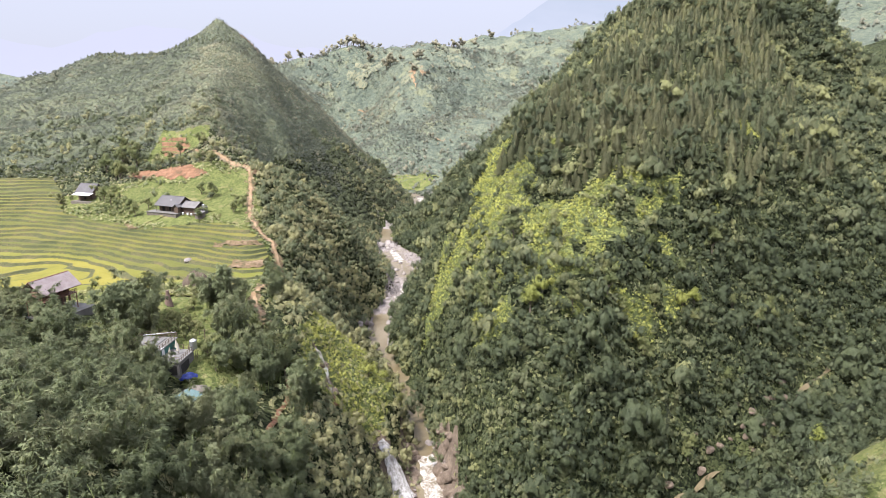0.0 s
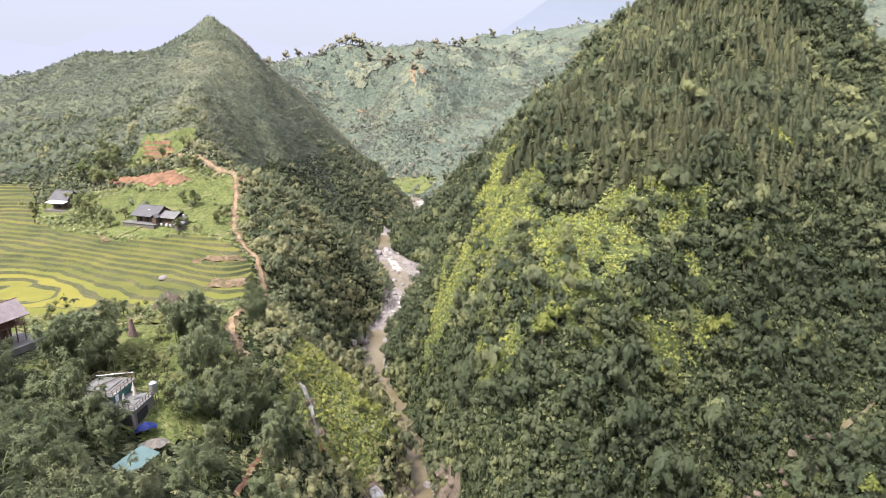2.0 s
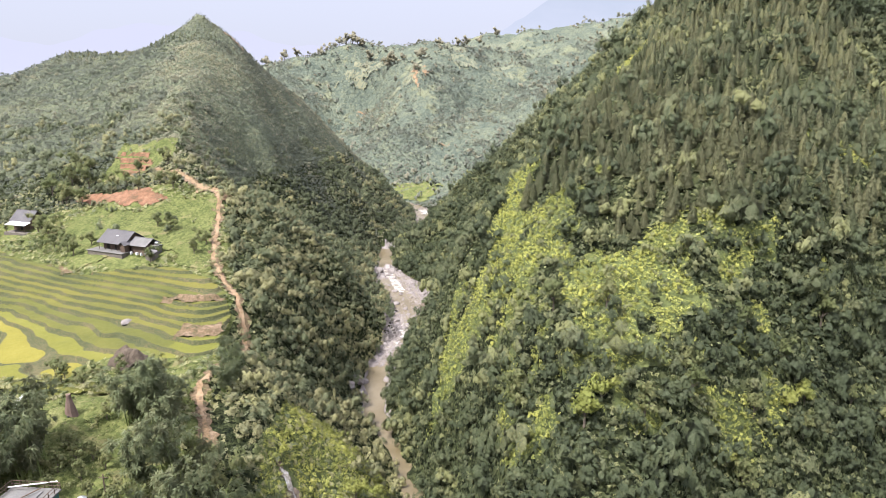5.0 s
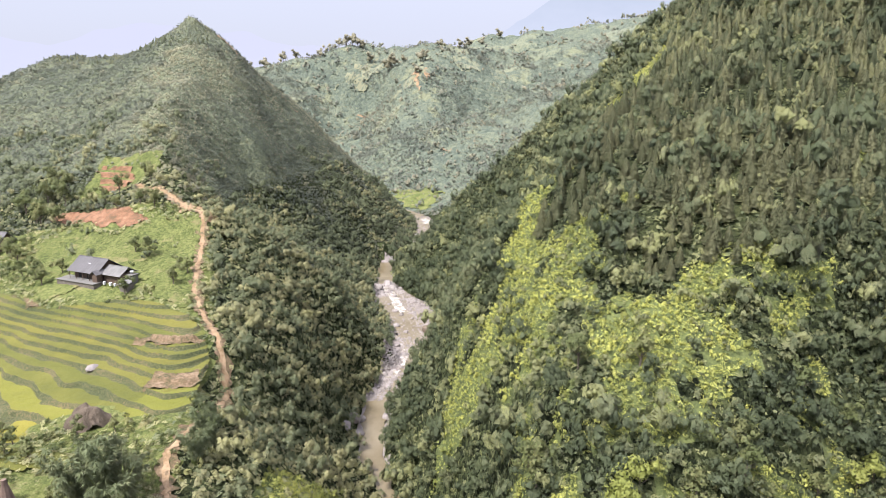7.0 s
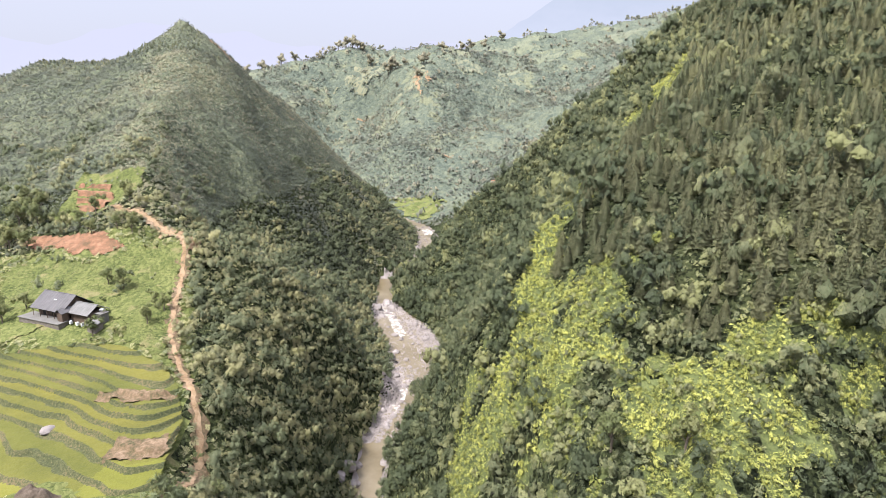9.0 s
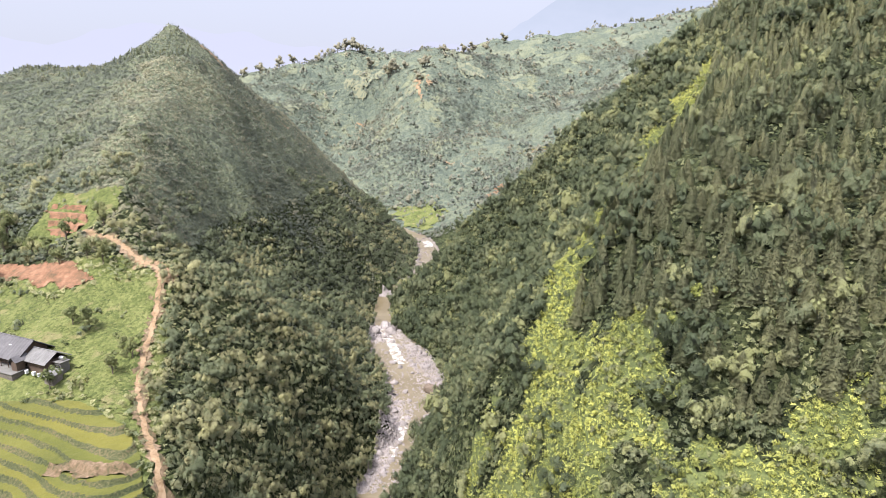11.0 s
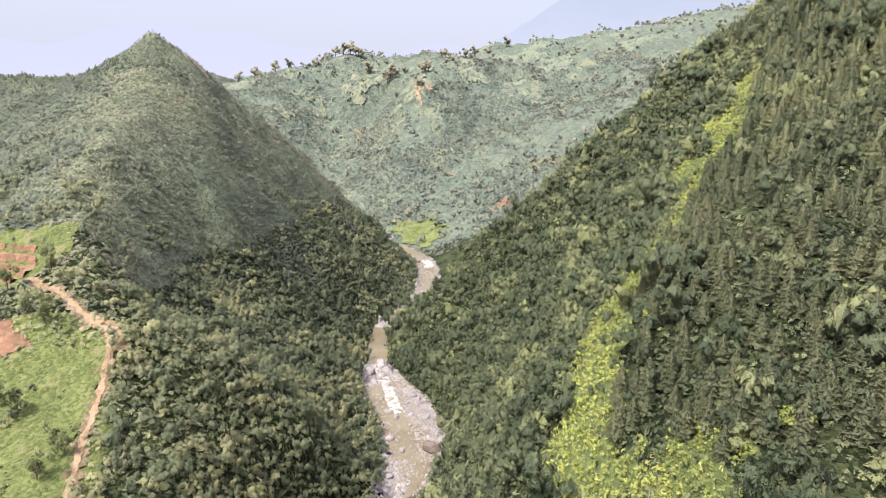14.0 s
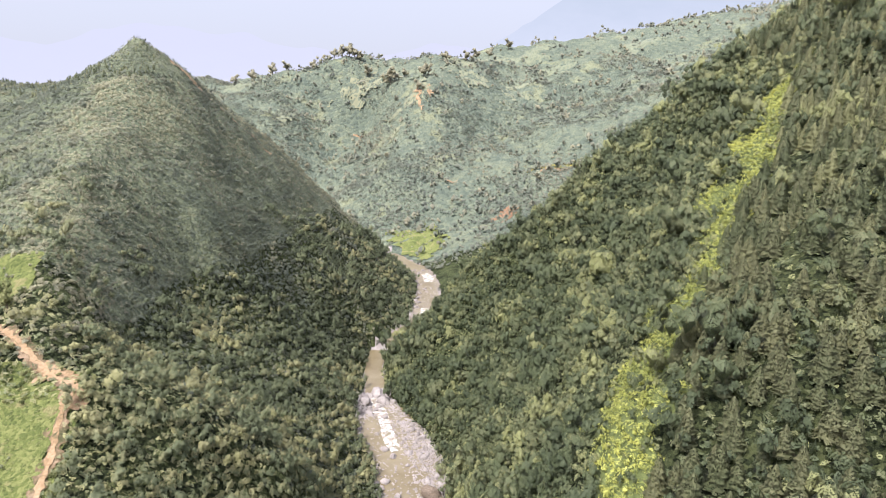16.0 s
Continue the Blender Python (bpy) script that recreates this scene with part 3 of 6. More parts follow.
# ---- ground sheet ----
def stretched(near, lo, hi, step, growth, far):
    """Grid lines at an even step between lo and hi, wider and wider outside."""
    mid = np.arange(lo, hi + step, step)
    up, s = [mid[-1]], step
    while up[-1] < far:
        s = min(s * growth, 120)
        up.append(up[-1] + s)
    down, s = [mid[0]], step
    while down[-1] > near:
        s = min(s * growth, 120)
        down.append(down[-1] - s)
    return np.r_[down[:0:-1], mid, up[1:]]


def ground_class(x, y, z):
    """0 undergrowth, 1 grass, 2 bare earth, 3 rock, 4 far grassland."""
    k = np.zeros(x.shape, int)
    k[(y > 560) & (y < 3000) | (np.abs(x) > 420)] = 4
    d, _ = line_distance(x, y, river[::2])
    k[(d - river_width(y) < 0.8) & (y < 600) & (y > 212) & (z < np.interp(y, river[:, 1], river[:, 2]) + 3.5)] = 3
    low = (y > 112) & (y < 152)
    k[low & (d - river_width(y) < 3.2) & (z < 14)] = 5
    d3, _ = line_distance(x, y, fall)
    k[(d3 < 3.6) & (z < 12)] = 5
    left = (k == 0) & (x < np.interp(y, [138, 160, 200, 262], [-44, -50, -58, -82])) & (y > 138) & (y < 264) & (x > -225)
    k[left] = 1
    k[(k == 0) & (x < river_x(y) - 10) & (y > 300) & (z > 60)] = 7
    d4, _ = line_distance(x, y, cascade)
    k[d4 < 0.9] = 5
    k[(k == 0) & fern_plan(x, y, z)] = 6
    return k


def build_ground():
    xs = stretched(-3400, -230, 170, 1.9, 1.07, 3400)
    ys = stretched(-1300, 60, 440, 1.9, 1.045, 4300)
    gx, gy = np.meshgrid(xs, ys)
    gz = ground(gx, gy)
    inner = inside(gx, gy, TERRACES)
    near_edge, _ = line_distance(gx, gy, np.array(TERRACES + TERRACES[:1], float))
    gz = gz - np.where(inner, 1.3 * smooth(near_edge, 0.5, 3.0), 0)
    dt, _ = line_distance(gx, gy, trail)
    gz = gz - 0.25 * smooth(-dt, -2.0, -1.0)
    v = np.stack([gx.ravel(), gy.ravel(), gz.ravel()], 1)
    f = sheet_faces(len(ys), len(xs))
    c = v[f].mean(1)
    k = ground_class(c[:, 0], c[:, 1], c[:, 2])
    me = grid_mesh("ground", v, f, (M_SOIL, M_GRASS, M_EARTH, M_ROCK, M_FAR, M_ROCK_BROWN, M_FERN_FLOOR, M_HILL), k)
    return tagged(new("ground", me), "steep green valley ground with undergrowth, meadow and bare red earth", "ground", kind="structure")


build_ground()


def terrace_height(x, y):
    """Height of the stepped fields, the level of each place and how far through its step it lies."""
    h = base_height(x, y) + fbm(x / 14, y / 14, 40, 3) * 0.45 + 0.15 + 0.026 * np.clip(y - 172, 0, 42)
    level = np.floor(h / STEP).astype(int)
    f = h / STEP - level
    return STEP * (level + smooth(f, 0.86, 1.0)) - STEP * 0.3, level, f


def draped(name, poly, mat, lift, label, category, s=0.7, wobble=1.0, step=0.0, kind="structure", on_fields=False):
    """A patch of other ground cover laid over the hillside, with an uneven edge; stepped where it is terraced."""
    px, py = [q[0] for q in poly], [q[1] for q in poly]
    xs, ys = np.arange(min(px) - 2, max(px) + 2, s), np.arange(min(py) - 2, max(py) + 2, s)
    gx, gy = np.meshgrid(xs, ys)
    gz = ground(gx, gy) + lift + 0.12 * vnoise(gx / 0.8, gy / 0.8, 31)
    if on_fields:
        soft = sum(terrace_height(gx + a, gy + b)[0] for a, b in ((0, 0), (1, 0), (-1, 0), (0, 1), (0, -1))) / 5
        gz = np.where(inside(gx, gy, TERRACES), soft + lift + 0.25 * fbm(gx / 1.5, gy / 1.5, 37, 3), gz)
    tint = None
    if step:
        h = ground(gx, gy) / step
        tint = 0.8 * smooth(h - np.floor(h), 0.55, 0.72).ravel()
        gz = step * (np.floor(h) + smooth(h - np.floor(h), 0.7, 1.0)) + lift
    v = np.stack([gx.ravel(), gy.ravel(), gz.ravel()], 1)
    f = sheet_faces(len(ys), len(xs))
    c = v[f].mean(1)
    wx, wy = c[:, 0] + wobble * fbm(c[:, 0] / 5, c[:, 1] / 5, 33, 3), c[:, 1] + wobble * fbm(c[:, 0] / 5, c[:, 1] / 5, 35, 3)
    f = f[inside(wx, wy, poly)]
    used, idx = np.unique(f, return_inverse=True)
    return tagged(new(name, grid_mesh(name, v[used], idx.reshape(-1, 4), (mat,), None, True, None if tint is None else tint[used])), label, category, kind=kind)


draped("meadow", MEADOW, M_GRASS, 0.25, "green hillside meadow above the farmhouse", "meadow")
draped("yard", YARD, M_GRASS, 0.25, "overgrown grassy clearing between bamboo and fields", "grass")
draped("lawn", HUT_LAWN, M_GRASS, 0.3, "bright grassy slope beside the stone ruin", "grass")
draped("earth_cut", CUTS["lower_cut"], M_EARTH, 0.3, "freshly cut bench of bare red earth", "earth")
draped("earth_cut", CUTS["upper_cut"], M_EARTH, 1.3, "terraced scar of bare red earth on the spur", "earth", step=2.2)
draped("lower_paddy", [(-57, 150), (-60, 155.5), (-82, 157), (-87, 149), (-74, 147)], M_RICE_GREEN, 0.4, "narrow green paddy below the main terraces", "rice paddy")
draped("bare_earth", [(-26.5, 134.5), (-25, 134), (-24, 130), (-25.5, 129.5)], M_EARTH, 0.4, "slip of orange earth under the small cascade", "earth", wobble=0.5)
draped("dirt_path", [(-35.6, 127.5), (-34.6, 127.5), (-33.5, 121), (-32.8, 115), (-32.2, 108), (-32, 101), (-32.9, 101), (-33.2, 108), (-33.8, 115), (-34.5, 121)], M_EARTH, 0.35, "narrow reddish footpath through the bamboo", "path", 0.4, 0.4)
draped("bare_earth", [(-90, 263.5), (-82, 262.5), (-77, 258), (-77.5, 252), (-80.5, 252), (-82, 256.5), (-88, 259)], M_DUST, 0.3, "trampled pale earth where two trails meet", "earth", wobble=1.6)
draped("spur_grass", SPUR_GRASS, M_GRASS, 0.2, "grassy opening round the terraced earth scar", "meadow")
draped("far_meadow", [(-54, 622), (-16, 634), (-5, 590), (-22, 562), (-42, 588)], M_GRASS, 0.6, "light green riverside meadow on the far bank", "meadow", 2.0, 4.0)
draped("far_field", [(24, 604), (46, 606), (52, 622), (40, 632), (28, 622)], M_EARTH, 0.7, "small terraced field of bare earth across the river", "field", 1.5, 2.0, 1.5)
draped("bare_scar", [(-146, 466), (-130, 470), (-112, 475), (-100, 476), (-100, 474), (-112, 472.6), (-130, 467.4), (-146, 463.6)], M_DUST, 0.5, "thin pale line of bare earth down the pointed hill", "earth", 0.7, 1.5)
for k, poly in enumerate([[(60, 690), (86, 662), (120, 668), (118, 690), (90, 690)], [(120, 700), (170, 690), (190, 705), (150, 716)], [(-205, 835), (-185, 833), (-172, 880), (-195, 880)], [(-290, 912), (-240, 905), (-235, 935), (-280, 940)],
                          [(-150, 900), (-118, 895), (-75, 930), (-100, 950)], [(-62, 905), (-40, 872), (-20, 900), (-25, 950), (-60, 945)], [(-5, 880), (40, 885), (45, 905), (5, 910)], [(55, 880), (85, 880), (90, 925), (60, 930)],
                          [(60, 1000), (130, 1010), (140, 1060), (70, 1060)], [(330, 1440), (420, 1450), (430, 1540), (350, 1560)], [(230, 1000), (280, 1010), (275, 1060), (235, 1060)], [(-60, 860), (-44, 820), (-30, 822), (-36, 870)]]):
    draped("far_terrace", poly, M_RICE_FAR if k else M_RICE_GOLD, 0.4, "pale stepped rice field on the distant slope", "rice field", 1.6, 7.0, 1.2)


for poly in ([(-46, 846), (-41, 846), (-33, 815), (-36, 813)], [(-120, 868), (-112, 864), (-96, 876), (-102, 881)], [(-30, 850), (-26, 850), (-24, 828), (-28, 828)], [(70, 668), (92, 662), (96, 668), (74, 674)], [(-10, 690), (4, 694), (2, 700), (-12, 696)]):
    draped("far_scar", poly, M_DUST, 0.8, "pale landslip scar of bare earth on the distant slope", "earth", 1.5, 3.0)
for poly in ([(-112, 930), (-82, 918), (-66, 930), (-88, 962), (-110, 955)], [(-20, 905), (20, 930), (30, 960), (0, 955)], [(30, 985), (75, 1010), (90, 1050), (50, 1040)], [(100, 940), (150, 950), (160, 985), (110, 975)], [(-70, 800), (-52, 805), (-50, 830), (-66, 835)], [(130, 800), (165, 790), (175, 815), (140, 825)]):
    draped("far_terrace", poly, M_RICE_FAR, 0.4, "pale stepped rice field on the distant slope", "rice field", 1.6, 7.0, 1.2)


# ---- rice terraces: one object for each level ----
BARE_BANKS = [([(-65, 183), (-56.5, 184), (-55.5, 178), (-65, 177)], "collapsed bank of bare reddish earth in the terraces"),
              ([(-76, 193), (-60, 192), (-59, 194.5), (-75, 195.5)], "long eroded brown terrace bank"),
              ([(-117, 221), (-105, 220), (-102, 213), (-113, 215)], "worn slope of red earth below the farmhouse")]


BRIGHT_PADDY = [(-67, 166), (-52, 167), (-53, 177), (-64, 176.5)]


def build_terraces():
    s = 0.33
    xs, ys = np.arange(-215, -53, s), np.arange(156, 284, s)
    gx, gy = np.meshgrid(xs, ys)
    gz, level, f = terrace_height(gx, gy)
    gz = gz + vnoise(gx / 0.9, gy / 0.9, 5) * 0.07 + 0.10 * np.exp(-((f - 0.82) / 0.04) ** 2)
    v = np.stack([gx.ravel(), gy.ravel(), gz.ravel()], 1)
    q = sheet_faces(len(ys), len(xs))
    c = v[q].mean(1)
    keep = inside(c[:, 0], c[:, 1], TERRACES)
    lv = level.ravel()[q[:, 0]]
    wide = 0.16 * smooth(fbm(gx / 9, gy / 9, 51, 3), -0.2, 0.5)
    bank = np.maximum(smooth(f, 0.82 - wide, 0.87 - wide), smooth(-f, -0.07, -0.03)).ravel() * 0.8
    wx, wy = c[:, 0] + fbm(c[:, 0] / 4, c[:, 1] / 4, 33, 3), c[:, 1] + fbm(c[:, 0] / 4, c[:, 1] / 4, 35, 3)
    for poly, label in BARE_BANKS:
        m = keep & inside(wx, wy, poly)
        used, idx = np.unique(q[m], return_inverse=True)
        lump = v[used] + np.array([0, 0, 1]) * (0.15 + 0.3 * fbm(v[used][:, 0] / 1.4, v[used][:, 1] / 1.4, 37, 3))[:, None]
        keep &= ~m
        tagged(new("earth_bank", grid_mesh("earth_bank", lump, idx.reshape(-1, 4), (M_BANK,))), label, "earth", kind="structure")
    m = keep & inside(wx, wy, BRIGHT_PADDY)
    keep &= ~m
    used, idx = np.unique(q[m], return_inverse=True)
    tagged(new("rice_paddy", grid_mesh("rice_paddy", v[used], idx.reshape(-1, 4), (M_RICE_GOLD,), None, True, bank[used])), "bright yellow-green paddy beside the brush mound", "rice paddy", "rice terraces", "structure")
    for k in np.unique(lv[keep]):
        m = keep & (lv == k)
        if m.sum() < 60:
            continue
        used, idx = np.unique(q[m], return_inverse=True)
        gold = k * STEP < 43.3
        me = grid_mesh("rice_paddy", v[used], idx.reshape(-1, 4), (M_RICE_GOLD if gold else M_RICE_GREEN,), None, True, bank[used])
        ob = new("rice_paddy", me)
        tagged(ob, "narrow curving paddy of %s rice with a grassy bank" % ("ripe golden" if gold else "yellow-green"), "rice paddy", "rice terraces", "structure")


build_terraces()


# ---- river and trail ----
def ribbon(name, line, half, lift, mat, across=7, rough=0.0, seed=0, bulge=0.0, ragged=0.25):
    d = np.gradient(line[:, :2], axis=0)
    d /= np.linalg.norm(d, axis=1)[:, None]
    nrm = np.stack([d[:, 1], -d[:, 0]], 1)
    u = np.linspace(-1, 1, across)
    half = np.broadcast_to(half, len(line))
    k = np.arange(len(line))
    wide = [1 + ragged * (0.7 * vnoise(k * 0.45, k * 0.0, seed + q) + 0.5 * vnoise(k * 1.3, k * 0.0, seed + q + 1)) for q in (3, 13)]
    side = u[None, :] * np.where(u[None, :] < 0, wide[0][:, None], wide[1][:, None]) * half[:, None]
    x = line[:, None, 0] + nrm[:, None, 0] * side
    y = line[:, None, 1] + nrm[:, None, 1] * side
    z = lift(x, y, line) + rough * vnoise(x * 1.3, y * 1.3, seed) + bulge * (1 - u * u)
    v = np.stack([x.ravel(), y.ravel(), z.ravel()], 1)
    return new(name, grid_mesh(name, v, sheet_faces(len(line), across), (mat,)))


fine_river = spline([p for p in RIVER], 2.0)
tagged(ribbon("river", fine_river, river_width(fine_river[:, 1]) + 0.2, lambda x, y, l: np.repeat(l[:, 2:3], x.shape[1], 1) + 0.25, M_WATER, 9, 0.05), "shallow muddy brown mountain river", "river", kind="structure")
tagged(ribbon("side_stream", spline(SIDE_STREAM, 2.0), 1.1, lambda x, y, l: np.repeat(l[:, 2:3], x.shape[1], 1) + 0.4, M_WATER, 5, 0.05), "small brown stream running between rocks", "stream", kind="structure")
tagged(ribbon("trail_verge", spline([tuple(p) for p in trail], 0.6), 1.35, lambda x, y, l: ground(x, y) + 0.26, M_BANK, 7, 0.10, 28, 0.0, 0.9), "trampled weedy verge of bare brown earth beside the trail", "verge", kind="structure")
tagged(ribbon("dirt_trail", spline([tuple(p) for p in trail], 0.6), 0.55, lambda x, y, l: ground(x, y) + 0.36, M_DUST, 7, 0.08, 8, 0.0, 0.75), "worn ochre dirt trail along the edge of the gorge", "trail", kind="structure")


# ---- plants ----
def leaf_cards(rng, centre, normal, length, width, droop=0.0):
    """Folded leaf clusters, two triangles each, at the centres, facing the normals."""
    n = len(centre)
    a = rng.normal(size=(n, 3))
    t = np.cross(normal, a)
    t /= np.linalg.norm(t, axis=1)[:, None] + 1e-9
    b = np.cross(normal, t)
    length, width = np.broadcast_to(length, n)[:, None], np.broadcast_to(width, n)[:, None]
    p = np.stack([centre - t * length / 2, centre + b * width / 2 + normal * width * 0.2, centre + t * length / 2 + np.array([0, 0, -1.0]) * droop * length, centre - b * width / 2 + normal * width * 0.2], 1)
    i = np.arange(n)[:, None] * 4
    return p.reshape(-1, 3), np.concatenate([i + np.array([[0, 1, 3]]), i + np.array([[1, 2, 3]])]), np.repeat(normal, 4, 0)


OCTA_V = np.array([(1, 0, 0), (-1, 0, 0), (0, 1, 0), (0, -1, 0), (0, 0, 1), (0, 0, -1)], float)
OCTA_F = np.array([(0, 2, 4), (2, 1, 4), (1, 3, 4), (3, 0, 4), (2, 0, 5), (1, 2, 5), (3, 1, 5), (0, 3, 5)])


def joined(pieces):
    """Pieces (vertices, faces and, for leaves, normals of the crown) as one."""
    vs, fs, o = [], [], 0
    for p in pieces:
        vs.append(p[0])
        fs.append(p[1] + o)
        o += len(p[0])
    if len(pieces[0]) == 3:
        return np.concatenate(vs), np.concatenate(fs), np.concatenate([p[2] for p in pieces])
    return np.concatenate(vs), np.concatenate(fs)


def stem(points, radii, sides=5):
    """A tapered trunk or limb through the points, as triangles."""
    p = np.array(points, float)
    ang = np.arange(sides) * 2 * np.pi / sides
    v = np.concatenate([np.stack([c[0] + r * np.cos(ang), c[1] + r * np.sin(ang), np.full(sides, c[2])], 1) for c, r in zip(p, radii)])
    f = []
    for k in range(len(p) - 1):
        for s in range(sides):
            a, b = k * sides + s, k * sides + (s + 1) % sides
            f += [(a, b, b + sides), (a, b + sides, a + sides)]
    return v, np.array(f)


def crown(seed, leaves, lobes=5, wide=1.0, tall=0.85, size=0.42, base=0.55, core=True):
    """A lobed, uneven crown of leaf clusters, of about unit radius, that starts at z = 0."""
    rng = np.random.default_rng(seed)
    c = rng.normal(size=(lobes, 3)) * np.array([0.50, 0.50, 0.34]) * wide
    c[:, 2] = base + np.abs(c[:, 2]) * 1.5 * tall + rng.uniform(0, 0.35, lobes) * tall
    rad = rng.uniform(0.34, 0.60, lobes) * wide
    k = rng.integers(0, lobes, leaves)
    d = rng.normal(size=(leaves, 3))
    d[:, 2] = np.abs(d[:, 2]) * 1.0 - 0.25
    d /= np.linalg.norm(d, axis=1)[:, None]
    pos = c[k] + d * rad[k, None] * rng.uniform(0.72, 1.18, (leaves, 1))
    nrm = d + np.array([0, 0, 0.15]) + rng.normal(size=(leaves, 3)) * 0.25
    nrm /= np.linalg.norm(nrm, axis=1)[:, None]
    v, f, _ = leaf_cards(rng, pos, nrm, rng.uniform(0.7, 1.3, leaves) * size, rng.uniform(0.5, 0.9, leaves) * size, 0.2)
    whole = pos - np.array([0, 0, base * 0.8])
    whole /= np.linalg.norm(whole, axis=1)[:, None] + 1e-9
    pieces = [(v, f, np.repeat(0.6 * d + 0.6 * whole + 0.25 * nrm + np.array([0, 0, 0.15]), 4, 0))]
    if core:
        pieces += [(OCTA_V * rad[i] * np.array([0.80, 0.80, 0.74]) + c[i], OCTA_F, OCTA_V) for i in range(lobes)]
    return joined(pieces)


def conifer(seed, tufts=110, size=0.12, tiers=6, seg=10):
    """A young pine of unit height: ragged tiers of dense boughs that narrow to the tip, with tufts of needles standing out of them."""
    rng = np.random.default_rng(seed)
    profile = lambda z: 0.245 * (1 - z) ** 0.72 + 0.012
    rings, normals = [], []
    for k in range(tiers):
        for low in (True, False):
            z = 0.04 + 0.90 * (k + (0.0 if low else 0.62)) / tiers
            a = np.arange(seg) * 2 * np.pi / seg + k * 0.7 + rng.normal(0, 0.10, seg)
            r = profile(z) * ((1.02 if low else 0.80) + rng.normal(0, 0.15, seg)) * (1 + 0.24 * (np.arange(seg) % 2 * 2 - 1) * (1 if (k + low) % 2 else -1))
            rings.append(np.stack([np.cos(a) * r, np.sin(a) * r, z + rng.normal(0, 0.026, seg)], 1))
            normals.append(np.stack([np.cos(a), np.sin(a), np.full(seg, 0.45 if low else 0.15)], 1))
    n = len(rings)
    v0 = np.concatenate(rings + [np.array([[0, 0, 1.02]])])
    n0 = np.concatenate(normals + [np.array([[0, 0, 1.0]])])
    f0 = [t for q in range(n - 1) for j in range(seg) for t in ((q * seg + j, q * seg + (j + 1) % seg, (q + 1) * seg + j), (q * seg + (j + 1) % seg, (q + 1) * seg + (j + 1) % seg, (q + 1) * seg + j))]
    f0 += [((n - 1) * seg + j, (n - 1) * seg + (j + 1) % seg, n * seg) for j in range(seg)]
    z = 0.03 + 0.95 * rng.uniform(0, 1, tufts) ** 1.15
    ang = rng.uniform(0, 2 * np.pi, tufts)
    r = profile(z) * rng.uniform(0.85, 1.2, tufts)
    axis = np.stack([np.cos(ang), np.sin(ang), 0 * ang], 1)
    c = axis * r[:, None] + np.stack([0 * z, 0 * z, z], 1)
    face = axis + np.array([0, 0, 0.3]) + rng.normal(size=(tufts, 3)) * 0.25
    face /= np.linalg.norm(face, axis=1)[:, None]
    grow = 0.6 * axis + np.array([0, 0, 1.0]) + rng.normal(size=(tufts, 3)) * 0.35
    grow /= np.linalg.norm(grow, axis=1)[:, None]
    side = np.cross(face, grow)
    ln = (size * rng.uniform(0.6, 1.25, tufts) * (1.1 - 0.5 * z))[:, None]
    v = np.stack([c - grow * ln * 0.5, c + side * ln * 0.2, c + grow * ln * 0.6, c - side * ln * 0.2], 1).reshape(-1, 3)
    i = np.arange(tufts)[:, None] * 4
    nv = np.repeat(axis + np.array([0, 0, 0.3]), 4, 0)
    heart = np.concatenate([np.stack([0.15 * np.cos(a), 0.15 * np.sin(a), np.full(seg, 0.03)], 1), [(0, 0, 0.84)]])
    nh = np.concatenate([np.stack([np.cos(a), np.sin(a), np.full(seg, 0.1)], 1), [(0, 0, 1.0)]])
    return joined([(v, np.concatenate([i + np.array([[0, 1, 3]]), i + np.array([[1, 2, 3]])]), nv), (v0, np.array(f0), n0), (heart, np.array([(j, (j + 1) % seg, seg) for j in range(seg)]), nh)])


def frond_tuft(seed, fronds=13):
    """A low tuft of arching fronds of unit radius."""
    rng = np.random.default_rng(seed)
    pieces = []
    for a in range(fronds):
        ang = (a + rng.uniform(-0.4, 0.4)) * 2 * np.pi / fronds
        d, s = np.array([np.cos(ang), np.sin(ang), 0]), np.array([-np.sin(ang), np.cos(ang), 0])
        r, h = rng.uniform(0.7, 1.2), rng.uniform(0.4, 0.9)
        v = np.array([(0, 0, 0.1), d * r * 0.55 + s * 0.12 * r + (0, 0, h), d * r + (0, 0, h * 0.7), d * r * 0.55 - s * 0.12 * r + (0, 0, h)])
        pieces.append((v, np.array([(0, 1, 3), (1, 2, 3)]), np.repeat([d * 0.5 + (0, 0, 0.9)], 4, 0)))
    return joined(pieces)


def slope_at(x, y, z):
    """How much longer the slope is than its plan (1 on the flat), and its normal."""
    gx, gy = (ground(x + 1.5, y) - z) / 1.5, (ground(x, y + 1.5) - z) / 1.5
    sec = np.sqrt(1 + gx * gx + gy * gy)
    return sec, np.stack([-gx / sec, -gy / sec, 1 / sec], 1)


def scatter(seed, x0, x1, y0, y1, step, mask, steep=0.0):
    """Jittered places on a grid of that step where mask(x, y, z) allows them (a chance from 0 to 1);
    steep: the slope (as above) on which every place is taken, gentler ground carrying fewer."""
    rng = np.random.default_rng(seed)
    gx, gy = np.meshgrid(np.arange(x0, x1, step), np.arange(y0, y1, step))
    x = (gx + rng.uniform(-0.5, 0.5, gx.shape) * step * 1.2).ravel()
    y = (gy + rng.uniform(-0.5, 0.5, gx.shape) * step * 1.2).ravel()
    ok = free(x, y)
    x, y = x[ok], y[ok]
    z = base_height(x, y)
    ok = rng.uniform(size=x.shape) < mask(x, y, z)
    x, y = x[ok], y[ok]
    z = ground(x, y)
    if steep:
        sec, _ = slope_at(x, y, z)
        ok = rng.uniform(size=x.shape) < sec / steep
        x, y, z = x[ok], y[ok], z[ok]
    return x, y, z, rng


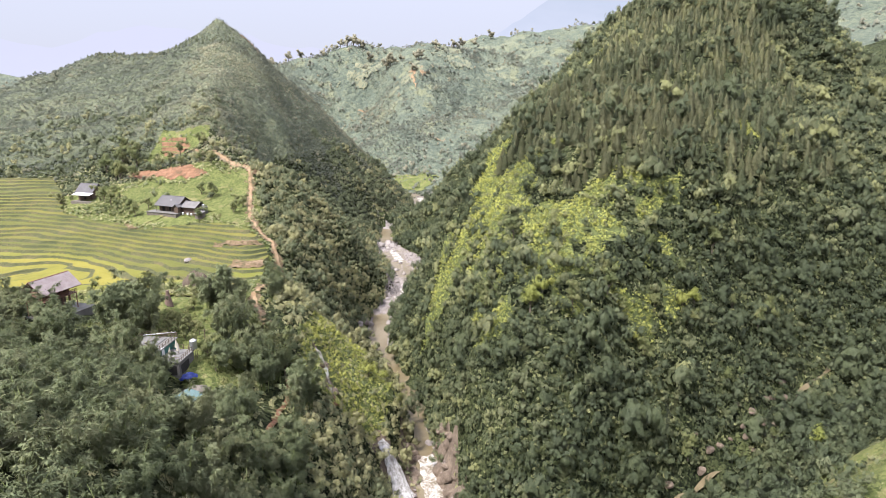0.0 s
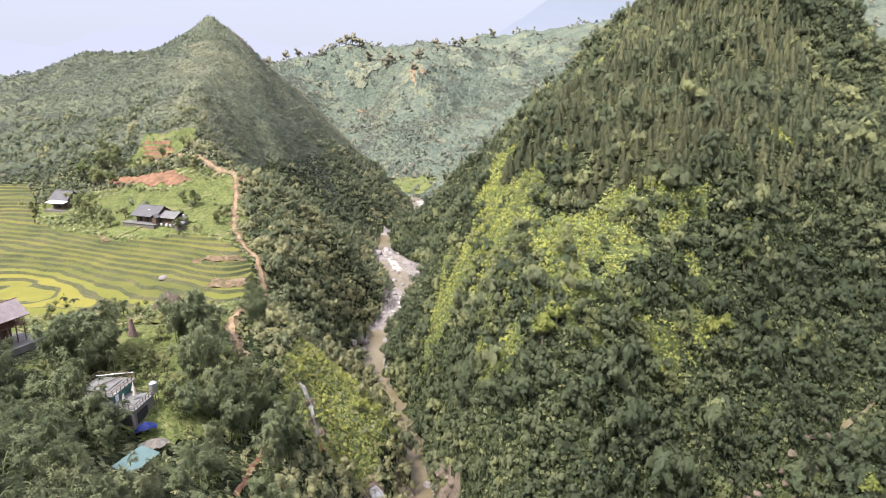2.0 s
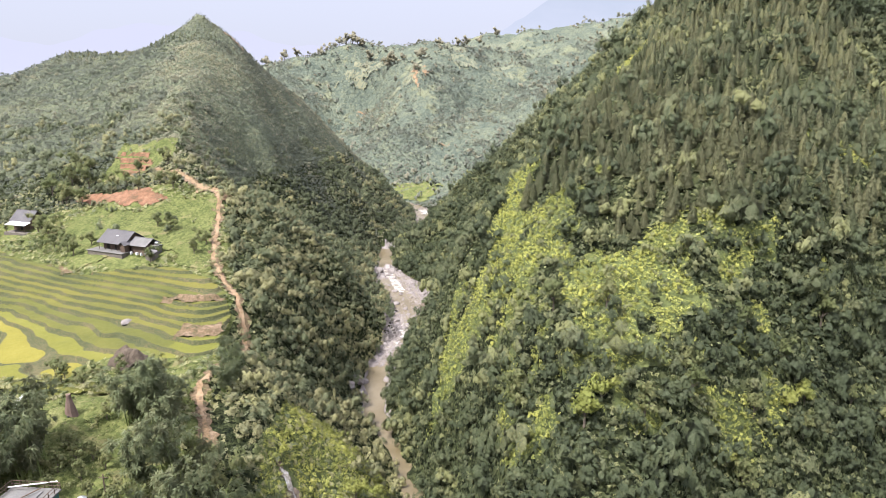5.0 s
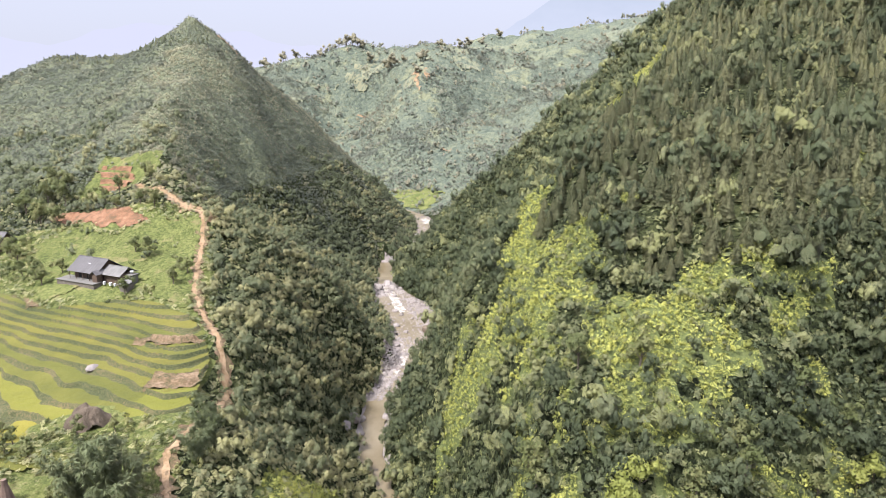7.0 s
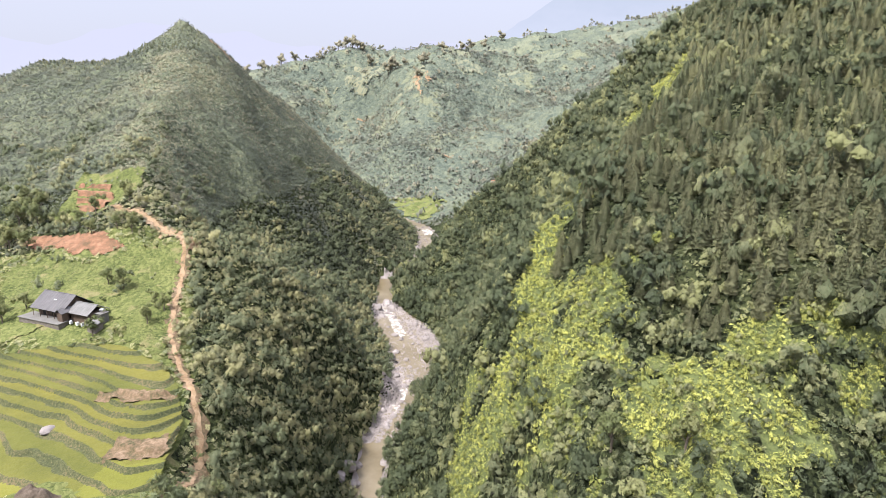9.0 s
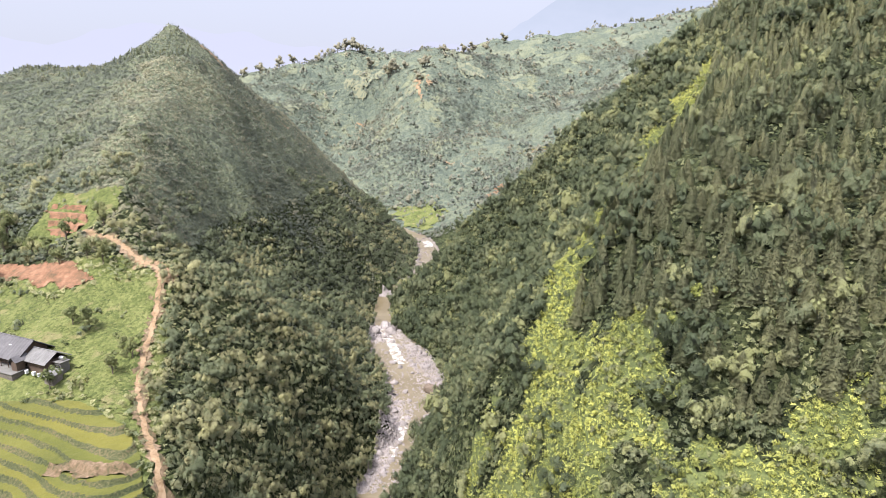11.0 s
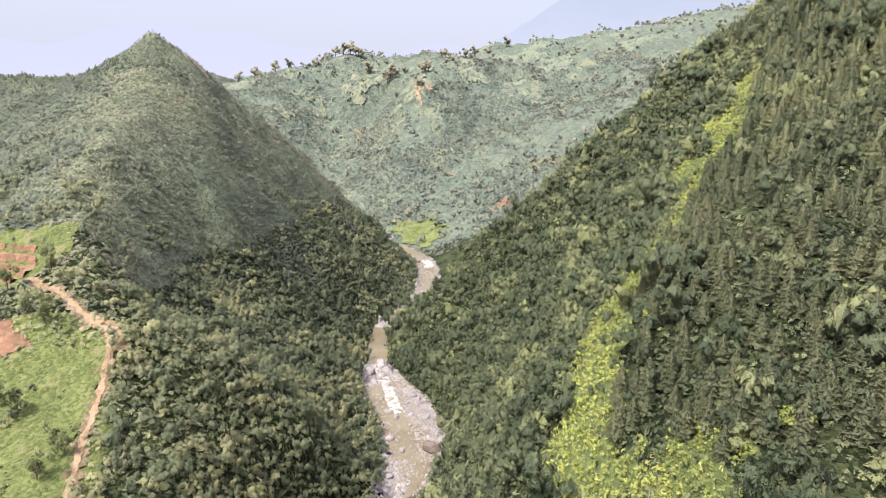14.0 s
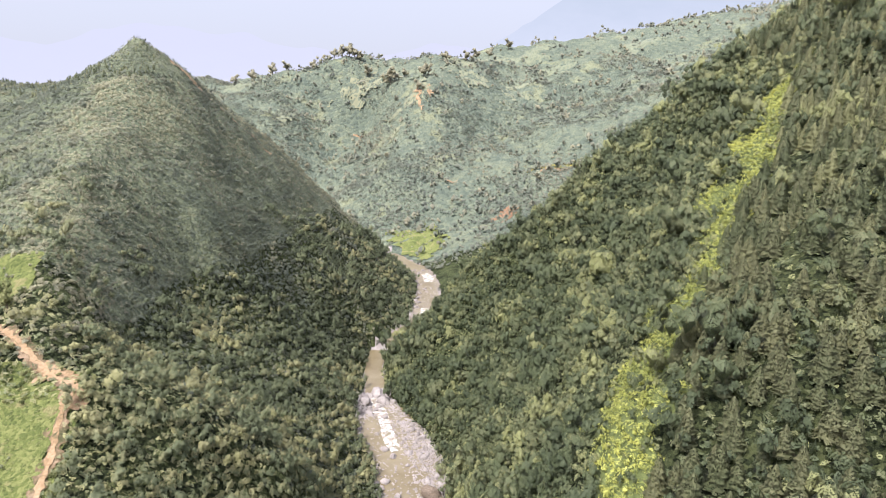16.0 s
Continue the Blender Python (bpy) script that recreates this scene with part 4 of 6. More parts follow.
def free(x, y):
    """Where plants may stand: off the water, the trail, the fields, the bare cuts and the houses."""
    d, _ = line_distance(x, y, river[::2])
    ok = d > river_width(y) + np.where(y < 215, -0.2, 0.7)
    d, _ = line_distance(x, y, stream)
    ok &= (d > np.where((x > 40) & (x < 84), 2.0, 0.7)) | (x > 105)
    d, _ = line_distance(x, y, trail)
    ok &= d > 0.9
    ok &= ~inside(x, y, TERRACES)
    d, _ = line_distance(x, y, fall)
    ok &= d > 2.6
    d, _ = line_distance(x, y, cascade)
    ok &= d > 1.3
    ok &= np.hypot((x - 1.2) / 2.4, (y - 131) / 11.0) > 1
    for poly in CUTS.values():
        ok &= ~inside(x + 1.2 * fbm(x / 3, y / 3, 34, 2), y + 1.2 * fbm(x / 3, y / 3, 36, 2), poly)
    for bx, by, br in BUILDING_PLOTS:
        ok &= np.hypot(x - bx, y - by) > br
    return ok


def plant_mass(name, templates, x, y, z, size, tall, mat, rng, sink=0.3, tint=None, lay=0.0):
    """All plants of one kind on a hillside, joined into one mesh; lay: how far their leaves face along the slope's own normal."""
    _, up = slope_at(x, y, z) if lay else (0, None)
    n = len(x)
    which = rng.integers(0, len(templates), n)
    yaw = rng.uniform(0, 2 * np.pi, n)
    tint = rng.uniform(0, 0.75, n) if tint is None else tint
    vs, fs, ts, ns, o = [], [], [], [], 0
    for k, (tv, tf, tn) in enumerate(templates):
        i = np.nonzero(which == k)[0]
        if not len(i):
            continue
        c, s = np.cos(yaw[i])[:, None], np.sin(yaw[i])[:, None]
        px = (tv[:, 0] * c - tv[:, 1] * s) * size[i, None] + x[i, None]
        py = (tv[:, 0] * s + tv[:, 1] * c) * size[i, None] + y[i, None]
        pz = tv[:, 2] * (size * tall)[i, None] + z[i, None] - sink
        vs.append(np.stack([px, py, pz], 2).reshape(-1, 3))
        pn = np.stack([tn[:, 0] * c - tn[:, 1] * s, tn[:, 0] * s + tn[:, 1] * c, np.repeat(tn[None, :, 2], len(i), 0)], 2)
        if lay:
            pn = pn * (1 - lay) / (np.linalg.norm(pn, axis=2, keepdims=True) + 1e-9) + lay * up[i][:, None, :]
        ns.append(pn.reshape(-1, 3))
        fs.append((tf[None] + (np.arange(len(i)) * len(tv))[:, None, None] + o).reshape(-1, 3))
        ts.append(np.repeat(tint[i], len(tv)))
        o += len(i) * len(tv)
    me = grid_mesh(name, np.concatenate(vs), np.concatenate(fs), (mat,), None, False, np.concatenate(ts), np.concatenate(ns))
    return new(name, me)


def pine_zone(x, y, z):
    s = strip_side(x, y)
    return (x > river_x(y)) & (s > 3 + 2 * vnoise(x / 9, y / 9, 61)) & (z > 69 + 3 * vnoise(x / 14, y / 14, 60)) & ~inside(x, y, FERN_SLOPE) & (y > 165) & (x < 136 + 18 * vnoise(x / 20, y / 20, 63)) & (y < 400)


def right_view(x, y):
    """The side of the right-hand hill that faces the valley."""
    return (y < np.interp(x, [-30, -10, 107, 136, 155, 192, 232, 300], [460, 456, 440, 410, 350, 326, 312, 300])) & (x < 0.76 * y + 22)


def right_woods(x, y, z):
    keep = (x > river_x(y)) & right_view(x, y)
    thin = np.where(fern_zone(x, y, z), np.where(np.abs(strip_side(x, y)) < 12, 0.28, 0.75), np.where(pine_zone(x, y, z), 0.20 + 0.5 * (fbm(x / 12, y / 12, 73, 3) > 0.18) + 0.2 * smooth(z, 100, 130), 1.0))
    thin = np.where(inside(x, y, HUT_LAWN), 0.08, thin)
    return keep * thin


def left_view(x, y):
    """The side of the pointed hill that faces the valley."""
    return (y < np.interp(x, [-400, -285, -161, -120, -30], [540, 535, 482, 505, 530])) & (x > -0.80 * y - 10)


def left_woods(x, y, z):
    """Broadleaf trees: the gorge's left slope, the gully and the foot of the peak."""
    left = x < river_x(y)
    gorge = (x > np.interp(y, [40, 130, 145, 160, 177, 190, 198, 206, 218, 231, 251, 258, 275, 300, 340, 420, 500, 560],
                           [-30, -28, -41, -48.5, -48, -51, -55.5, -61.5, -68.5, -72, -77.5, -80, -88, -95, -95, -90, -60, -40])) & (y > 95)
    wet = (fbm(x / 34, y / 34, 70, 3) + 0.5 * fbm(x / 9, y / 9, 74, 2) > 0.08) & (y > 262)
    rim = (x < -150) & (y > 262) & (y < 360)
    p = np.where(gorge, 1.0, np.where((wet | rim) & (z < 128), 0.5, 0.0))
    p = np.where(inside(x, y, BRIGHT_SLOPE), 0.06, p)
    for poly in (MEADOW, YARD, SPUR_GRASS):
        p = np.where(inside(x, y, poly), 0.03, p)
    d, _ = line_distance(x, y, trail)
    return left * p * left_view(x, y) * (d > 2.0)


def left_scrub(x, y, z):
    low = (y > 138) & (y <= 262) & (x < -44)
    p = np.where(y > 262, 1.0, np.where(inside(x, y, YARD), 0.25, np.where(low, 0.4, 0.0))) * np.where(inside(x, y, MEADOW), 0.04, 1.0) * np.where(inside(x, y, SPUR_GRASS), 0.15, 1.0)
    return (x < river_x(y)) * left_view(x, y) * p * (1 - np.clip(left_woods(x, y, z), 0, 1) * 0.75)


def hill_tint(x, y, rng):
    """Drier, lighter growth on the front spur and in streaks under the east ridge; tone lower in the west, higher on
    the east face.
    """
    spur, _ = line_distance(x, y, np.array(LEFT_FORMS["front_spur"], float))
    ridge, _ = line_distance(x, y, np.array(LEFT_FORMS["east_ridge"], float))
    east = (x > -158) & (y > 380)
    streak = smooth(vnoise((x * 0.94 + y * 0.35) / 70, (y * 0.94 - x * 0.35) / 5.0, 91), -0.05, 0.45) * smooth(-ridge, -62, -12) * east
    dry = 0.5 * smooth(-spur, -26, -5) * (y < 420) + 0.7 * streak
    dry = dry - 0.32 * smooth(-x, 150, 200) + 0.18 * smooth(x, -150, -120) * (y > 380)
    return np.clip(rng.uniform(0, 0.42, len(x)) + dry + 0.22 * fbm(x / 22, y / 22, 92, 3), 0, 0.95)


def wood_tint(x, y, rng, z=None):
    """Stands of paler and darker trees, with a few bright ones."""
    stand = 0.30 * fbm(x / 20, y / 20, 93, 3) + 0.26 * fbm(x / 6, y / 6, 94, 2)
    if z is not None:                 # shade on the low gully flank, put into the tint
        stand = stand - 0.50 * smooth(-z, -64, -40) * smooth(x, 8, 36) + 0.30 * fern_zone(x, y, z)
    return np.clip(0.32 + stand + rng.normal(0, 0.21, len(x)) + 0.34 * (rng.uniform(size=len(x)) < 0.07), 0, 1.0)


def far_woods(x, y, z):
    patch = smooth(fbm(x / 60, y / 60, 80, 4), -0.25, 0.35)
    near = 1 - smooth(y, 900, 1500) * 0.5
    return (0.12 + 0.88 * patch) * near


BROAD = [crown(100 + i, 36, 4, size=0.58) for i in range(9)]
BUSH = [crown(140 + i, 12, 2, 0.95, 0.6, 0.8, 0.35) for i in range(7)]
FAR_TREE = [crown(160 + i, 9, 2, 0.9, 0.8, 0.85, 0.4) for i in range(8)]
PINE = [conifer(180 + i) for i in range(7)]
FERN = [frond_tuft(190 + i, 9) for i in range(5)]
GRASS = [frond_tuft(196 + i, 6) for i in range(4)]


def ground_cover(name, seed, box, step, mask, size, mat, label, category, tint_of=None):
    """Leafy undergrowth that hides the soil: single leaf clusters laid along the slope."""
    x, y, z, rng = scatter(seed, *box, step, mask, 1.9)
    _, nrm = slope_at(x, y, z)
    nrm = nrm + rng.normal(size=nrm.shape) * 0.28
    nrm /= np.linalg.norm(nrm, axis=1)[:, None]
    c = np.stack([x, y, z], 1) + nrm * rng.uniform(0.2, 1.1, (len(x), 1))
    v, f, puff = leaf_cards(rng, c, nrm, size * rng.uniform(0.6, 1.4, len(x)), size * rng.uniform(0.5, 1.0, len(x)), 0.1)
    tint = np.repeat(tint_of(x, y, rng) if tint_of else rng.uniform(0, 0.75, len(x)), 4)
    return tagged(new(name, grid_mesh(name, v, f, (mat,), None, False, tint, puff)), label, category, kind="stuff")


x, y, z, rng = scatter(1, -42, 300, 62, 470, 2.08, right_woods, 1.9)
near = y < np.sort(y)[170]
NEAR_TREES = np.stack([x[near], y[near], z[near]], 1)
x, y, z = x[~near], y[~near], z[~near]
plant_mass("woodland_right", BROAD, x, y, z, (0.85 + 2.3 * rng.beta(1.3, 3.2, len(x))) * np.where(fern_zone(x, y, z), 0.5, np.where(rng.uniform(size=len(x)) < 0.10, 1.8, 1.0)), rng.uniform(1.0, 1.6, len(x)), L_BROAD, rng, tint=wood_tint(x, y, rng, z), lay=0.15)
tagged(bpy.data.objects["woodland_right"], "dense mixed broadleaf scrub covering the steep hillside", "woodland", kind="stuff")
ground_cover("undergrowth_right", 11, (-42, 300, 62, 470), 0.78, lambda x, y, z: (x > river_x(y)) * right_view(x, y) * np.where(pine_zone(x, y, z), 0.75, 0.8) * ~fern_zone(x, y, z) * (1.0 - 0.75 * inside(x, y, HUT_LAWN)), 1.15, L_BROAD, "leafy undergrowth between the hillside trees", "undergrowth")
x, y, z, rng = scatter(2, 0, 165, 160, 400, 2.75, lambda x, y, z: pine_zone(x, y, z) * right_view(x, y) * 1.0, 1.9)
near = np.hypot(x - 42, y - 208)
near = near < np.sort(near)[300]
NEAR_PINES = np.stack([x[near], y[near], z[near]], 1)
x, y, z = x[~near], y[~near], z[~near]
plant_mass("pine_plantation", PINE, x, y, z, (4.0 + 3.6 * rng.beta(1.6, 2.0, len(x))), rng.uniform(0.85, 1.1, len(x)), L_PINE, rng, 0.2, np.clip(0.35 + 0.25 * fbm(x / 16, y / 16, 97, 3) + rng.normal(0, 0.22, len(x)), 0, 1))
tagged(bpy.data.objects["pine_plantation"], "young dark green pines planted close on the slope", "pine trees", kind="stuff")
x, y, z, rng = scatter(3, -36, 110, 130, 350, 0.80, lambda x, y, z: np.maximum(fern_zone(x, y, z), inside(x, y, BRIGHT_SLOPE)) * 1.0, 1.7)
plant_mass("fern_bank", BUSH[:3] + FERN, x, y, z, rng.uniform(0.5, 1.15, len(x)), rng.uniform(0.8, 1.3, len(x)), L_FERN, rng, 0.1, np.clip(0.36 + 0.5 * fbm(x / 9, y / 9, 95, 3) + rng.normal(0, 0.2, len(x)), 0, 1))
tagged(bpy.data.objects["fern_bank"], "bright yellow-green ferns covering an open slope", "ferns", kind="stuff")
ground_cover("fern_cover", 13, (-36, 110, 130, 350), 0.62, lambda x, y, z: np.maximum(fern_zone(x, y, z), inside(x, y, BRIGHT_SLOPE)) * 1.0, 0.85, L_FERN, "low yellow-green fern and grass cover", "ferns")
x, y, z, rng = scatter(4, -330, -5, 60, 540, 2.1, left_woods, 1.9)
hill = (y + 45 * fbm(x / 18, y / 18, 71, 3) > 322) & (z + 22 * fbm(x / 15, y / 15, 72, 3) > 56)
n = int(hill.sum())
plant_mass("hill_thickets", BROAD, x[hill], y[hill], z[hill], 0.6 + 1.6 * rng.beta(1.3, 3.2, n), rng.uniform(0.8, 1.2, n), L_SCRUB, rng, tint=wood_tint(x[hill], y[hill], rng) * 0.75, lay=0.35)
tagged(bpy.data.objects["hill_thickets"], "grey-green thickets in the hollows of the pointed hill", "woodland", kind="stuff")
x, y, z = x[~hill], y[~hill], z[~hill]
plant_mass("woodland_left", BROAD, x, y, z, 0.8 + 2.1 * rng.beta(1.3, 3.2, len(x)), rng.uniform(0.9, 1.5, len(x)), L_MIXED, rng, tint=wood_tint(x, y, rng) + 0.16 * (y < 215) - 0.24 * smooth(y, 275, 340), lay=0.2)
tagged(bpy.data.objects["woodland_left"], "dense green broadleaf trees on the gorge slope", "woodland", kind="stuff")
x, y, z, rng = scatter(5, -400, -20, 108, 540, 1.8, left_scrub, 1.9)
low = y < 262
n = int(low.sum())
plant_mass("garden_shrubs", BROAD, x[low], y[low], z[low], rng.uniform(0.5, 1.25, n), rng.uniform(0.8, 1.2, n), L_YARD, rng, tint=wood_tint(x[low], y[low], rng))
tagged(bpy.data.objects["garden_shrubs"], "fresh green shrubs and weeds between the fields and yards", "shrubs", kind="stuff")
x, y, z = x[~low], y[~low], z[~low]
plant_mass("hill_scrub", BUSH, x, y, z, rng.uniform(0.65, 1.4, len(x)) * np.where(z > 132, 0.7, 1.0), rng.uniform(0.8, 1.3, len(x)), L_SCRUB, rng, tint=hill_tint(x, y, rng), lay=0.8)
tagged(bpy.data.objects["hill_scrub"], "olive-brown low scrub on the pointed hill", "scrub", kind="stuff")
ground_cover("undergrowth_left", 12, (-330, -5, 60, 540), 1.0, lambda x, y, z: (x < river_x(y)) * left_view(x, y) * (y > 285) * np.where(inside(x, y, MEADOW) | inside(x, y, YARD) | inside(x, y, SPUR_GRASS), 0.0, 0.8), 1.5, L_SCRUB, "olive undergrowth and coarse grass on the slopes", "undergrowth", hill_tint)
ground_cover("undergrowth_gorge", 15, (-330, -5, 60, 540), 1.0, lambda x, y, z: (x < river_x(y)) * left_view(x, y) * (y <= 285) * np.where(inside(x, y, MEADOW) | inside(x, y, YARD) | inside(x, y, SPUR_GRASS), 0.0, 0.8), 1.5, L_MIXED, "green undergrowth between the trees of the gorge", "undergrowth")
RIDGE_PINE = [conifer(210 + i, 16, 0.16, 3, 6) for i in range(5)]
west_crest = polyline(LEFT_FORMS["west_ridge"][:7], 6.0)
x, y, z, rng = scatter(14, -300, -140, 395, 540, 2.9, lambda x, y, z: (x < -150 + 0.3 * (463 - y)) * left_view(x, y) * np.maximum(smooth(z, 116, 128) * (y > 425), 0.9 * (line_distance(x, y, west_crest)[0] < 16 + 6 * vnoise(x / 9, y / 9, 62))))
plant_mass("ridge_pines", RIDGE_PINE, x, y, z, rng.uniform(1.5, 2.9, len(x)) * np.where(z > 134, 0.6, 1.0), rng.uniform(0.9, 1.2, len(x)), L_PINE, rng, 0.2, lay=0.3)
tagged(bpy.data.objects["ridge_pines"], "small dark pines along the crest of the pointed hill", "pine trees", kind="stuff")
L_GRASS = foliage("grass_blades", (0.075, 0.100, 0.032), (0.120, 0.150, 0.046), (0.165, 0.180, 0.070), (0.21, 0.225, 0.10))
x, y, z, rng = scatter(8, -140, 95, 60, 262, 0.95, lambda x, y, z: (inside(x, y, MEADOW) | inside(x, y, YARD) | inside(x, y, HUT_LAWN) | inside(x, y, SPUR_GRASS) | ((x < -48) & (y > 140) & (y < 250))) * 0.7)
plant_mass("grass_tufts", GRASS, x, y, z + 0.2, rng.uniform(0.3, 0.7, len(x)), rng.uniform(0.6, 1.0, len(x)), L_GRASS, rng, 0.05)
tagged(bpy.data.objects["grass_tufts"], "uneven tufts of long green grass", "grass", kind="stuff")
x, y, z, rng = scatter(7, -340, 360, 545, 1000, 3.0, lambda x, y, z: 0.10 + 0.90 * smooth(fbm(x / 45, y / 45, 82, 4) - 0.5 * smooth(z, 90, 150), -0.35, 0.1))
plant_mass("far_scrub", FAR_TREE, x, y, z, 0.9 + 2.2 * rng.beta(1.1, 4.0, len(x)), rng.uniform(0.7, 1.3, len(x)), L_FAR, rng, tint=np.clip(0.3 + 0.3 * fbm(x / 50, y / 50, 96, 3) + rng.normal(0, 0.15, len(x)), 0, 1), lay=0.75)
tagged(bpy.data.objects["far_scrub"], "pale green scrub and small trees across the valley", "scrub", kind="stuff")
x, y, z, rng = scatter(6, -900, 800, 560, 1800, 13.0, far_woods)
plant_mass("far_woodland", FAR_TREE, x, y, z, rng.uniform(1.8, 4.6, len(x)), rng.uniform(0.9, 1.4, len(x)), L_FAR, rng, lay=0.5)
tagged(bpy.data.objects["far_woodland"], "woods and hedges on the distant slopes, haze painted into their pale leaves", "woodland", kind="stuff")


# ---- single trees and bamboo clumps ----
def tri_part(name, vf, mat, parent, label="", tint=0.35):
    me = grid_mesh(name, vf[0], vf[1], (mat,), None, False, np.full(len(vf[0]), tint), vf[2] if len(vf) == 3 else None)
    ob = new(name, me)
    ob.parent = parent
    return tagged(ob, label) if label else ob


def bamboo_meshes(seed, culms=8):
    """Arching culms of unit height with drooping sprays of narrow leaves."""
    rng = np.random.default_rng(seed)
    stems, leaves = [], []
    for k in range(culms):
        ang = rng.uniform(0, 2 * np.pi)
        lean = np.array([np.cos(ang), np.sin(ang), 0])
        base = np.array([*rng.normal(0, 0.045, 2), 0.0])
        h, out = rng.uniform(0.62, 1.0), rng.uniform(0.10, 0.34)
        s = np.linspace(0, 1, 5)
        path = base + lean * (out * (0.25 * s + 0.75 * s ** 2.4))[:, None] + np.array([0, 0, 1]) * (h * (s - 0.13 * s ** 4))[:, None]
        stems.append(stem(path, 0.010 * (1 - 0.8 * s), 3))
        for u in rng.uniform(0.26, 1.0, 13):
            c = np.array([np.interp(u, s, path[:, i]) for i in range(3)]) + rng.normal(0, 0.035, 3)
            n = 25
            d = rng.normal(size=(n, 3)) * np.array([1, 1, 0.5]) + lean * 0.4 + np.array([0, 0, -0.30])
            d /= np.linalg.norm(d, axis=1)[:, None]
            w = np.cross(d, rng.normal(size=(n, 3)) * 0.6 + np.array([0, 0, 1.0]))
            w /= np.linalg.norm(w, axis=1)[:, None]
            ln = rng.uniform(0.042, 0.082, n)[:, None]
            p0 = c + d * 0.02
            v = np.stack([p0 - w * 0.0095, p0 + w * 0.0095, p0 + d * ln + np.array([0, 0, -0.018])], 1).reshape(-1, 3)
            out_n = np.array([c[0], c[1], 0]) * 2.2 + lean * 0.3 + np.array([0, 0, 0.25 + 0.5 * u]) + rng.normal(size=(n, 3)) * 0.25
            leaves.append((v, np.arange(n * 3).reshape(n, 3), np.repeat(out_n, 3, 0)))
    return stems, joined(leaves)


def bamboo_clump(seed, label, m):
    root = empty("bamboo_clump", m, label, "bamboo", "bamboo grove")
    culms, leaves = bamboo_meshes(seed)
    for c in culms:
        tri_part("culm", c, M_CULM, root)
    tri_part("foliage", leaves, L_BAMBOO, root, tint=0.25)
    return root


def sized(x, y, z, yaw, s, tall=1.0):
    return Matrix.LocRotScale((x, y, z), Euler((0, 0, yaw)), (s, s, s * tall))


def place(root, m):
    """A copy of a thing with all its parts at m, its size included."""
    c = copy_thing(root, Matrix())
    c.matrix_basis = m
    return c


def bamboo_places():
    rng = np.random.default_rng(77)
    tall = [(-68, 125, 12.5), (-71, 121, 11), (-66, 120, 12), (-54.4, 142, 10.5), (-49, 127, 12.5), (-46.5, 131, 13), (-43, 126, 11.5), (-40.6, 129.5, 11), (-52, 146, 9), (-30.5, 125, 12), (-29, 119, 13), (-29.5, 114, 11),
            (-45.5, 160, 9.5), (-47.2, 164, 10.5), (-46, 155, 8.5), (-57, 152, 5.5), (-61, 150, 5.5), (-38, 118, 12), (-41, 121, 11), (-46, 118, 10), (-76, 113, 11.5), (-80, 117, 11), (-72, 108, 11), (-37, 124, 12), (-56.5, 106, 11.5), (-60.5, 107, 12), (-53.5, 106.5, 10), (-70, 128, 14.5), (-66, 129, 14), (-64, 125, 13), (-69, 132, 12), (-56.5, 140.5, 13), (-52, 141.5, 13.5), (-50, 140, 12), (-92, 122, 10), (-96, 126, 10.5), (-88, 119, 9.5), (-84, 120, 9), (-99, 123, 10), (-64, 112, 9.5), (-43.5, 121, 10), (-40, 114, 8)]
    out = [(a, b, h) for a, b, h in tall]
    gx, gy = np.meshgrid(np.arange(-130, -16, 4.1), np.arange(38, 125, 4.1))
    for x, y in zip((gx + rng.uniform(-1.8, 1.8, gx.shape)).ravel(), (gy + rng.uniform(-1.8, 1.8, gy.shape)).ravel()):
        edge = np.interp(y, [38, 60, 80, 100, 112, 125], [-14, -17, -19, -24, -26, -30])
        if x > edge or x < -0.80 * (y + 22) - 8 or inside(np.array(x), np.array(y), YARD) or not free(np.array([x]), np.array([y]))[0]:
            continue
        if (abs(x + 32.6) < 2.2 and 92 < y < 124) or np.hypot(x + 47, y - 101) < 5.0 or np.hypot(x + 44, y - 94.5) < 6.8 or np.hypot(x + 41, y - 88) < 3.5 or (y > 112 and -62 < x < -40):
            continue
        out.append((x, y, rng.uniform(6.5, 9.8)))
    return out[:300]


kinds = []
for k, (px, py, h) in enumerate(bamboo_places()):
    yaw, pz = (k * 2.399) % (2 * math.pi), float(ground(px, py)) - 0.2
    m = sized(px, py, pz, yaw, h, 1.0 if h < 10.4 else 1.12)
    if len(kinds) < 7:
        kinds.append(bamboo_clump(300 + k, "tall clump of dark green bamboo with drooping leafy sprays", m))
    else:
        c = place(kinds[k % 7], m)
        if h <= 10:
            tagged(c, "arching clump of grey-green bamboo packed against its neighbours")


def tree(seed, label, m, group, leaf=L_BROAD, lobes=9, leaves=230, tint=0.35):
    """A broadleaf tree: trunk with limbs, and a crown of leaf clusters, of about unit crown radius."""
    root = empty("broadleaf_tree", m, label, "tree", group)
    rng = np.random.default_rng(seed)
    pieces = [stem([(0, 0, -0.3), (0.02, 0.01, 0.5), (0.05, -0.03, 1.1)], (0.09, 0.07, 0.03))]
    for a in range(5):
        ang = a * 1.257 + rng.uniform(-0.3, 0.3)
        pieces.append(stem([(0.02, 0, 0.45 + 0.1 * a), (0.35 * math.cos(ang), 0.35 * math.sin(ang), 0.85 + 0.08 * a), (0.6 * math.cos(ang), 0.6 * math.sin(ang), 1.2)], (0.04, 0.03, 0.01), 4))
    tri_part("trunk", joined(pieces), M_BARK, root)
    tri_part("crown", crown(seed, leaves, lobes, 1.0, 1.15, 0.30, 0.75), leaf, root, tint=tint)
    return root


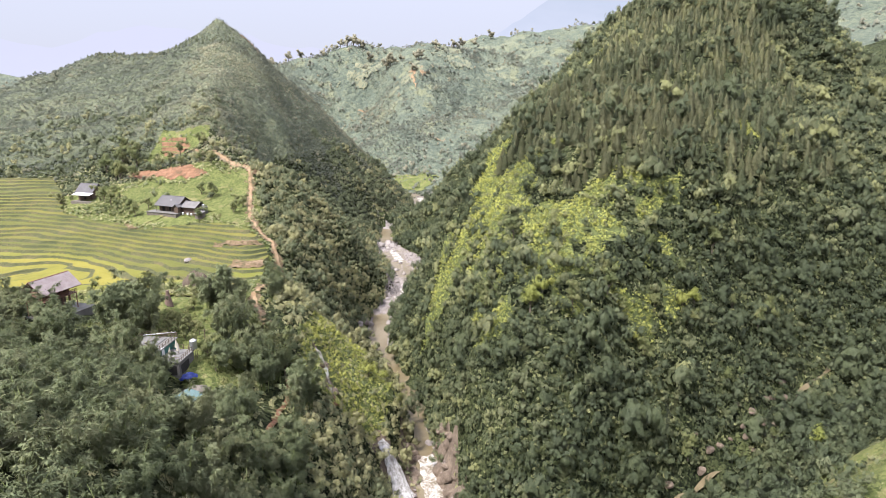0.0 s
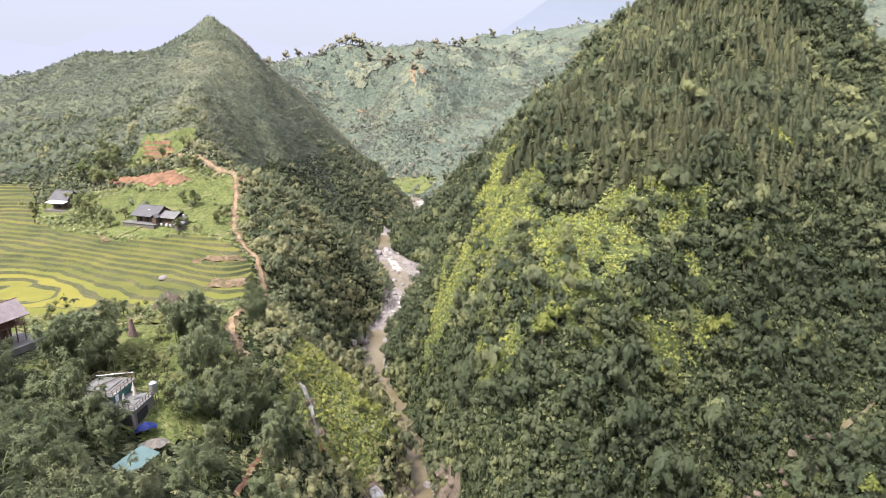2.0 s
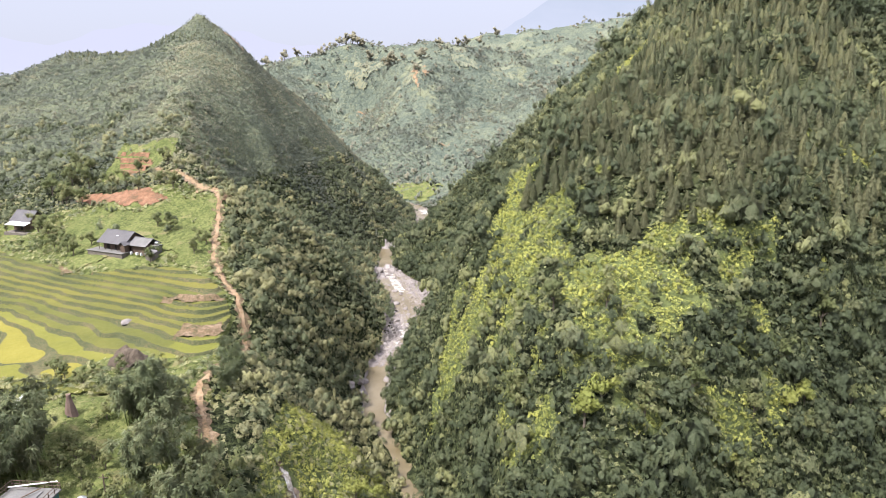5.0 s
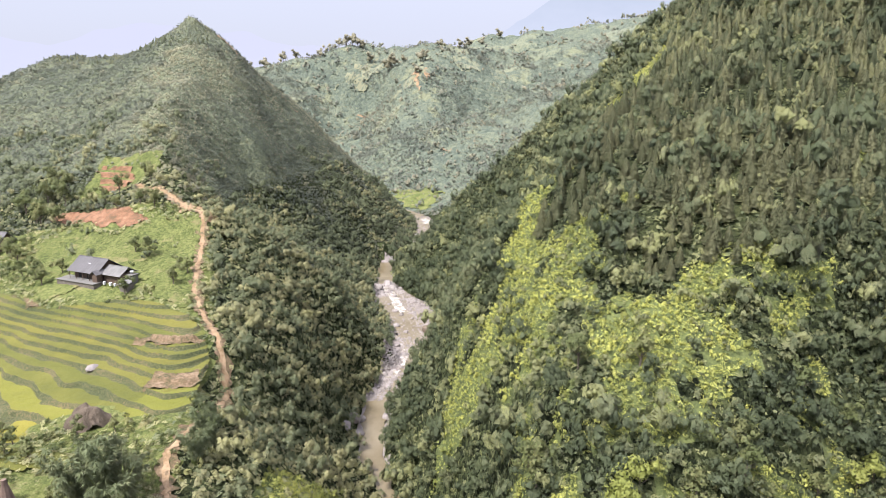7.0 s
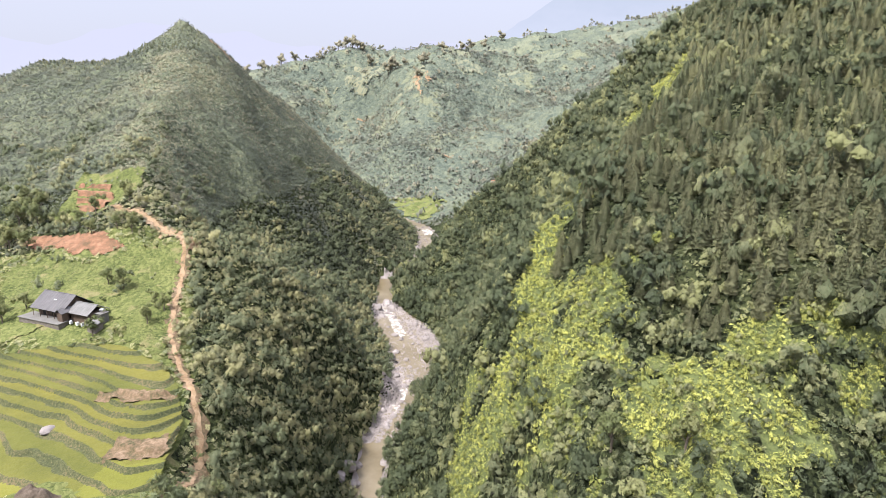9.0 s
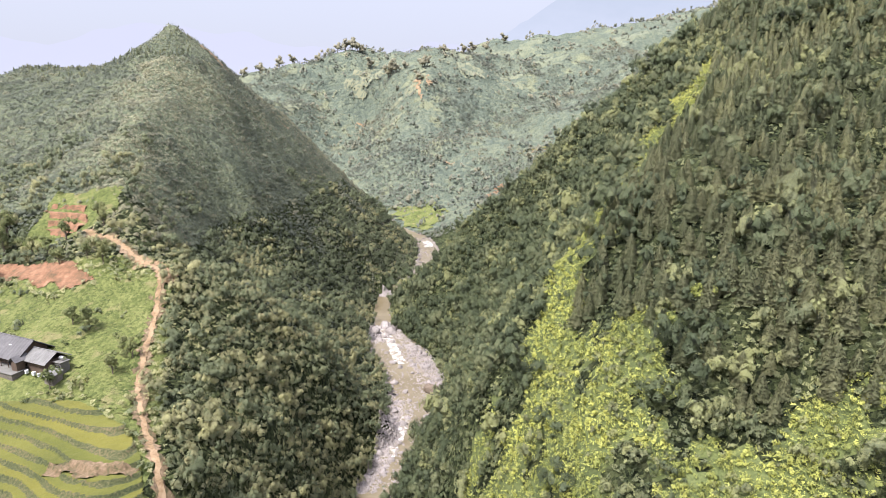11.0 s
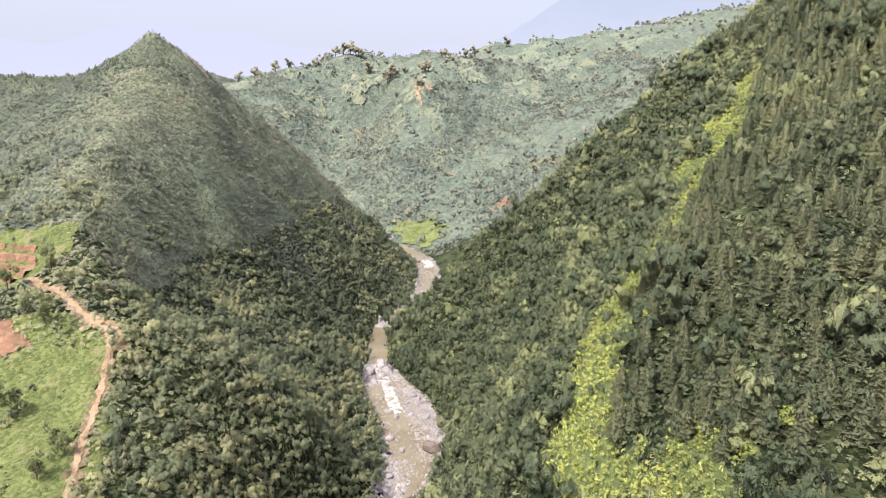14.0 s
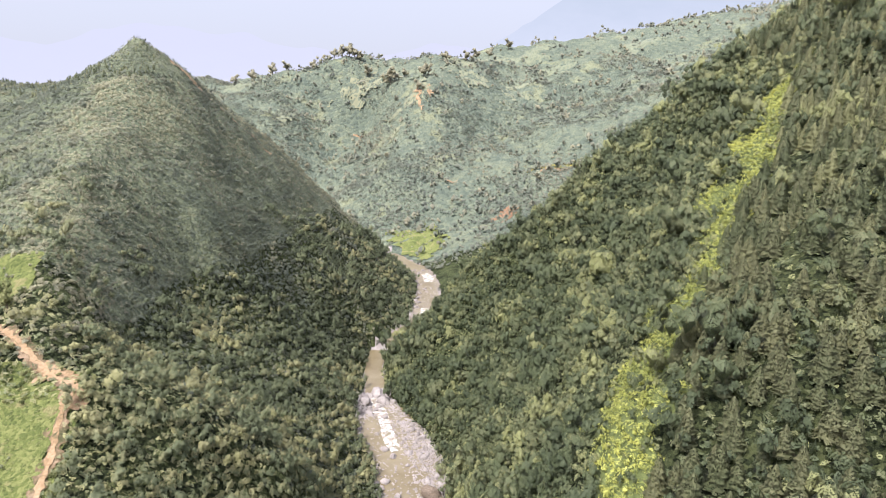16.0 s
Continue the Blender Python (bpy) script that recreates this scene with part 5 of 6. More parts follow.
L_LIME = foliage("lime_leaves", (0.10, 0.135, 0.032), (0.17, 0.215, 0.045), (0.22, 0.26, 0.06), (0.29, 0.33, 0.08))
rng = np.random.default_rng(9)
tree_kinds = [tree(400 + k, "rounded dark green broadleaf tree on the lower hillside", sized(*NEAR_TREES[k], 0, 2.2), "hillside trees") for k in range(5)]
for k, (px, py, pz) in enumerate(NEAR_TREES[5:]):
    place(tree_kinds[k % 5], sized(px, py, pz - 0.2, rng.uniform(0, 6.28), rng.uniform(1.5, 2.9), rng.uniform(0.95, 1.3)))
lime = tree(420, "bright lime-green tree standing out of the darker woods", sized(21, 139, float(ground(21, 139)), 0.4, 3.0), "hillside trees", L_LIME)
for px, py, s in [(24, 141, 2.4), (62, 150, 2.4), (66, 152, 2.0), (88, 128, 2.4), (36, 196, 1.8), (47, 141, 1.8), (-14, 160, 2.0), (-17, 155, 1.8), (-20, 150, 2.0), (-18, 168, 1.7)]:
    place(lime, sized(px, py, float(ground(px, py)), px, s))
leafy = tree(430, "fresh green leafy tree standing over the yard", sized(-39, 131, float(ground(-39, 131)), 0.9, 2.6), "yard trees", L_YARD)
for px, py, s in [(-36, 128, 2.4), (-41, 134, 2.5), (-37, 135, 2.3), (-34, 131, 2.0), (-43.5, 131, 2.2), (-61, 127, 1.6), (-58, 131, 1.5), (-63, 133, 1.3), (-55, 129, 1.4), (-59, 122, 1.5), (-50, 122, 1.6), (-47, 124, 1.7), (-61, 141, 1.3), (-45, 137, 1.8), (-47, 116.5, 1.5), (-49.5, 119, 1.5), (-53, 121, 1.4)]:
    place(leafy, sized(px, py, float(ground(px, py)) - 0.2, px, s, 1.1))
for k in range(34):                   # lighter trees scattered through the lower hillside
    px, py = rng.uniform(10, 95), rng.uniform(128, 170)
    if float(ground(px, py)) < 58 and free(np.array([px]), np.array([py]))[0]:
        tagged(place(leafy, sized(px, py, float(ground(px, py)) - 0.2, k, rng.uniform(1.5, 2.8), 1.15)), "mid-green leafy tree among the darker hillside woods", group="hillside trees")
# single trees about the farm, the yard and the fields
for k, (px, py, s) in enumerate([(-88.5, 217.5, 1.9), (-116, 226, 2.2), (-120, 230, 2.4), (-126, 233, 2.0), (-113, 231, 1.8), (-77, 221, 2.0), (-75, 226, 1.8), (-78, 228, 1.6), (-90, 236, 2.4), (-95, 238, 1.9), (-138, 246, 2.6), (-134, 243, 2.2),
                                 (-142, 250, 2.4), (-160, 252, 2.2), (-112, 262, 2.0), (-104, 262, 1.9), (-98, 259, 2.2), (-120, 270, 2.1), (-128, 275, 2.3), (-112, 284, 2.2), (-108, 279, 2.2), (-142, 268, 3.2), (-146, 272, 3.4), (-140, 280, 3.0), (-147, 281, 3.4), (-152, 276, 3.2), (-144, 288, 3.0), (-150, 290, 3.2), (-135, 266, 2.4), (-118, 276, 2.4),
                                 (-70, 150, 1.6), (-76, 153, 1.7), (-78, 147, 1.2), (-62, 145, 1.3), (-60, 130, 1.6), (-66, 126, 1.8), (-72, 131, 1.5), (-57, 126, 1.5), (-54, 151, 1.6), (-52, 135, 1.8), (-90, 150, 1.5), (-96, 148, 1.8),
                                 (76, 118, 3.6), (80, 112, 3.0), (86, 116, 2.6), (52, 108, 2.6), (60, 104, 2.2), (-48, 170, 1.6), (-46, 178, 1.5), (-64, 164, 1.3), (-69, 161, 1.5), (-80, 160, 1.4), (-84, 163, 1.2)]):
    tagged(place(tree_kinds[k % 5] if px > 0 else leafy, sized(px, py, float(ground(px, py)) - 0.1, k * 1.3, s, 1.1)), "bushy green tree beside the farm, fields and yards", group="farm trees")


def pine_tree(seed, m):
    root = empty("pine_tree", m, "young olive-green pine with upswept whorls of branches", "pine tree", "pine slope")
    tri_part("trunk", stem([(0, 0, -0.05), (0, 0, 0.4), (0, 0, 0.8)], (0.018, 0.012, 0.003)), M_BARK, root)
    tri_part("crown", conifer(seed, 520, 0.075, 8, 14), L_PINE, root)
    return root


pine_kinds = [pine_tree(500 + k, sized(*NEAR_PINES[k], 0, 4.5)) for k in range(5)]
for k, (px, py, pz) in enumerate(NEAR_PINES[5:]):
    place(pine_kinds[k % 5], sized(px, py, pz - 0.15, rng.uniform(0, 6.28), rng.uniform(3.8, 7.2), rng.uniform(0.85, 1.1)))


for k in range(30):                   # young trees along the western crest
    u = k / 29
    px, py = -172 - 118 * u + 3 * math.sin(k * 2.1), 466 + 50 * u ** 0.8 + 5 * math.cos(k * 1.7)
    place(pine_kinds[k % 5], sized(px, py, float(ground(px, py)) - 0.3, k, 2.0 + 1.3 * abs(math.sin(k * 1.3)), 1.1))


far_kind = tree(450, "crown of a tree on the far crest, haze painted into its leaves", sized(-76, 896, float(ground(-76, 896)), 0, 7), "crest trees", L_FAR, 7, 330, 0.85)
for px, py, s in [(-80, 900, 5), (-70, 893, 5), (-128, 968, 6), (-136, 975, 7), (-145, 974, 6), (-120, 965, 5), (-155, 970, 5), (-36, 880, 6), (-30, 886, 5), (-10, 940, 5), (30, 1010, 6), (52, 1062, 6), (-180, 960, 5), (-215, 958, 5), (-230, 950, 6), (-255, 946, 6), (-275, 940, 5), (-40, 840, 5), (16, 960, 5),
                  (-108, 940, 6), (80, 1080, 6), (-60, 905, 4)]:
    place(far_kind, sized(px, py, float(ground(px, py)) - 0.5, px, s))


# ---- rocks and falling water ----
def rock_mesh(seed, mat, cuts=2):
    bm = bmesh.new()
    bmesh.ops.create_icosphere(bm, subdivisions=cuts, radius=1.0)
    off = Vector((seed * 7.3, seed * 3.1, seed))
    for v in bm.verts:
        n = v.co.normalized()
        d = 1 + 0.35 * noise.noise(n * 1.1 + off) + 0.16 * noise.noise(n * 2.6 + off)
        v.co = Vector((n.x, n.y * 0.8, n.z * 0.62)) * d
        v.co.z = max(v.co.z, -0.4)
    me = bpy.data.meshes.new("boulder")
    bm.to_mesh(me)
    bm.free()
    me.materials.append(mat)
    return me


ROCKS = [rock_mesh(k + 1, M_ROCK) for k in range(7)]
ROCKS_BROWN = [rock_mesh(k + 11, M_ROCK_BROWN) for k in range(7)]


def boulder(k, x, y, z, s, label="weathered pale boulder lying in the riverbed", kinds=ROCKS):
    ob = new("boulder", kinds[k % 7])
    ob.matrix_world = Matrix.LocRotScale((x, y, z + 0.1 * s), Euler((0.2 * math.sin(k), 0.2 * math.cos(k * 3), k * 2.4)), (s, s, s))
    return tagged(ob, label, "boulder", "river boulders")


boulder(0, -10.5, 309.5, 4.6, 3.4, "large dark boulder standing in the brown river", ROCKS_BROWN)
for k, (px, py, s) in enumerate([(-31, 366, 3.0), (-34, 372, 3.4), (-31, 374, 2.6), (-38, 362, 2.6), (-27, 333, 1.8), (-24, 329, 1.6), (-30, 229, 2.2), (-32, 233, 2.8), (-31, 238, 2.4), (-33, 226, 2.0), (-21, 246, 2.4), (-22, 240, 2.2), (-3.6, 151, 1.5), (-3.2, 156, 1.6), (-3.0, 161, 1.3)]):
    boulder(k + 1, px, py, max(float(np.interp(py, river[:, 1], river[:, 2])), float(ground(px, py)) - 0.2), s)
rng = np.random.default_rng(12)
for k in range(70):                   # stained rocks crowding the channel below and beside the waterfall
    py = rng.uniform(114, 149)
    side = 1 if k % 3 else -1
    px = float(river_x(py)) + side * (float(river_width(py)) + rng.uniform(-0.9, 3.2 if side > 0 else 1.6))
    s = rng.uniform(1.0, 2.3) + (0.9 if k % 7 == 0 else 0)
    if line_distance(np.array([px]), np.array([py]), fall)[0][0] > 2.4 + s:
        boulder(k, px, py, float(ground(px, py)) - 0.15, s, "brown stained rock wedged along the foaming channel", ROCKS_BROWN)
for k in range(30):                   # rocks along the side stream
    at = stream[rng.integers(len(stream) * 5 // 10, len(stream) * 8 // 10)]
    px, py = float(at[0] + rng.normal(0, 1.8)), float(at[1] + rng.normal(0, 1.8))
    boulder(k, px, py, float(ground(px, py)) - 0.1, rng.uniform(0.5, 1.5), "brown stained rock lying beside the side stream", ROCKS_BROWN)
count = 0
while count < 165:
    py = rng.uniform(256, 372) if count < 140 else rng.uniform(440, 545)
    w = float(river_width(py))
    u = rng.uniform(-1.1, 1.1)
    bar = u < 0.0 if py < 302 else u > 0.15
    if py < 352 and not (bar or rng.uniform() < 0.12):
        continue
    px = float(river_x(py)) + u * w
    boulder(count, px, py, float(np.interp(py, river[:, 1], river[:, 2])) + 0.15, rng.uniform(0.5, 1.45) * (1.25 if abs(u) > 0.7 else 1.0))
    count += 1


def stone_bed():
    """The many small stones of the river bars, in one mesh."""
    rng = np.random.default_rng(5)
    n = 8600
    y = np.r_[rng.uniform(250, 372, 7200), rng.uniform(440, 545, 1300), rng.uniform(118, 165, 100)]
    w = river_width(y)
    bar = np.where(y < 302, rng.uniform(-1.25, 0.05, n), rng.uniform(0.1, 1.25, n))
    u = np.where(rng.uniform(size=n) < 0.72, bar, rng.uniform(-1.25, 1.25, n))
    u = np.where(y > 352, rng.uniform(-1.2, 1.2, n), u)
    u = np.where(y < 170, np.sign(rng.uniform(-1, 1, n)) * rng.uniform(0.75, 1.3, n), u)
    keep = rng.uniform(size=n) < 0.55 + 0.45 * (np.abs(u) > 0.5)
    y, w, u = y[keep], w[keep], u[keep]
    x = river_x(y) + u * w
    z = np.maximum(np.interp(y, river[:, 1], river[:, 2]) + 0.12, ground(x, y)) + 0.05
    templates = []
    for k in range(5):
        r = np.random.default_rng(k)
        templates.append((OCTA_V * r.uniform(0.75, 1.25, (6, 1)) * np.array([1, 0.8, 0.6]), OCTA_F, OCTA_V))
    ob = plant_mass("river_stones", templates, x, y, z, rng.uniform(0.2, 0.8, len(x)), np.ones(len(x)), M_ROCK, rng, 0.0)
    return tagged(ob, "pale pinkish stones and gravel of the river bars", "stones", kind="stuff")


stone_bed()


def rapids(name, pts, half, lift, label, rough=0.25):
    line = spline(pts, 1.0)
    ob = ribbon(name, line, half, lambda x, y, l: np.repeat(l[:, 2:3], x.shape[1], 1) + lift, M_FOAM, 9, rough, 17)
    return tagged(ob, label, "white water", kind="structure")


rapids("rapids", [(-34.5, 369, 5.1), (-33, 362, 5.0), (-30, 355, 4.9), (-28, 347, 4.75), (-26, 339, 4.65), (-23, 332, 4.5)], 2.2, 0.35, "white rapids tumbling between boulders")
rapids("rapids", [(-19, 291, 3.95), (-20, 284, 3.85), (-21, 276, 3.7), (-23, 266, 3.5)], 1.7, 0.35, "white rapids beside the stone bar")
rapids("rapids", [(-18, 470, 6.8), (-19, 460, 6.6), (-20, 452, 6.5)], 2.5, 0.4, "white rapids far up the gorge")
rapids("rapids", [(-21, 535, 7.9), (-18, 526, 7.7), (-18, 517, 7.6)], 3.0, 0.4, "white rapids far up the gorge")
rapids("rapids", [(-4.6, 145, 1.4), (-3.6, 140, 1.3), (-2.9, 135, 1.0), (-2, 130, 0.8), (-2.5, 125, 0.5), (-2.5, 119, 0.1), (-1, 112, -0.5)], 2.4, 0.45, "foaming pool below the waterfall", 0.35)


def waterfall():
    line = fall
    ob = ribbon("waterfall", line, np.interp(np.arange(len(line)), [0, 9, 16, len(line) - 1], [1.2, 1.9, 2.6, 3.4]), lambda x, y, l: np.maximum(l[:, 2:3] + 0.1, ground(x, y) + 0.25), M_FALL, 15, 0.35, 23, 0.5)
    return tagged(ob, "broad white waterfall sliding down a rock face", "waterfall", kind="structure")


waterfall()
ob = ribbon("small_cascade", cascade, 0.55, lambda x, y, l: ground(x, y) + 0.2, M_FOAM, 7, 0.25, 41, 0.05, 0.8)
tagged(ob, "thin white cascade running down a rocky gully", "waterfall", kind="structure")
for k in range(24):
    at = cascade[(k * 5) % len(cascade)]
    px, py = float(at[0] + (0.7 + 0.15 * (k % 5)) * (1 if k % 2 else -1)), float(at[1] + 0.3 * (k % 3))
    boulder(k, px, py, float(ground(px, py)) - 0.1, 0.5 + 0.12 * (k % 4), "brown rock at the edge of the small cascade", ROCKS_BROWN)


# ---- buildings ----
M_ROOF_GREY = mottled("grey_roof_sheet", [(0.3, (0.056, 0.052, 0.053)), (0.55, (0.088, 0.082, 0.083)), (0.8, (0.130, 0.121, 0.118))], 0.5, 4.0, 0.8, 0.0, bump=0.3, dist=0.05)
M_ROOF_PALE = mottled("weathered_pale_roof", [(0.3, (0.085, 0.080, 0.076)), (0.55, (0.130, 0.124, 0.118)), (0.8, (0.190, 0.180, 0.170))], 0.6, 5.0, 0.85, bump=0.3, dist=0.05)
M_ROOF_TEAL = mottled("turquoise_roof_sheet", [(0.3, (0.058, 0.095, 0.090)), (0.6, (0.085, 0.128, 0.122)), (0.8, (0.14, 0.18, 0.172))], 0.8, 5.0, 0.5, 0.1, bump=0.2, dist=0.03)
M_SHINGLE = mottled("grey_pink_wood_shingle", [(0.25, (0.120, 0.090, 0.086)), (0.5, (0.188, 0.154, 0.150)), (0.8, (0.270, 0.232, 0.225))], 0.9, 6.0, 0.85, bump=0.5, dist=0.04)
M_TIMBER = mottled("dark_timber", [(0.3, (0.05, 0.035, 0.026)), (0.7, (0.13, 0.09, 0.065))], 1.2, 9.0, 0.8, stretch=(1, 1, 0.2))
M_RED_TIMBER = mottled("red_brown_timber", [(0.3, (0.11, 0.055, 0.04)), (0.7, (0.21, 0.11, 0.08))], 1.2, 9.0, 0.7, stretch=(1, 1, 0.2))
M_CONCRETE = mottled("grey_concrete", [(0.3, (0.075, 0.070, 0.064)), (0.55, (0.125, 0.118, 0.108)), (0.8, (0.185, 0.175, 0.165))], 0.4, 4.0, 0.9, bump=0.4, dist=0.04)
M_STONE_WALL = mottled("rubble_stone", [(0.3, (0.075, 0.064, 0.053)), (0.55, (0.143, 0.124, 0.105)), (0.8, (0.225, 0.203, 0.180))], 1.4, 5.0, 0.95, bump=0.8, dist=0.1)
M_TEAL_WALL = mottled("teal_painted_wall", [(0.3, (0.035, 0.10, 0.085)), (0.7, (0.06, 0.15, 0.125))], 0.7, 5.0, 0.8)
M_STEEL = mottled("stainless_steel", [(0.3, (0.45, 0.45, 0.46)), (0.7, (0.62, 0.62, 0.63))], 2.0, 8.0, 0.3, 0.9)
M_TARP = mottled("blue_tarpaulin", [(0.3, (0.009, 0.016, 0.099)), (0.7, (0.018, 0.032, 0.162))], 0.8, 3.0, 0.45, bump=0.8, dist=0.2)
M_WHITE = mottled("white_sheet", [(0.3, (0.440, 0.440, 0.432)), (0.7, (0.592, 0.592, 0.584))], 0.7, 4.0, 0.6)
M_BRICK = mottled("brown_brick", [(0.3, (0.09, 0.06, 0.048)), (0.7, (0.18, 0.125, 0.10))], 0.8, 6.0, 0.95, bump=0.6, dist=0.06)
M_BRUSH = mottled("dry_brush", [(0.3, (0.055, 0.042, 0.03)), (0.55, (0.105, 0.08, 0.058)), (0.8, (0.18, 0.145, 0.11))], 0.8, 3.0, 0.95, bump=1.0, dist=0.4)
# Near-black sheets on solid walls paint the shade inside openings, doors and windows.
M_DARK = mottled("opening_shade", [(0.3, (0.012, 0.011, 0.010)), (0.7, (0.03, 0.028, 0.025))], 1.0, 5.0, 0.9)
M_CANVAS = mottled("beige_canvas", [(0.3, (0.28, 0.25, 0.20)), (0.7, (0.40, 0.37, 0.31))], 1.0, 6.0, 0.9)


def block(name, x0, x1, y0, y1, z0, z1, mat, parent, label="", bevel=0.04):
    bm = bmesh.new()
    bmesh.ops.create_cube(bm, size=1.0, matrix=Matrix.LocRotScale(((x0 + x1) / 2, (y0 + y1) / 2, (z0 + z1) / 2), None, (x1 - x0, y1 - y0, z1 - z0)))
    if bevel:
        bmesh.ops.bevel(bm, geom=bm.edges[:], offset=min(bevel, (x1 - x0) / 4, (y1 - y0) / 4, (z1 - z0) / 4), segments=1, affect="EDGES")
    return part(name, bm, mat, parent, label)


def slab(name, corners, thick, mat, parent, label="", seams=0):
    """A thick sheet through four corners (a sloping roof), corrugated from eave to ridge."""
    c = [Vector(p) for p in corners]
    nrm = (c[1] - c[0]).cross(c[3] - c[0]).normalized()
    bm = bmesh.new()

    def plate(q, lo, hi):
        v = [bm.verts.new(p + nrm * h) for h in (lo, hi) for p in q]
        for f in ((3, 2, 1, 0), (4, 5, 6, 7), (0, 1, 5, 4), (1, 2, 6, 5), (2, 3, 7, 6), (3, 0, 4, 7)):
            bm.faces.new([v[i] for i in f])
    if seams:
        n = seams * 4
        rows = [[bm.verts.new(p.lerp(q, k / n)) for k in range(n + 1)] for p, q in ((c[0], c[1]), (c[3], c[2]))]
        for k in range(n + 1):
            for row in rows:
                row[k].co += nrm * (0.05 if k % 4 in (1, 2) else 0.0)
        low = [[bm.verts.new(v.co - nrm * thick) for v in row] for row in rows]
        for k in range(n):
            bm.faces.new((rows[0][k], rows[0][k + 1], rows[1][k + 1], rows[1][k]))
            bm.faces.new((low[0][k + 1], low[0][k], low[1][k], low[1][k + 1]))
            bm.faces.new((low[0][k], low[0][k + 1], rows[0][k + 1], rows[0][k]))
            bm.faces.new((low[1][k + 1], low[1][k], rows[1][k], rows[1][k + 1]))
        for k in (0, n):
            bm.faces.new((low[0][k], rows[0][k], rows[1][k], low[1][k]))
    else:
        plate(c, -thick, 0)
    bmesh.ops.recalc_face_normals(bm, faces=bm.faces[:])
    return part(name, bm, mat, parent, label)


def gable_roof(root, x0, x1, y0, y1, eave, ridge, mat, label="", seams=10, lean=0.5):
    """Two slopes that meet in a ridge along x; lean: where between y0 and y1 the ridge runs."""
    ym = y0 + (y1 - y0) * lean
    slab("roof_slope", [(x0, y0, eave), (x1, y0, eave), (x1, ym, ridge), (x0, ym, ridge)], 0.12, mat, root, label, seams)
    slab("roof_slope", [(x1, y1, eave), (x0, y1, eave), (x0, ym, ridge), (x1, ym, ridge)], 0.12, mat, root, label, seams)
    block("ridge_cap", x0 - 0.05, x1 + 0.05, ym - 0.14, ym + 0.14, ridge - 0.04, ridge + 0.09, mat, root)


def gable_wall(root, x, y0, y1, z0, eave, ridge, lean=0.5, mat=None, thick=0.18):
    bm = bmesh.new()
    ym = y0 + (y1 - y0) * lean
    pts = [(y0, z0), (y1, z0), (y1, eave), (ym, ridge), (y0, eave)]
    a = [bm.verts.new((x, y, z)) for y, z in pts]
    b = [bm.verts.new((x + thick, y, z)) for y, z in pts]
    bm.faces.new(a[::-1])
    bm.faces.new(b)
    for i in range(5):
        bm.faces.new([a[i], a[(i + 1) % 5], b[(i + 1) % 5], b[i]])
    bmesh.ops.recalc_face_normals(bm, faces=bm.faces[:])
    return part("gable_wall", bm, mat or M_TIMBER, root)


def tube(name, p0, p1, r, mat, parent, sides=8, label="", r1=None):
    p0, p1 = Vector(p0), Vector(p1)
    d = p1 - p0
    bm = bmesh.new()
    m = Matrix.Translation((p0 + p1) / 2) @ d.to_track_quat("Z", "Y").to_matrix().to_4x4()
    bmesh.ops.create_cone(bm, cap_ends=True, segments=sides, radius1=r, radius2=r if r1 is None else r1, depth=d.length, matrix=m)
    return part(name, bm, mat, parent, label)


def rail_run(root, p0, p1, height, mat, posts):
    """A railing between two points: top and middle rail and upright posts."""
    p0, p1 = Vector(p0), Vector(p1)
    for h in (height, height * 0.5):
        tube("rail", p0 + Vector((0, 0, h)), p1 + Vector((0, 0, h)), 0.05, mat, root, 6)
    for k in range(posts + 1):
        q = p0.lerp(p1, k / posts)
        tube("post", q, q + Vector((0, 0, height)), 0.06, mat, root, 6)


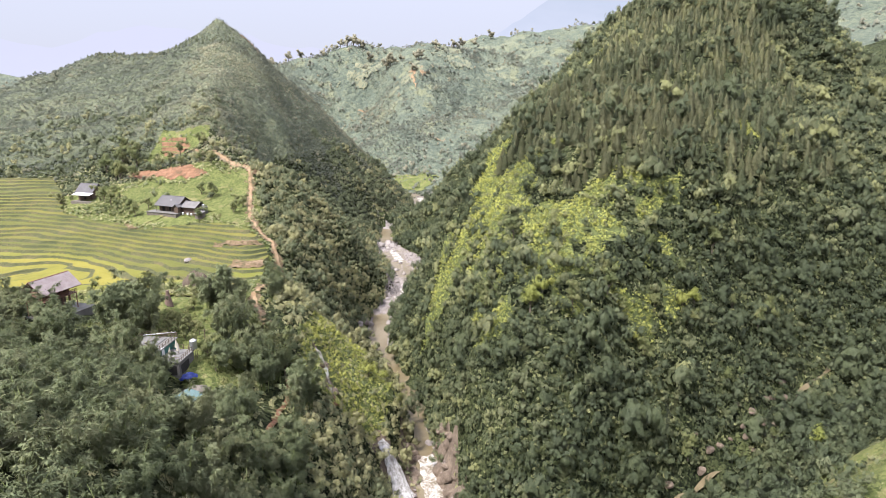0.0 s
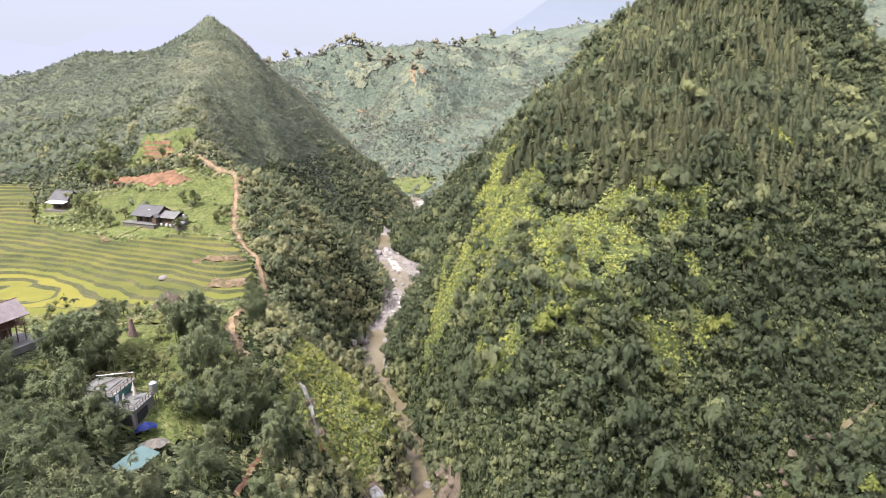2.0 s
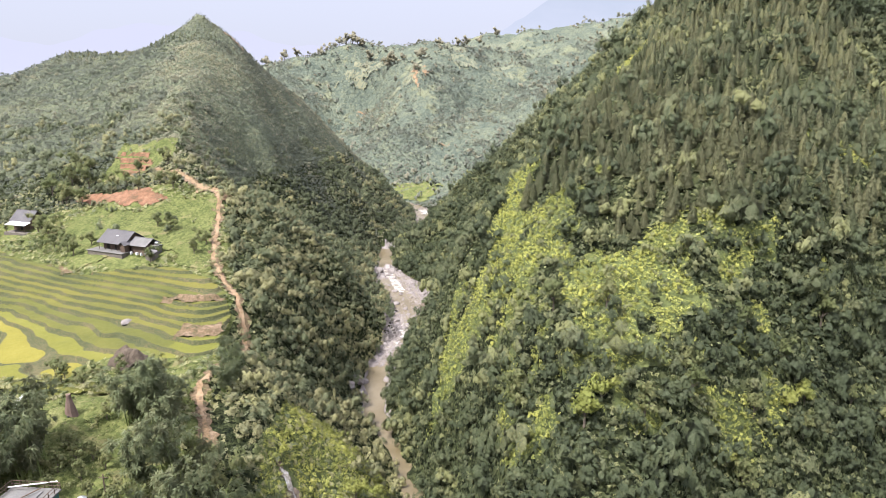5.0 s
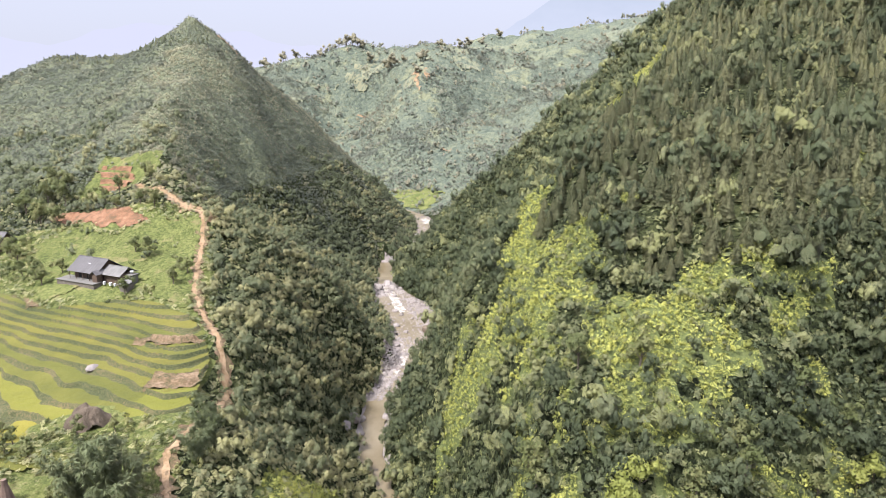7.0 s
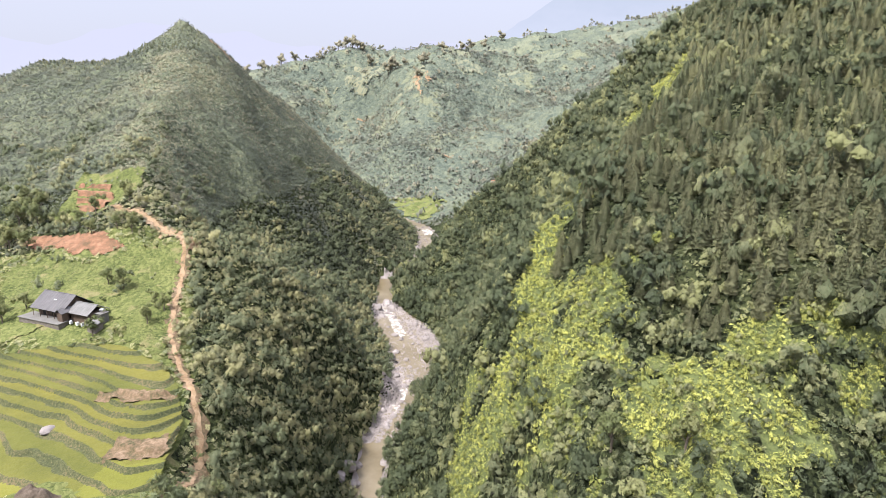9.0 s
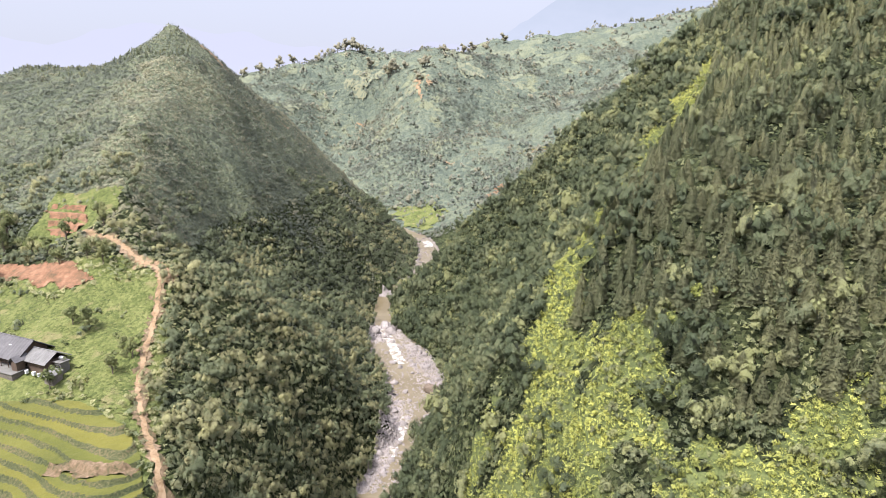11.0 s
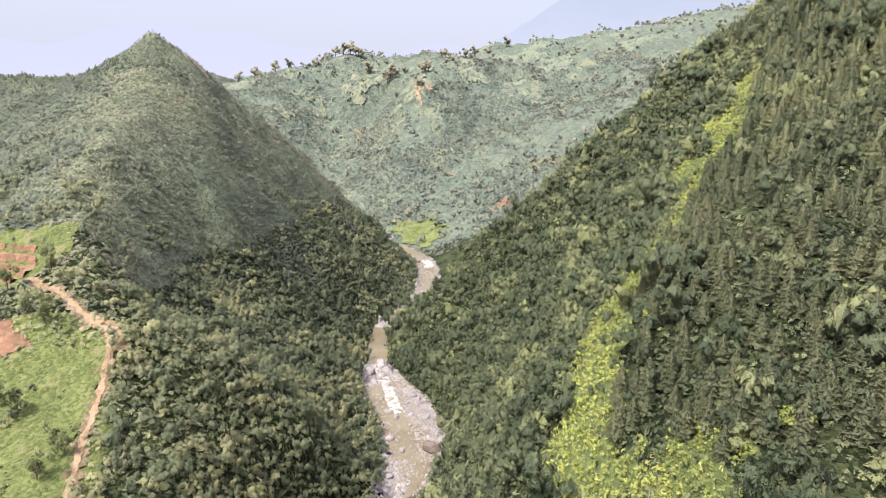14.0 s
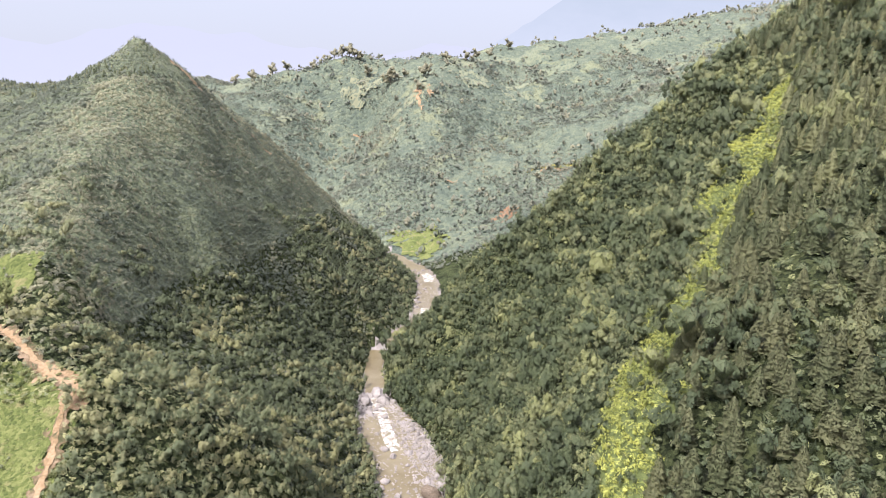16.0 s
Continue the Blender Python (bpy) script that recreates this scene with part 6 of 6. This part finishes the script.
def farmhouse():
    h = empty("farmhouse", pose(-101, 221.2, 53.4, 0, 0, -22), "long timber farmhouse with a grey sheet roof on a stone platform", "house")
    block("platform", -11, 3.2, 0, 9.8, -3.2, -0.15, M_STONE_WALL, h, "rubble stone retaining wall")
    block("platform_slab", -11.2, 3.4, -0.2, 9.8, -0.15, 0.05, M_CONCRETE, h, "pale concrete terrace slab")
    block("front_wall", -7.6, 1.6, 3.2, 3.4, 0, 2.6, M_TIMBER, h)
    block("back_wall", -7.6, 1.6, 9.2, 9.4, 0, 2.6, M_TIMBER, h)
    gable_wall(h, -7.8, 3.2, 9.4, 0, 2.6, 5.0)
    gable_wall(h, 1.6, 3.2, 9.4, 0, 2.6, 5.0)
    gable_roof(h, -8.8, 2.6, 1.6, 10.6, 2.2, 5.4, M_ROOF_GREY, "dark grey corrugated sheet roof", 12, 0.5)
    block("skylight", -3.2, -2.3, 4.2, 4.9, 4.12, 4.22, M_WHITE, h, "small pale roof panel")
    for k in range(5):
        tube("veranda_post", (-8.2 + k * 2.5, 2.0, 0), (-8.2 + k * 2.5, 2.0, 2.3), 0.09, M_TIMBER, h, 6)
    for x0 in (-6.2, -3.0, -0.4):
        block("door", x0, x0 + 1.1, 3.1, 3.19, 0.05, 2.0, M_DARK, h)
    block("porch_wall", 1.2, 3.0, 1.4, 3.2, 0, 2.2, M_TIMBER, h)
    slab("porch_roof", [(0.9, 1.0, 2.1), (0.9, 4.4, 2.1), (2.1, 4.4, 3.1), (2.1, 1.0, 3.1)], 0.1, M_ROOF_GREY, h)
    slab("porch_roof", [(3.3, 4.4, 2.1), (3.3, 1.0, 2.1), (2.1, 1.0, 3.1), (2.1, 4.4, 3.1)], 0.1, M_ROOF_GREY, h)
    block("annex_wall", 3.0, 9.2, 3.6, 8.4, -2.2, 2.2, M_TIMBER, h)
    gable_roof(h, 2.4, 9.8, 2.8, 9.2, 2.0, 3.9, M_ROOF_PALE, "weathered pale grey sheet roof", 8)
    block("wash_house", 9.9, 11.8, 5.0, 7.0, -2.2, 2.0, M_CONCRETE, h, "small white-grey concrete block")
    for x0 in (10.1, 10.9):
        block("window", x0, x0 + 0.6, 4.93, 5.0, 0.5, 1.5, M_DARK, h)
    block("roof_slab", 9.7, 12.0, 4.8, 7.2, 2.0, 2.15, M_CONCRETE, h)
    tube("water_tank", (10.2, 6.3, 2.6), (11.4, 6.3, 2.6), 0.45, M_STEEL, h, 12, "white horizontal water tank")
    slab("lean_to_roof", [(10.0, 1.6, 0.3), (13.2, 1.6, 0.3), (13.2, 4.6, 1.0), (10.0, 4.6, 1.0)], 0.08, M_ROOF_PALE, h, "patched grey lean-to roof", 5)
    block("lean_to_wall", 10.3, 12.9, 2.0, 4.4, -2.2, 0.3, M_STONE_WALL, h)
    for x0, w in ((4.0, 0.5), (6.2, 0.7), (8.0, 0.4)):
        block("stacked_box", x0, x0 + w, 2.2, 2.8, -0.6, 0.2, M_WHITE, h)
    return h


def small_farmhouse():
    h = empty("small_farmhouse", pose(-151, 255, 53.6, 0, 0, -18), "small dark timber house with a steep grey roof and pale awning", "house")
    block("wall", -3.8, 3.8, 0, 6, -1.5, 2.4, M_TIMBER, h)
    gable_wall(h, -3.9, 0, 6, 2.3, 2.4, 5.2)
    gable_wall(h, 3.75, 0, 6, 2.3, 2.4, 5.2)
    gable_roof(h, -4.8, 4.8, -0.9, 6.9, 2.2, 5.8, M_ROOF_GREY, "dark grey sheet roof", 9)
    slab("awning", [(-3.6, -3.4, 1.7), (5.6, -3.4, 1.7), (5.6, -0.7, 2.4), (-3.6, -0.7, 2.4)], 0.08, M_WHITE, h, "pale sheet-metal awning", 6)
    for x in (-3.4, 0.8, 5.2):
        tube("awning_post", (x, -3.2, -1.4), (x, -3.2, 1.7), 0.08, M_TIMBER, h, 6)
    block("terrace", -4.2, 6.0, -3.6, 0, -2.0, -0.9, M_STONE_WALL, h)
    block("door", -0.5, 0.5, -0.08, 0.0, -0.9, 1.1, M_DARK, h)
    return h


def stilt_house():
    h = empty("stilt_house", Matrix.LocRotScale((-86.9, 130.0, 50.9), Euler((0, 0, radians(72))), (0.64, 0.76, 0.76)), "red-brown timber house on posts under a wood shingle roof", "house")
    floor_z, eave, ridge = 1.4, 4.2, 7.4
    block("floor", -8.2, 5.6, -3.4, 3.4, floor_z - 0.25, floor_z, M_RED_TIMBER, h)
    for k in range(6):
        for y in (-3.1, 0.0, 3.1):
            tube("post", (-7.8 + 2.6 * k, y, -5.5), (-7.8 + 2.6 * k, y, floor_z - 0.25), 0.17, M_RED_TIMBER, h, 8)
    block("wall", -7.6, 3.2, -2.2, 2.8, floor_z, eave, M_RED_TIMBER, h)
    block("ground_floor", -7.4, 2.0, -2.0, 2.8, -5.5, floor_z - 0.3, M_TIMBER, h)
    block("paved_terrace", -8.6, 9.0, -6.5, 3.6, -6.5, -3.4, M_CONCRETE, h, "pale paved terrace on a stone base")
    for k in range(4):
        block("window", -6.4 + 2.5 * k, -5.2 + 2.5 * k, -2.28, -2.2, floor_z + 0.9, floor_z + 2.0, M_DARK, h)
    gable_wall(h, 3.2, -2.2, 2.8, floor_z, eave, ridge - 1.0, 0.5, M_RED_TIMBER)
    for y0 in (-1.6, 0.2, 1.6):
        block("gable_window", 3.39, 3.46, y0, y0 + 0.9, floor_z + 0.8, floor_z + 1.9, M_DARK, h)
    rail_run(h, (-8.1, -3.3, floor_z), (5.5, -3.3, floor_z), 1.0, M_RED_TIMBER, 14)
    rail_run(h, (5.5, -3.3, floor_z), (5.5, 3.3, floor_z), 1.0, M_RED_TIMBER, 7)
    gable_roof(h, -9.0, 6.4, -4.6, 4.6, eave - 0.7, ridge, M_RED_TIMBER, "boarded roof underlay", 0)
    bm = bmesh.new()
    bmesh.ops.create_cube(bm, size=1.0, matrix=Matrix.Diagonal((1.02, 0.86, 0.05, 1)))
    me = bpy.data.meshes.new("shingle")
    bm.to_mesh(me)
    bm.free()
    me.materials.append(M_SHINGLE)
    rng = np.random.default_rng(31)
    pitch = math.atan2(ridge - eave + 0.7, 4.6)
    for side in (-1, 1):
        for row in range(7):
            for col in range(15):
                u = 0.45 + row * 0.80
                y, z = side * (4.6 - u * math.cos(pitch)), eave - 0.7 + u * math.sin(pitch)
                ob = new("shingle", me)
                ob.parent = h
                ob.matrix_local = Matrix.LocRotScale((-8.5 + col * 1.03 + rng.uniform(-0.05, 0.05), y, z + 0.10 + rng.uniform(-0.02, 0.03)),
                                                     Euler((-side * pitch + rng.uniform(-0.04, 0.04), rng.uniform(-0.03, 0.03), rng.uniform(-0.03, 0.03))), None)
    return h


def concrete_house():
    h = empty("concrete_house", pose(-56.8, 114.6, 41.2, 0, 0, -4), "unfinished concrete house with flat roof terraces and railings", "house")
    block("upper_block", -6.0, 0.4, -1.6, 4.8, -2.5, 4.7, M_CONCRETE, h)
    block("side_wall", 0.4, 0.52, -1.6, 4.8, 1.9, 4.7, M_TEAL_WALL, h, "dark teal painted wall")
    block("upper_terrace", -6.4, 0.8, -2.0, 5.2, 4.7, 4.92, M_CONCRETE, h)
    block("roof_sheet", -5.4, -1.2, -0.6, 4.2, 5.0, 5.08, M_ROOF_PALE, h)
    for a, b, n in (((-6.3, -1.9, 4.92), (0.7, -1.9, 4.92), 6), ((0.7, -1.9, 4.92), (0.7, 5.1, 4.92), 6), ((-6.3, 5.1, 4.92), (0.7, 5.1, 4.92), 6), ((-6.3, -1.9, 4.92), (-6.3, 5.1, 4.92), 6)):
        rail_run(h, a, b, 1.0, M_TIMBER, n)
    tube("loose_pole", (-6.0, 4.0, 5.6), (0.2, 5.4, 5.9), 0.09, M_STEEL, h, 6)
    tube("loose_pole", (-4.0, 0.5, 5.2), (-1.5, 4.4, 5.5), 0.09, M_TIMBER, h, 6)
    block("lower_block", 0.7, 5.2, -3.4, 2.6, -2.5, 3.1, M_CONCRETE, h)
    block("lower_terrace", 0.5, 5.4, -3.6, 2.8, 3.1, 3.3, M_ROOF_PALE, h, "pale tiled terrace")
    block("opening", 5.2, 5.26, -2.8, 0.4, 0.4, 2.4, M_DARK, h)
    block("opening", 1.3, 4.6, -3.47, -3.4, 0.4, 2.4, M_DARK, h)
    for a, b, n in (((5.3, -3.5, 3.3), (5.3, 2.7, 3.3), 7), ((0.6, -3.5, 3.3), (5.3, -3.5, 3.3), 5), ((0.9, 2.7, 3.3), (5.3, 2.7, 3.3), 4)):
        rail_run(h, a, b, 0.95, M_TIMBER, n)
    block("door", 0.62, 0.72, -1.2, -0.3, 3.3, 5.0, M_WHITE, h)
    return h


def water_tank():
    t = empty("water_tank", pose(-51.4, 117.0, 44.3), "upright stainless steel water tank on a steel stand", "water tank")
    for x in (-0.45, 0.45):
        for y in (-0.45, 0.45):
            tube("stand_leg", (x, y, -2.6), (x, y, 0.4), 0.06, M_TIMBER, t, 6)
    tube("tank_body", (0, 0, 0.4), (0, 0, 2.2), 0.72, M_STEEL, t, 20)
    tube("tank_lid", (0, 0, 2.2), (0, 0, 2.5), 0.72, M_STEEL, t, 20, "", 0.25)
    return t


def folded_parasol(x, y, z):
    p = empty("folded_parasol", pose(x, y, z), "closed beige parasol standing on the terrace", "parasol", "terrace parasols")
    tube("pole", (0, 0, 0), (0, 0, 2.4), 0.04, M_TIMBER, p, 6)
    tube("canopy", (0, 0, 0.8), (0, 0, 2.4), 0.38, M_CANVAS, p, 10, "", 0.05)
    tube("base", (0, 0, 0), (0, 0, 0.12), 0.3, M_CONCRETE, p, 10)
    return p


def teal_shed():
    s = empty("shed", pose(-46.2, 99.5, float(ground(-46.2, 99.5)) + 0.1, 0, 0, -28), "small dark shed under a turquoise sheet-metal roof", "shed")
    block("wall", -1.9, 1.9, -2.2, 2.2, -2.0, 3.0, M_TIMBER, s)
    slab("roof", [(-2.2, -2.6, 3.1), (2.2, -2.6, 3.1), (2.2, 2.5, 3.9), (-2.2, 2.5, 3.9)], 0.07, M_ROOF_TEAL, s, "faded turquoise corrugated roof", 12)
    block("doorway", -0.5, 0.5, -2.27, -2.2, 0.0, 2.0, M_DARK, s)
    for k in range(9):
        block("step", -3.9 + 0.05 * k, -2.7 + 0.05 * k, -4.6 + 0.45 * k, -4.15 + 0.45 * k, -1.6 + 0.17 * k, -1.4 + 0.17 * k, M_CONCRETE, s)
    return s


def brick_cone():
    c = empty("brick_kiln", pose(-66.4, 140.0, 45.6), "narrow tapering chimney of dark brown brick", "kiln")
    tube("body", (0, 0, -0.4), (0, 0, 3.3), 1.25, M_BRICK, c, 10, "", 0.45)
    tube("neck", (0, 0, 3.3), (0, 0, 4.2), 0.45, M_BRICK, c, 10, "", 0.36)
    block("fire_mouth", -0.35, 0.35, -1.3, -1.0, 0.0, 0.7, M_DARK, c)
    return c


def blanket_mesh(name, w, d, peak, seed, mat, label, category, m, n=26):
    """A draped or heaped surface: a mound with folds whose rim lies on the ground."""
    u, v = np.meshgrid(np.linspace(-1, 1, n), np.linspace(-1, 1, n))
    r = np.sqrt(u * u + v * v)
    wob = 1 + 0.22 * fbm(u * 2 + seed, v * 2, seed, 3)
    z = peak * np.clip(1 - (r / wob) ** 2, -0.1, 1)
    z = z + 0.16 * peak * fbm(u * 4, v * 4, seed + 7, 3) * np.clip(1.2 - r, 0, 1)
    pts = np.stack([(u * w / 2).ravel(), (v * d / 2).ravel(), z.ravel()], 1)
    f = sheet_faces(n, n)
    keep = (r.ravel()[f].max(1) < 1.02)
    used, idx = np.unique(f[keep], return_inverse=True)
    ob = new(name, grid_mesh(name, pts[used], idx.reshape(-1, 4), (mat,)))
    ob.matrix_world = m
    return tagged(ob, label, category)


def stone_ruin():
    r = empty("stone_ruin", pose(64.5, 82.5, 35.4, 0, 0, -18), "low roofless stone enclosure overgrown with plants", "ruin")
    block("front_wall", -2.4, 2.6, -1.8, -1.2, -2.4, 1.2, M_STONE_WALL, r, "", 0.12)
    block("side_wall", -2.4, -1.2, -1.2, 2.2, -2.0, 1.5, M_STONE_WALL, r, "", 0.12)
    block("side_wall", 2.1, 2.6, -1.2, 2.2, -2.0, 1.3, M_STONE_WALL, r, "", 0.12)
    block("back_wall", -1.2, 2.1, 1.8, 2.3, -2.0, 1.0, M_STONE_WALL, r, "", 0.12)
    tube("post", (1.9, 1.6, 0), (1.9, 1.6, 3.0), 0.07, M_STEEL, r, 6)
    x, y, rng = np.random.default_rng(2).uniform(-0.9, 1.8, 40), np.random.default_rng(3).uniform(-1.0, 1.6, 40), np.random.default_rng(4)
    plants = plant_mass("plants", FERN, x, y, np.full(40, 0.2), rng.uniform(0.4, 0.7, 40), np.ones(40), L_GRASS, rng)
    plants.parent = r
    return r


farmhouse()
small_farmhouse()
stilt_house()
concrete_house()
water_tank()
for px, py in ((-54.2, 112.4), (-53.6, 114.8), (-54.6, 116.4)):
    folded_parasol(px, py, 44.5)
teal_shed()
brick_cone()
stone_ruin()
blanket_mesh("blue_tarpaulin", 3.6, 2.2, 1.1, 3, M_TARP, "crumpled bright blue tarpaulin over a heap beside the house", "tarpaulin", pose(-50.2, 110.6, 41.2, 0, 0, 35))
blanket_mesh("earth_mound", 8.5, 6, 3.8, 6, M_BRUSH, "mound of brown earth and dry brush among the fields", "earth mound", pose(-70.5, 166.5, 43.0, 0, 0, 10), 40)
blanket_mesh("rubble_heap", 5, 3, 0.9, 9, M_STONE_WALL, "scattered rubble and planks below the house", "rubble", pose(-47.5, 107.5, 40.2, 0, 0, 20))
blanket_mesh("white_tent", 4.2, 3.4, 2.0, 11, M_WHITE, "small white sheet tent in the yard", "tent", pose(-77.5, 145, 45.2))
boulder(3, -81.2, 187.3, float(base_height(np.array(-81.2), np.array(187.3))) + 0.3, 1.3, "rounded pale grey boulder standing in the rice terraces")
pole = empty("utility_pole", pose(-50.5, 121, 41.5), "thin wooden utility pole in the yard", "pole")
tube("shaft", (0, 0, -0.5), (0, 0, 6.0), 0.09, M_TIMBER, pole, 6)
tube("crossbar", (-0.6, 0, 5.5), (0.6, 0, 5.5), 0.05, M_TIMBER, pole, 6)


# ---- far mountains: glowing backdrops with painted haze ----
def backdrop(name, y, x, top, low, high, base, label):
    """A far range as a glowing sheet, haze painted into its colour towards the foot."""
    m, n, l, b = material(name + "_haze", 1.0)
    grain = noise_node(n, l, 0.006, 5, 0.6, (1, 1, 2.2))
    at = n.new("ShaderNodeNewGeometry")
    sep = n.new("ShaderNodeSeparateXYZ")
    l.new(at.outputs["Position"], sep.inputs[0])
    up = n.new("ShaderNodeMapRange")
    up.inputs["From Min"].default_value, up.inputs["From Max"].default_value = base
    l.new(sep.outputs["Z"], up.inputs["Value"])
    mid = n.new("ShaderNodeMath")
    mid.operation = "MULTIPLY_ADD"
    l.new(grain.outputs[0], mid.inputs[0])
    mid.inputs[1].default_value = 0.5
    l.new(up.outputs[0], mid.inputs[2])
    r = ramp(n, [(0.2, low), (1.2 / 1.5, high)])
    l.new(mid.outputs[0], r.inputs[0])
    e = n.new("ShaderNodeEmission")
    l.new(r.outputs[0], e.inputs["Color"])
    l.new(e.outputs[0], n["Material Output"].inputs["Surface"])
    v = np.concatenate([np.stack([x, np.full_like(x, y), np.full_like(x, -200)], 1), np.stack([x, np.full_like(x, y), top], 1)])
    ob = new(name, grid_mesh(name, v, sheet_faces(2, len(x)), (m,)))
    return tagged(ob, label, "mountains", kind="structure")


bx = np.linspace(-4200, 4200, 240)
backdrop("backdrop_far", 4400, bx, 330 + 260 * smooth(bx, -400, 2200) + 190 * smooth(-bx, 200, 2500) + fbm(bx / 900, np.zeros_like(bx), 91, 4) * 110, (0.292, 0.297, 0.350), (0.284, 0.289, 0.344), (100, 700), "faint lavender mountains on a glowing sheet, haze painted in")
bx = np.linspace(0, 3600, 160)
backdrop("backdrop_mountain", 3400, bx, np.interp(bx, [0, 190, 290, 400, 520, 640, 800, 1100, 1600, 3600], [150, 365, 430, 490, 585, 650, 760, 900, 960, 900]) + fbm(bx / 120, np.zeros_like(bx), 93, 4) * 14, (0.276, 0.291, 0.340), (0.232, 0.256, 0.302), (330, 900), "blue wooded mountain on a glowing sheet, haze painted in")
